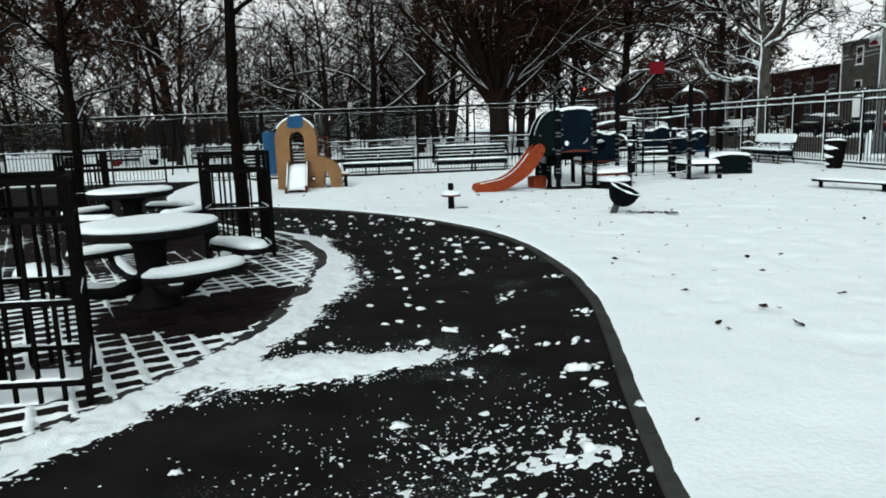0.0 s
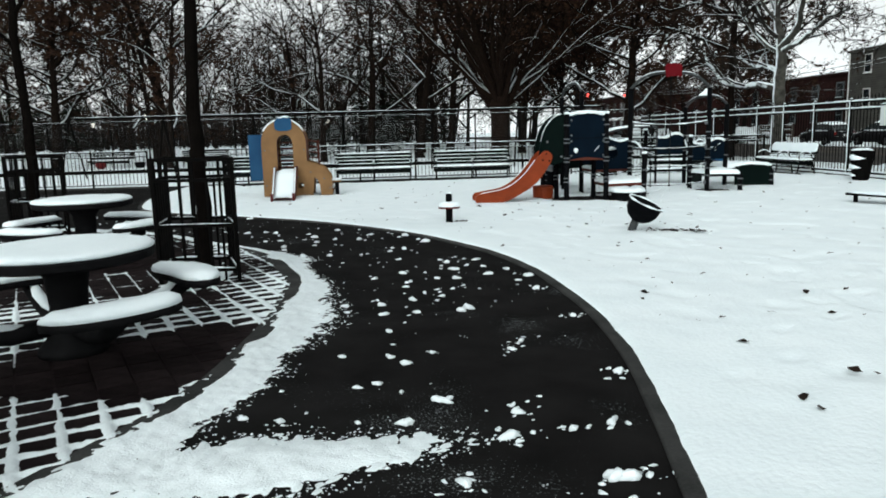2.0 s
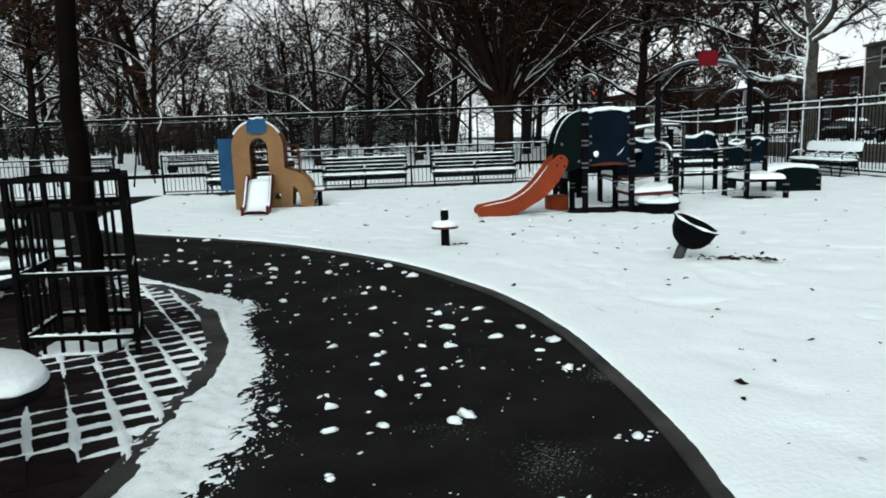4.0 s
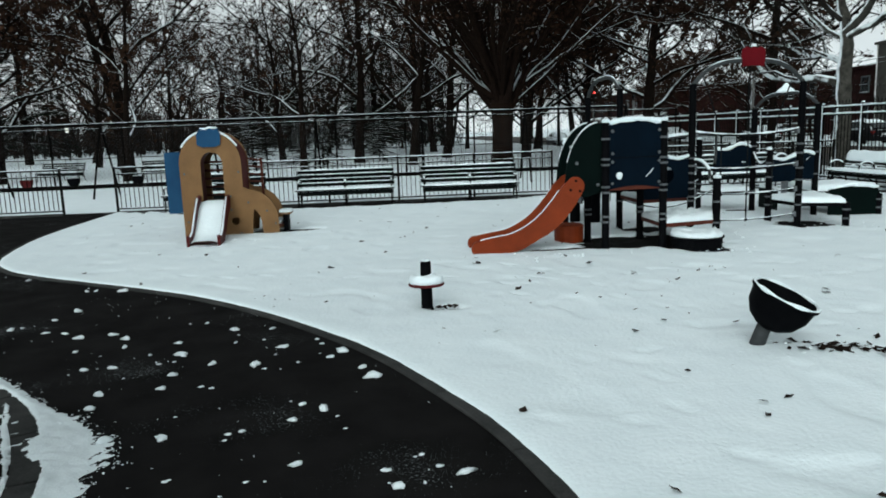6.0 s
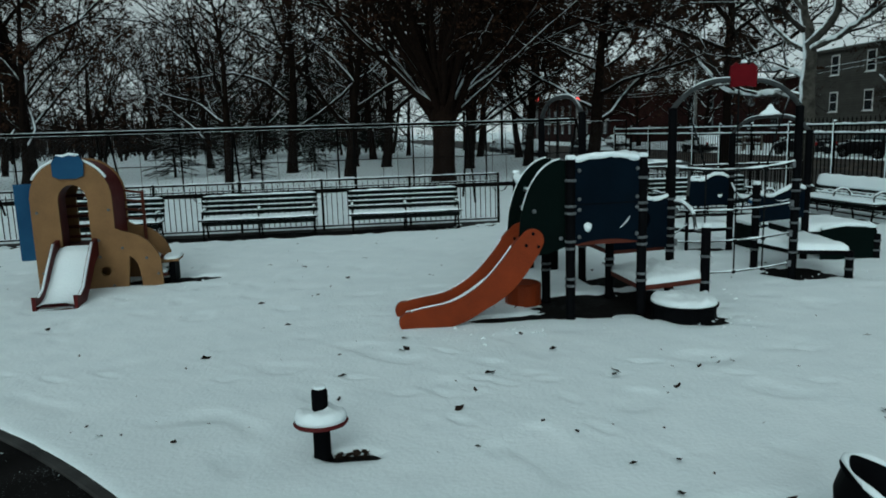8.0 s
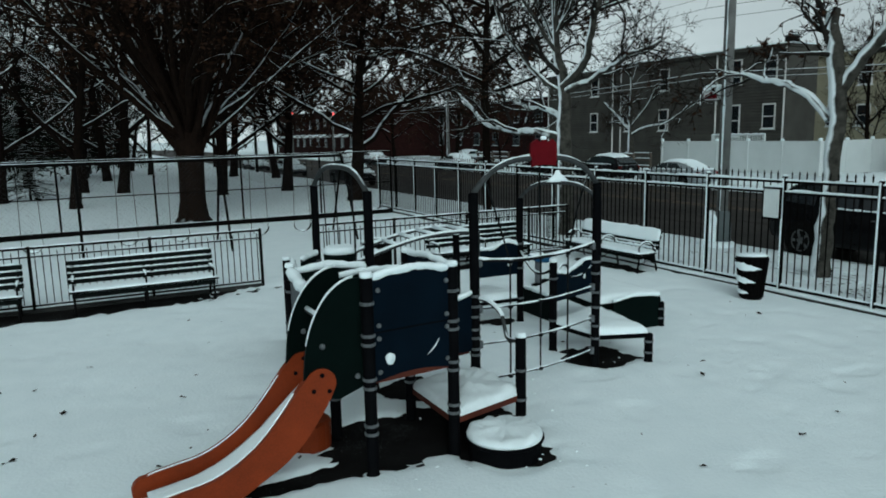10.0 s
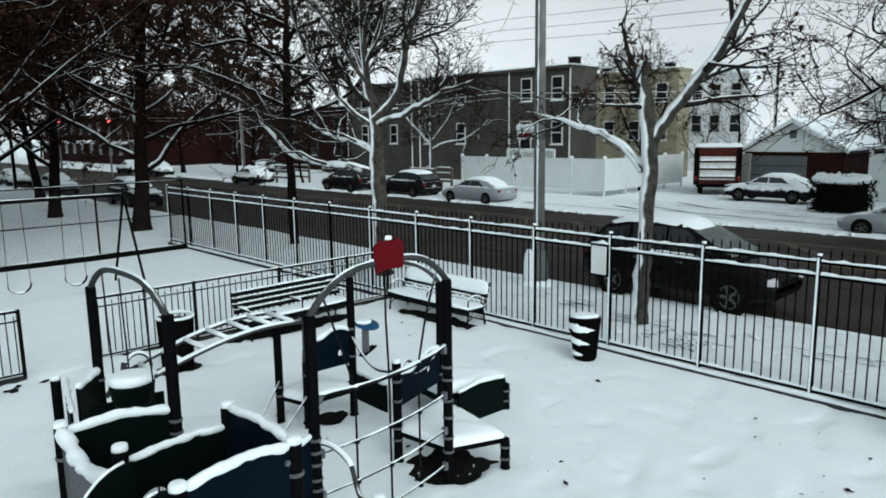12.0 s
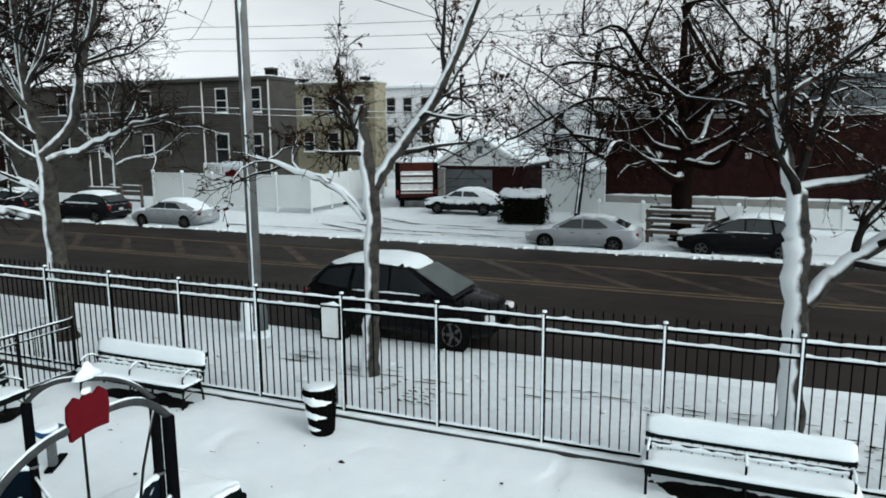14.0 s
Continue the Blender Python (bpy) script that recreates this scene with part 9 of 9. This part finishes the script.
for z, r in ((6.3, 0.03), (6.0, 0.02), (9.2, 0.012), (9.8, 0.012), (10.4, 0.012)):
    wire((33.0, 90, z), (33.0, 30, z - 0.1), 0.7, r, z < 7)
    wire((33.0, 30, z - 0.1), (42.0 if z < 7 else 34, -22, z + 0.2), 0.7, r, z < 7)
for y in (22, 24):
    wire((42.0, 10.2, 8.6), (66, y + 4, 8.0), 0.9, 0.014)
    wire((33.0, 30, 6.0), (60.5, y, 8.8), 0.6, 0.014)
wire((16.0, 13.5, 8.9), (42.0, 10.0, 9.2), 0.5, 0.012)
wire((16.0, 13.5, 9.3), (33.0, 30, 9.6), 0.4, 0.012)
wire((16.0, 13.5, 10.2), (15.9, 66, 9.6), 0.6, 0.015)

# park lamps and a far bench among the trees
def park_lamp(x, y):
    t = thing("park_lamp", "black park lamp post with a pale globe", "street lamp", (x, y, 0), group="park lamps")
    part("post", tube(B(), [(0, 0, 0), (0, 0, 0.6), (0, 0, 3.1)], [0.12, 0.07, 0.05], 10), IRON, t)
    part("globe", lathe(B(), [(0.06, 3.1), (0.17, 3.3), (0.15, 3.55), (0.05, 3.65), (0, 3.66)], 14), DIMLIGHT, t)
    part("cap", lathe(B(), [(0.19, 3.55), (0.1, 3.72), (0, 3.85)], 14), IRON, t)


for x, y in ((-19.5, 47), (-9, 80), (3.0, 98), (-33, 70)):
    park_lamp(x, y)
for x, y, a in ((-11.5, 32.5, 10), (-17.5, 34, -15)):
    ob = copy_thing(bench, pose(x, y, 0, 0, 0, a))
    tagged(ob, "dark park bench standing in snow among trees")


# ---------------------------------------------------------------- paving stones
paved = thing("plaza_paving", "dark brown paving stones set in a circle", "pavement", kind="structure")
bm = B()
box(bm, (PLX / 2, PLY / 2, -0.002), (PLX - 0.014, PLY - 0.014, 0.024), bevel=0)
stone = shared("paver", bm)
stone.materials.append(PAVER)
cells = []
for i in range(-46, 12):
    for j in range(-44, 34):
        c = PAVE_M @ Vector(((i + 0.5) * PLX, (j + 0.5) * PLY, 0))
        if -7.2 < c.y < 3.2 and c.x < plaza_x(c.y) - 0.22 and c.x > -9.5:
            cells.append((math.hypot(c.x + 1.7, c.y + 4.6), i, j))
cells.sort()
rng = random.Random(3)
verts, faces = [], []
for k, (dist, i, j) in enumerate(cells):
    m = PAVE_M @ pose(i * PLX, j * PLY, rng.uniform(-0.002, 0.003), rng.uniform(-0.8, 0.8), rng.uniform(-0.8, 0.8), 0)
    if k < 300:
        ob = new("paver", stone)
        ob.parent = paved
        ob.matrix_basis = m
    else:
        b = len(verts)
        verts += [tuple(m @ v.co) for v in stone.vertices]
        faces += [tuple(b + q for q in p.vertices) for p in stone.polygons]
me = bpy.data.meshes.new("paver_rest")
me.from_pydata(verts, [], faces)
rest = link_mesh("paver_rest", me, PAVER_REST, paved)
rest["kind"] = "stuff"
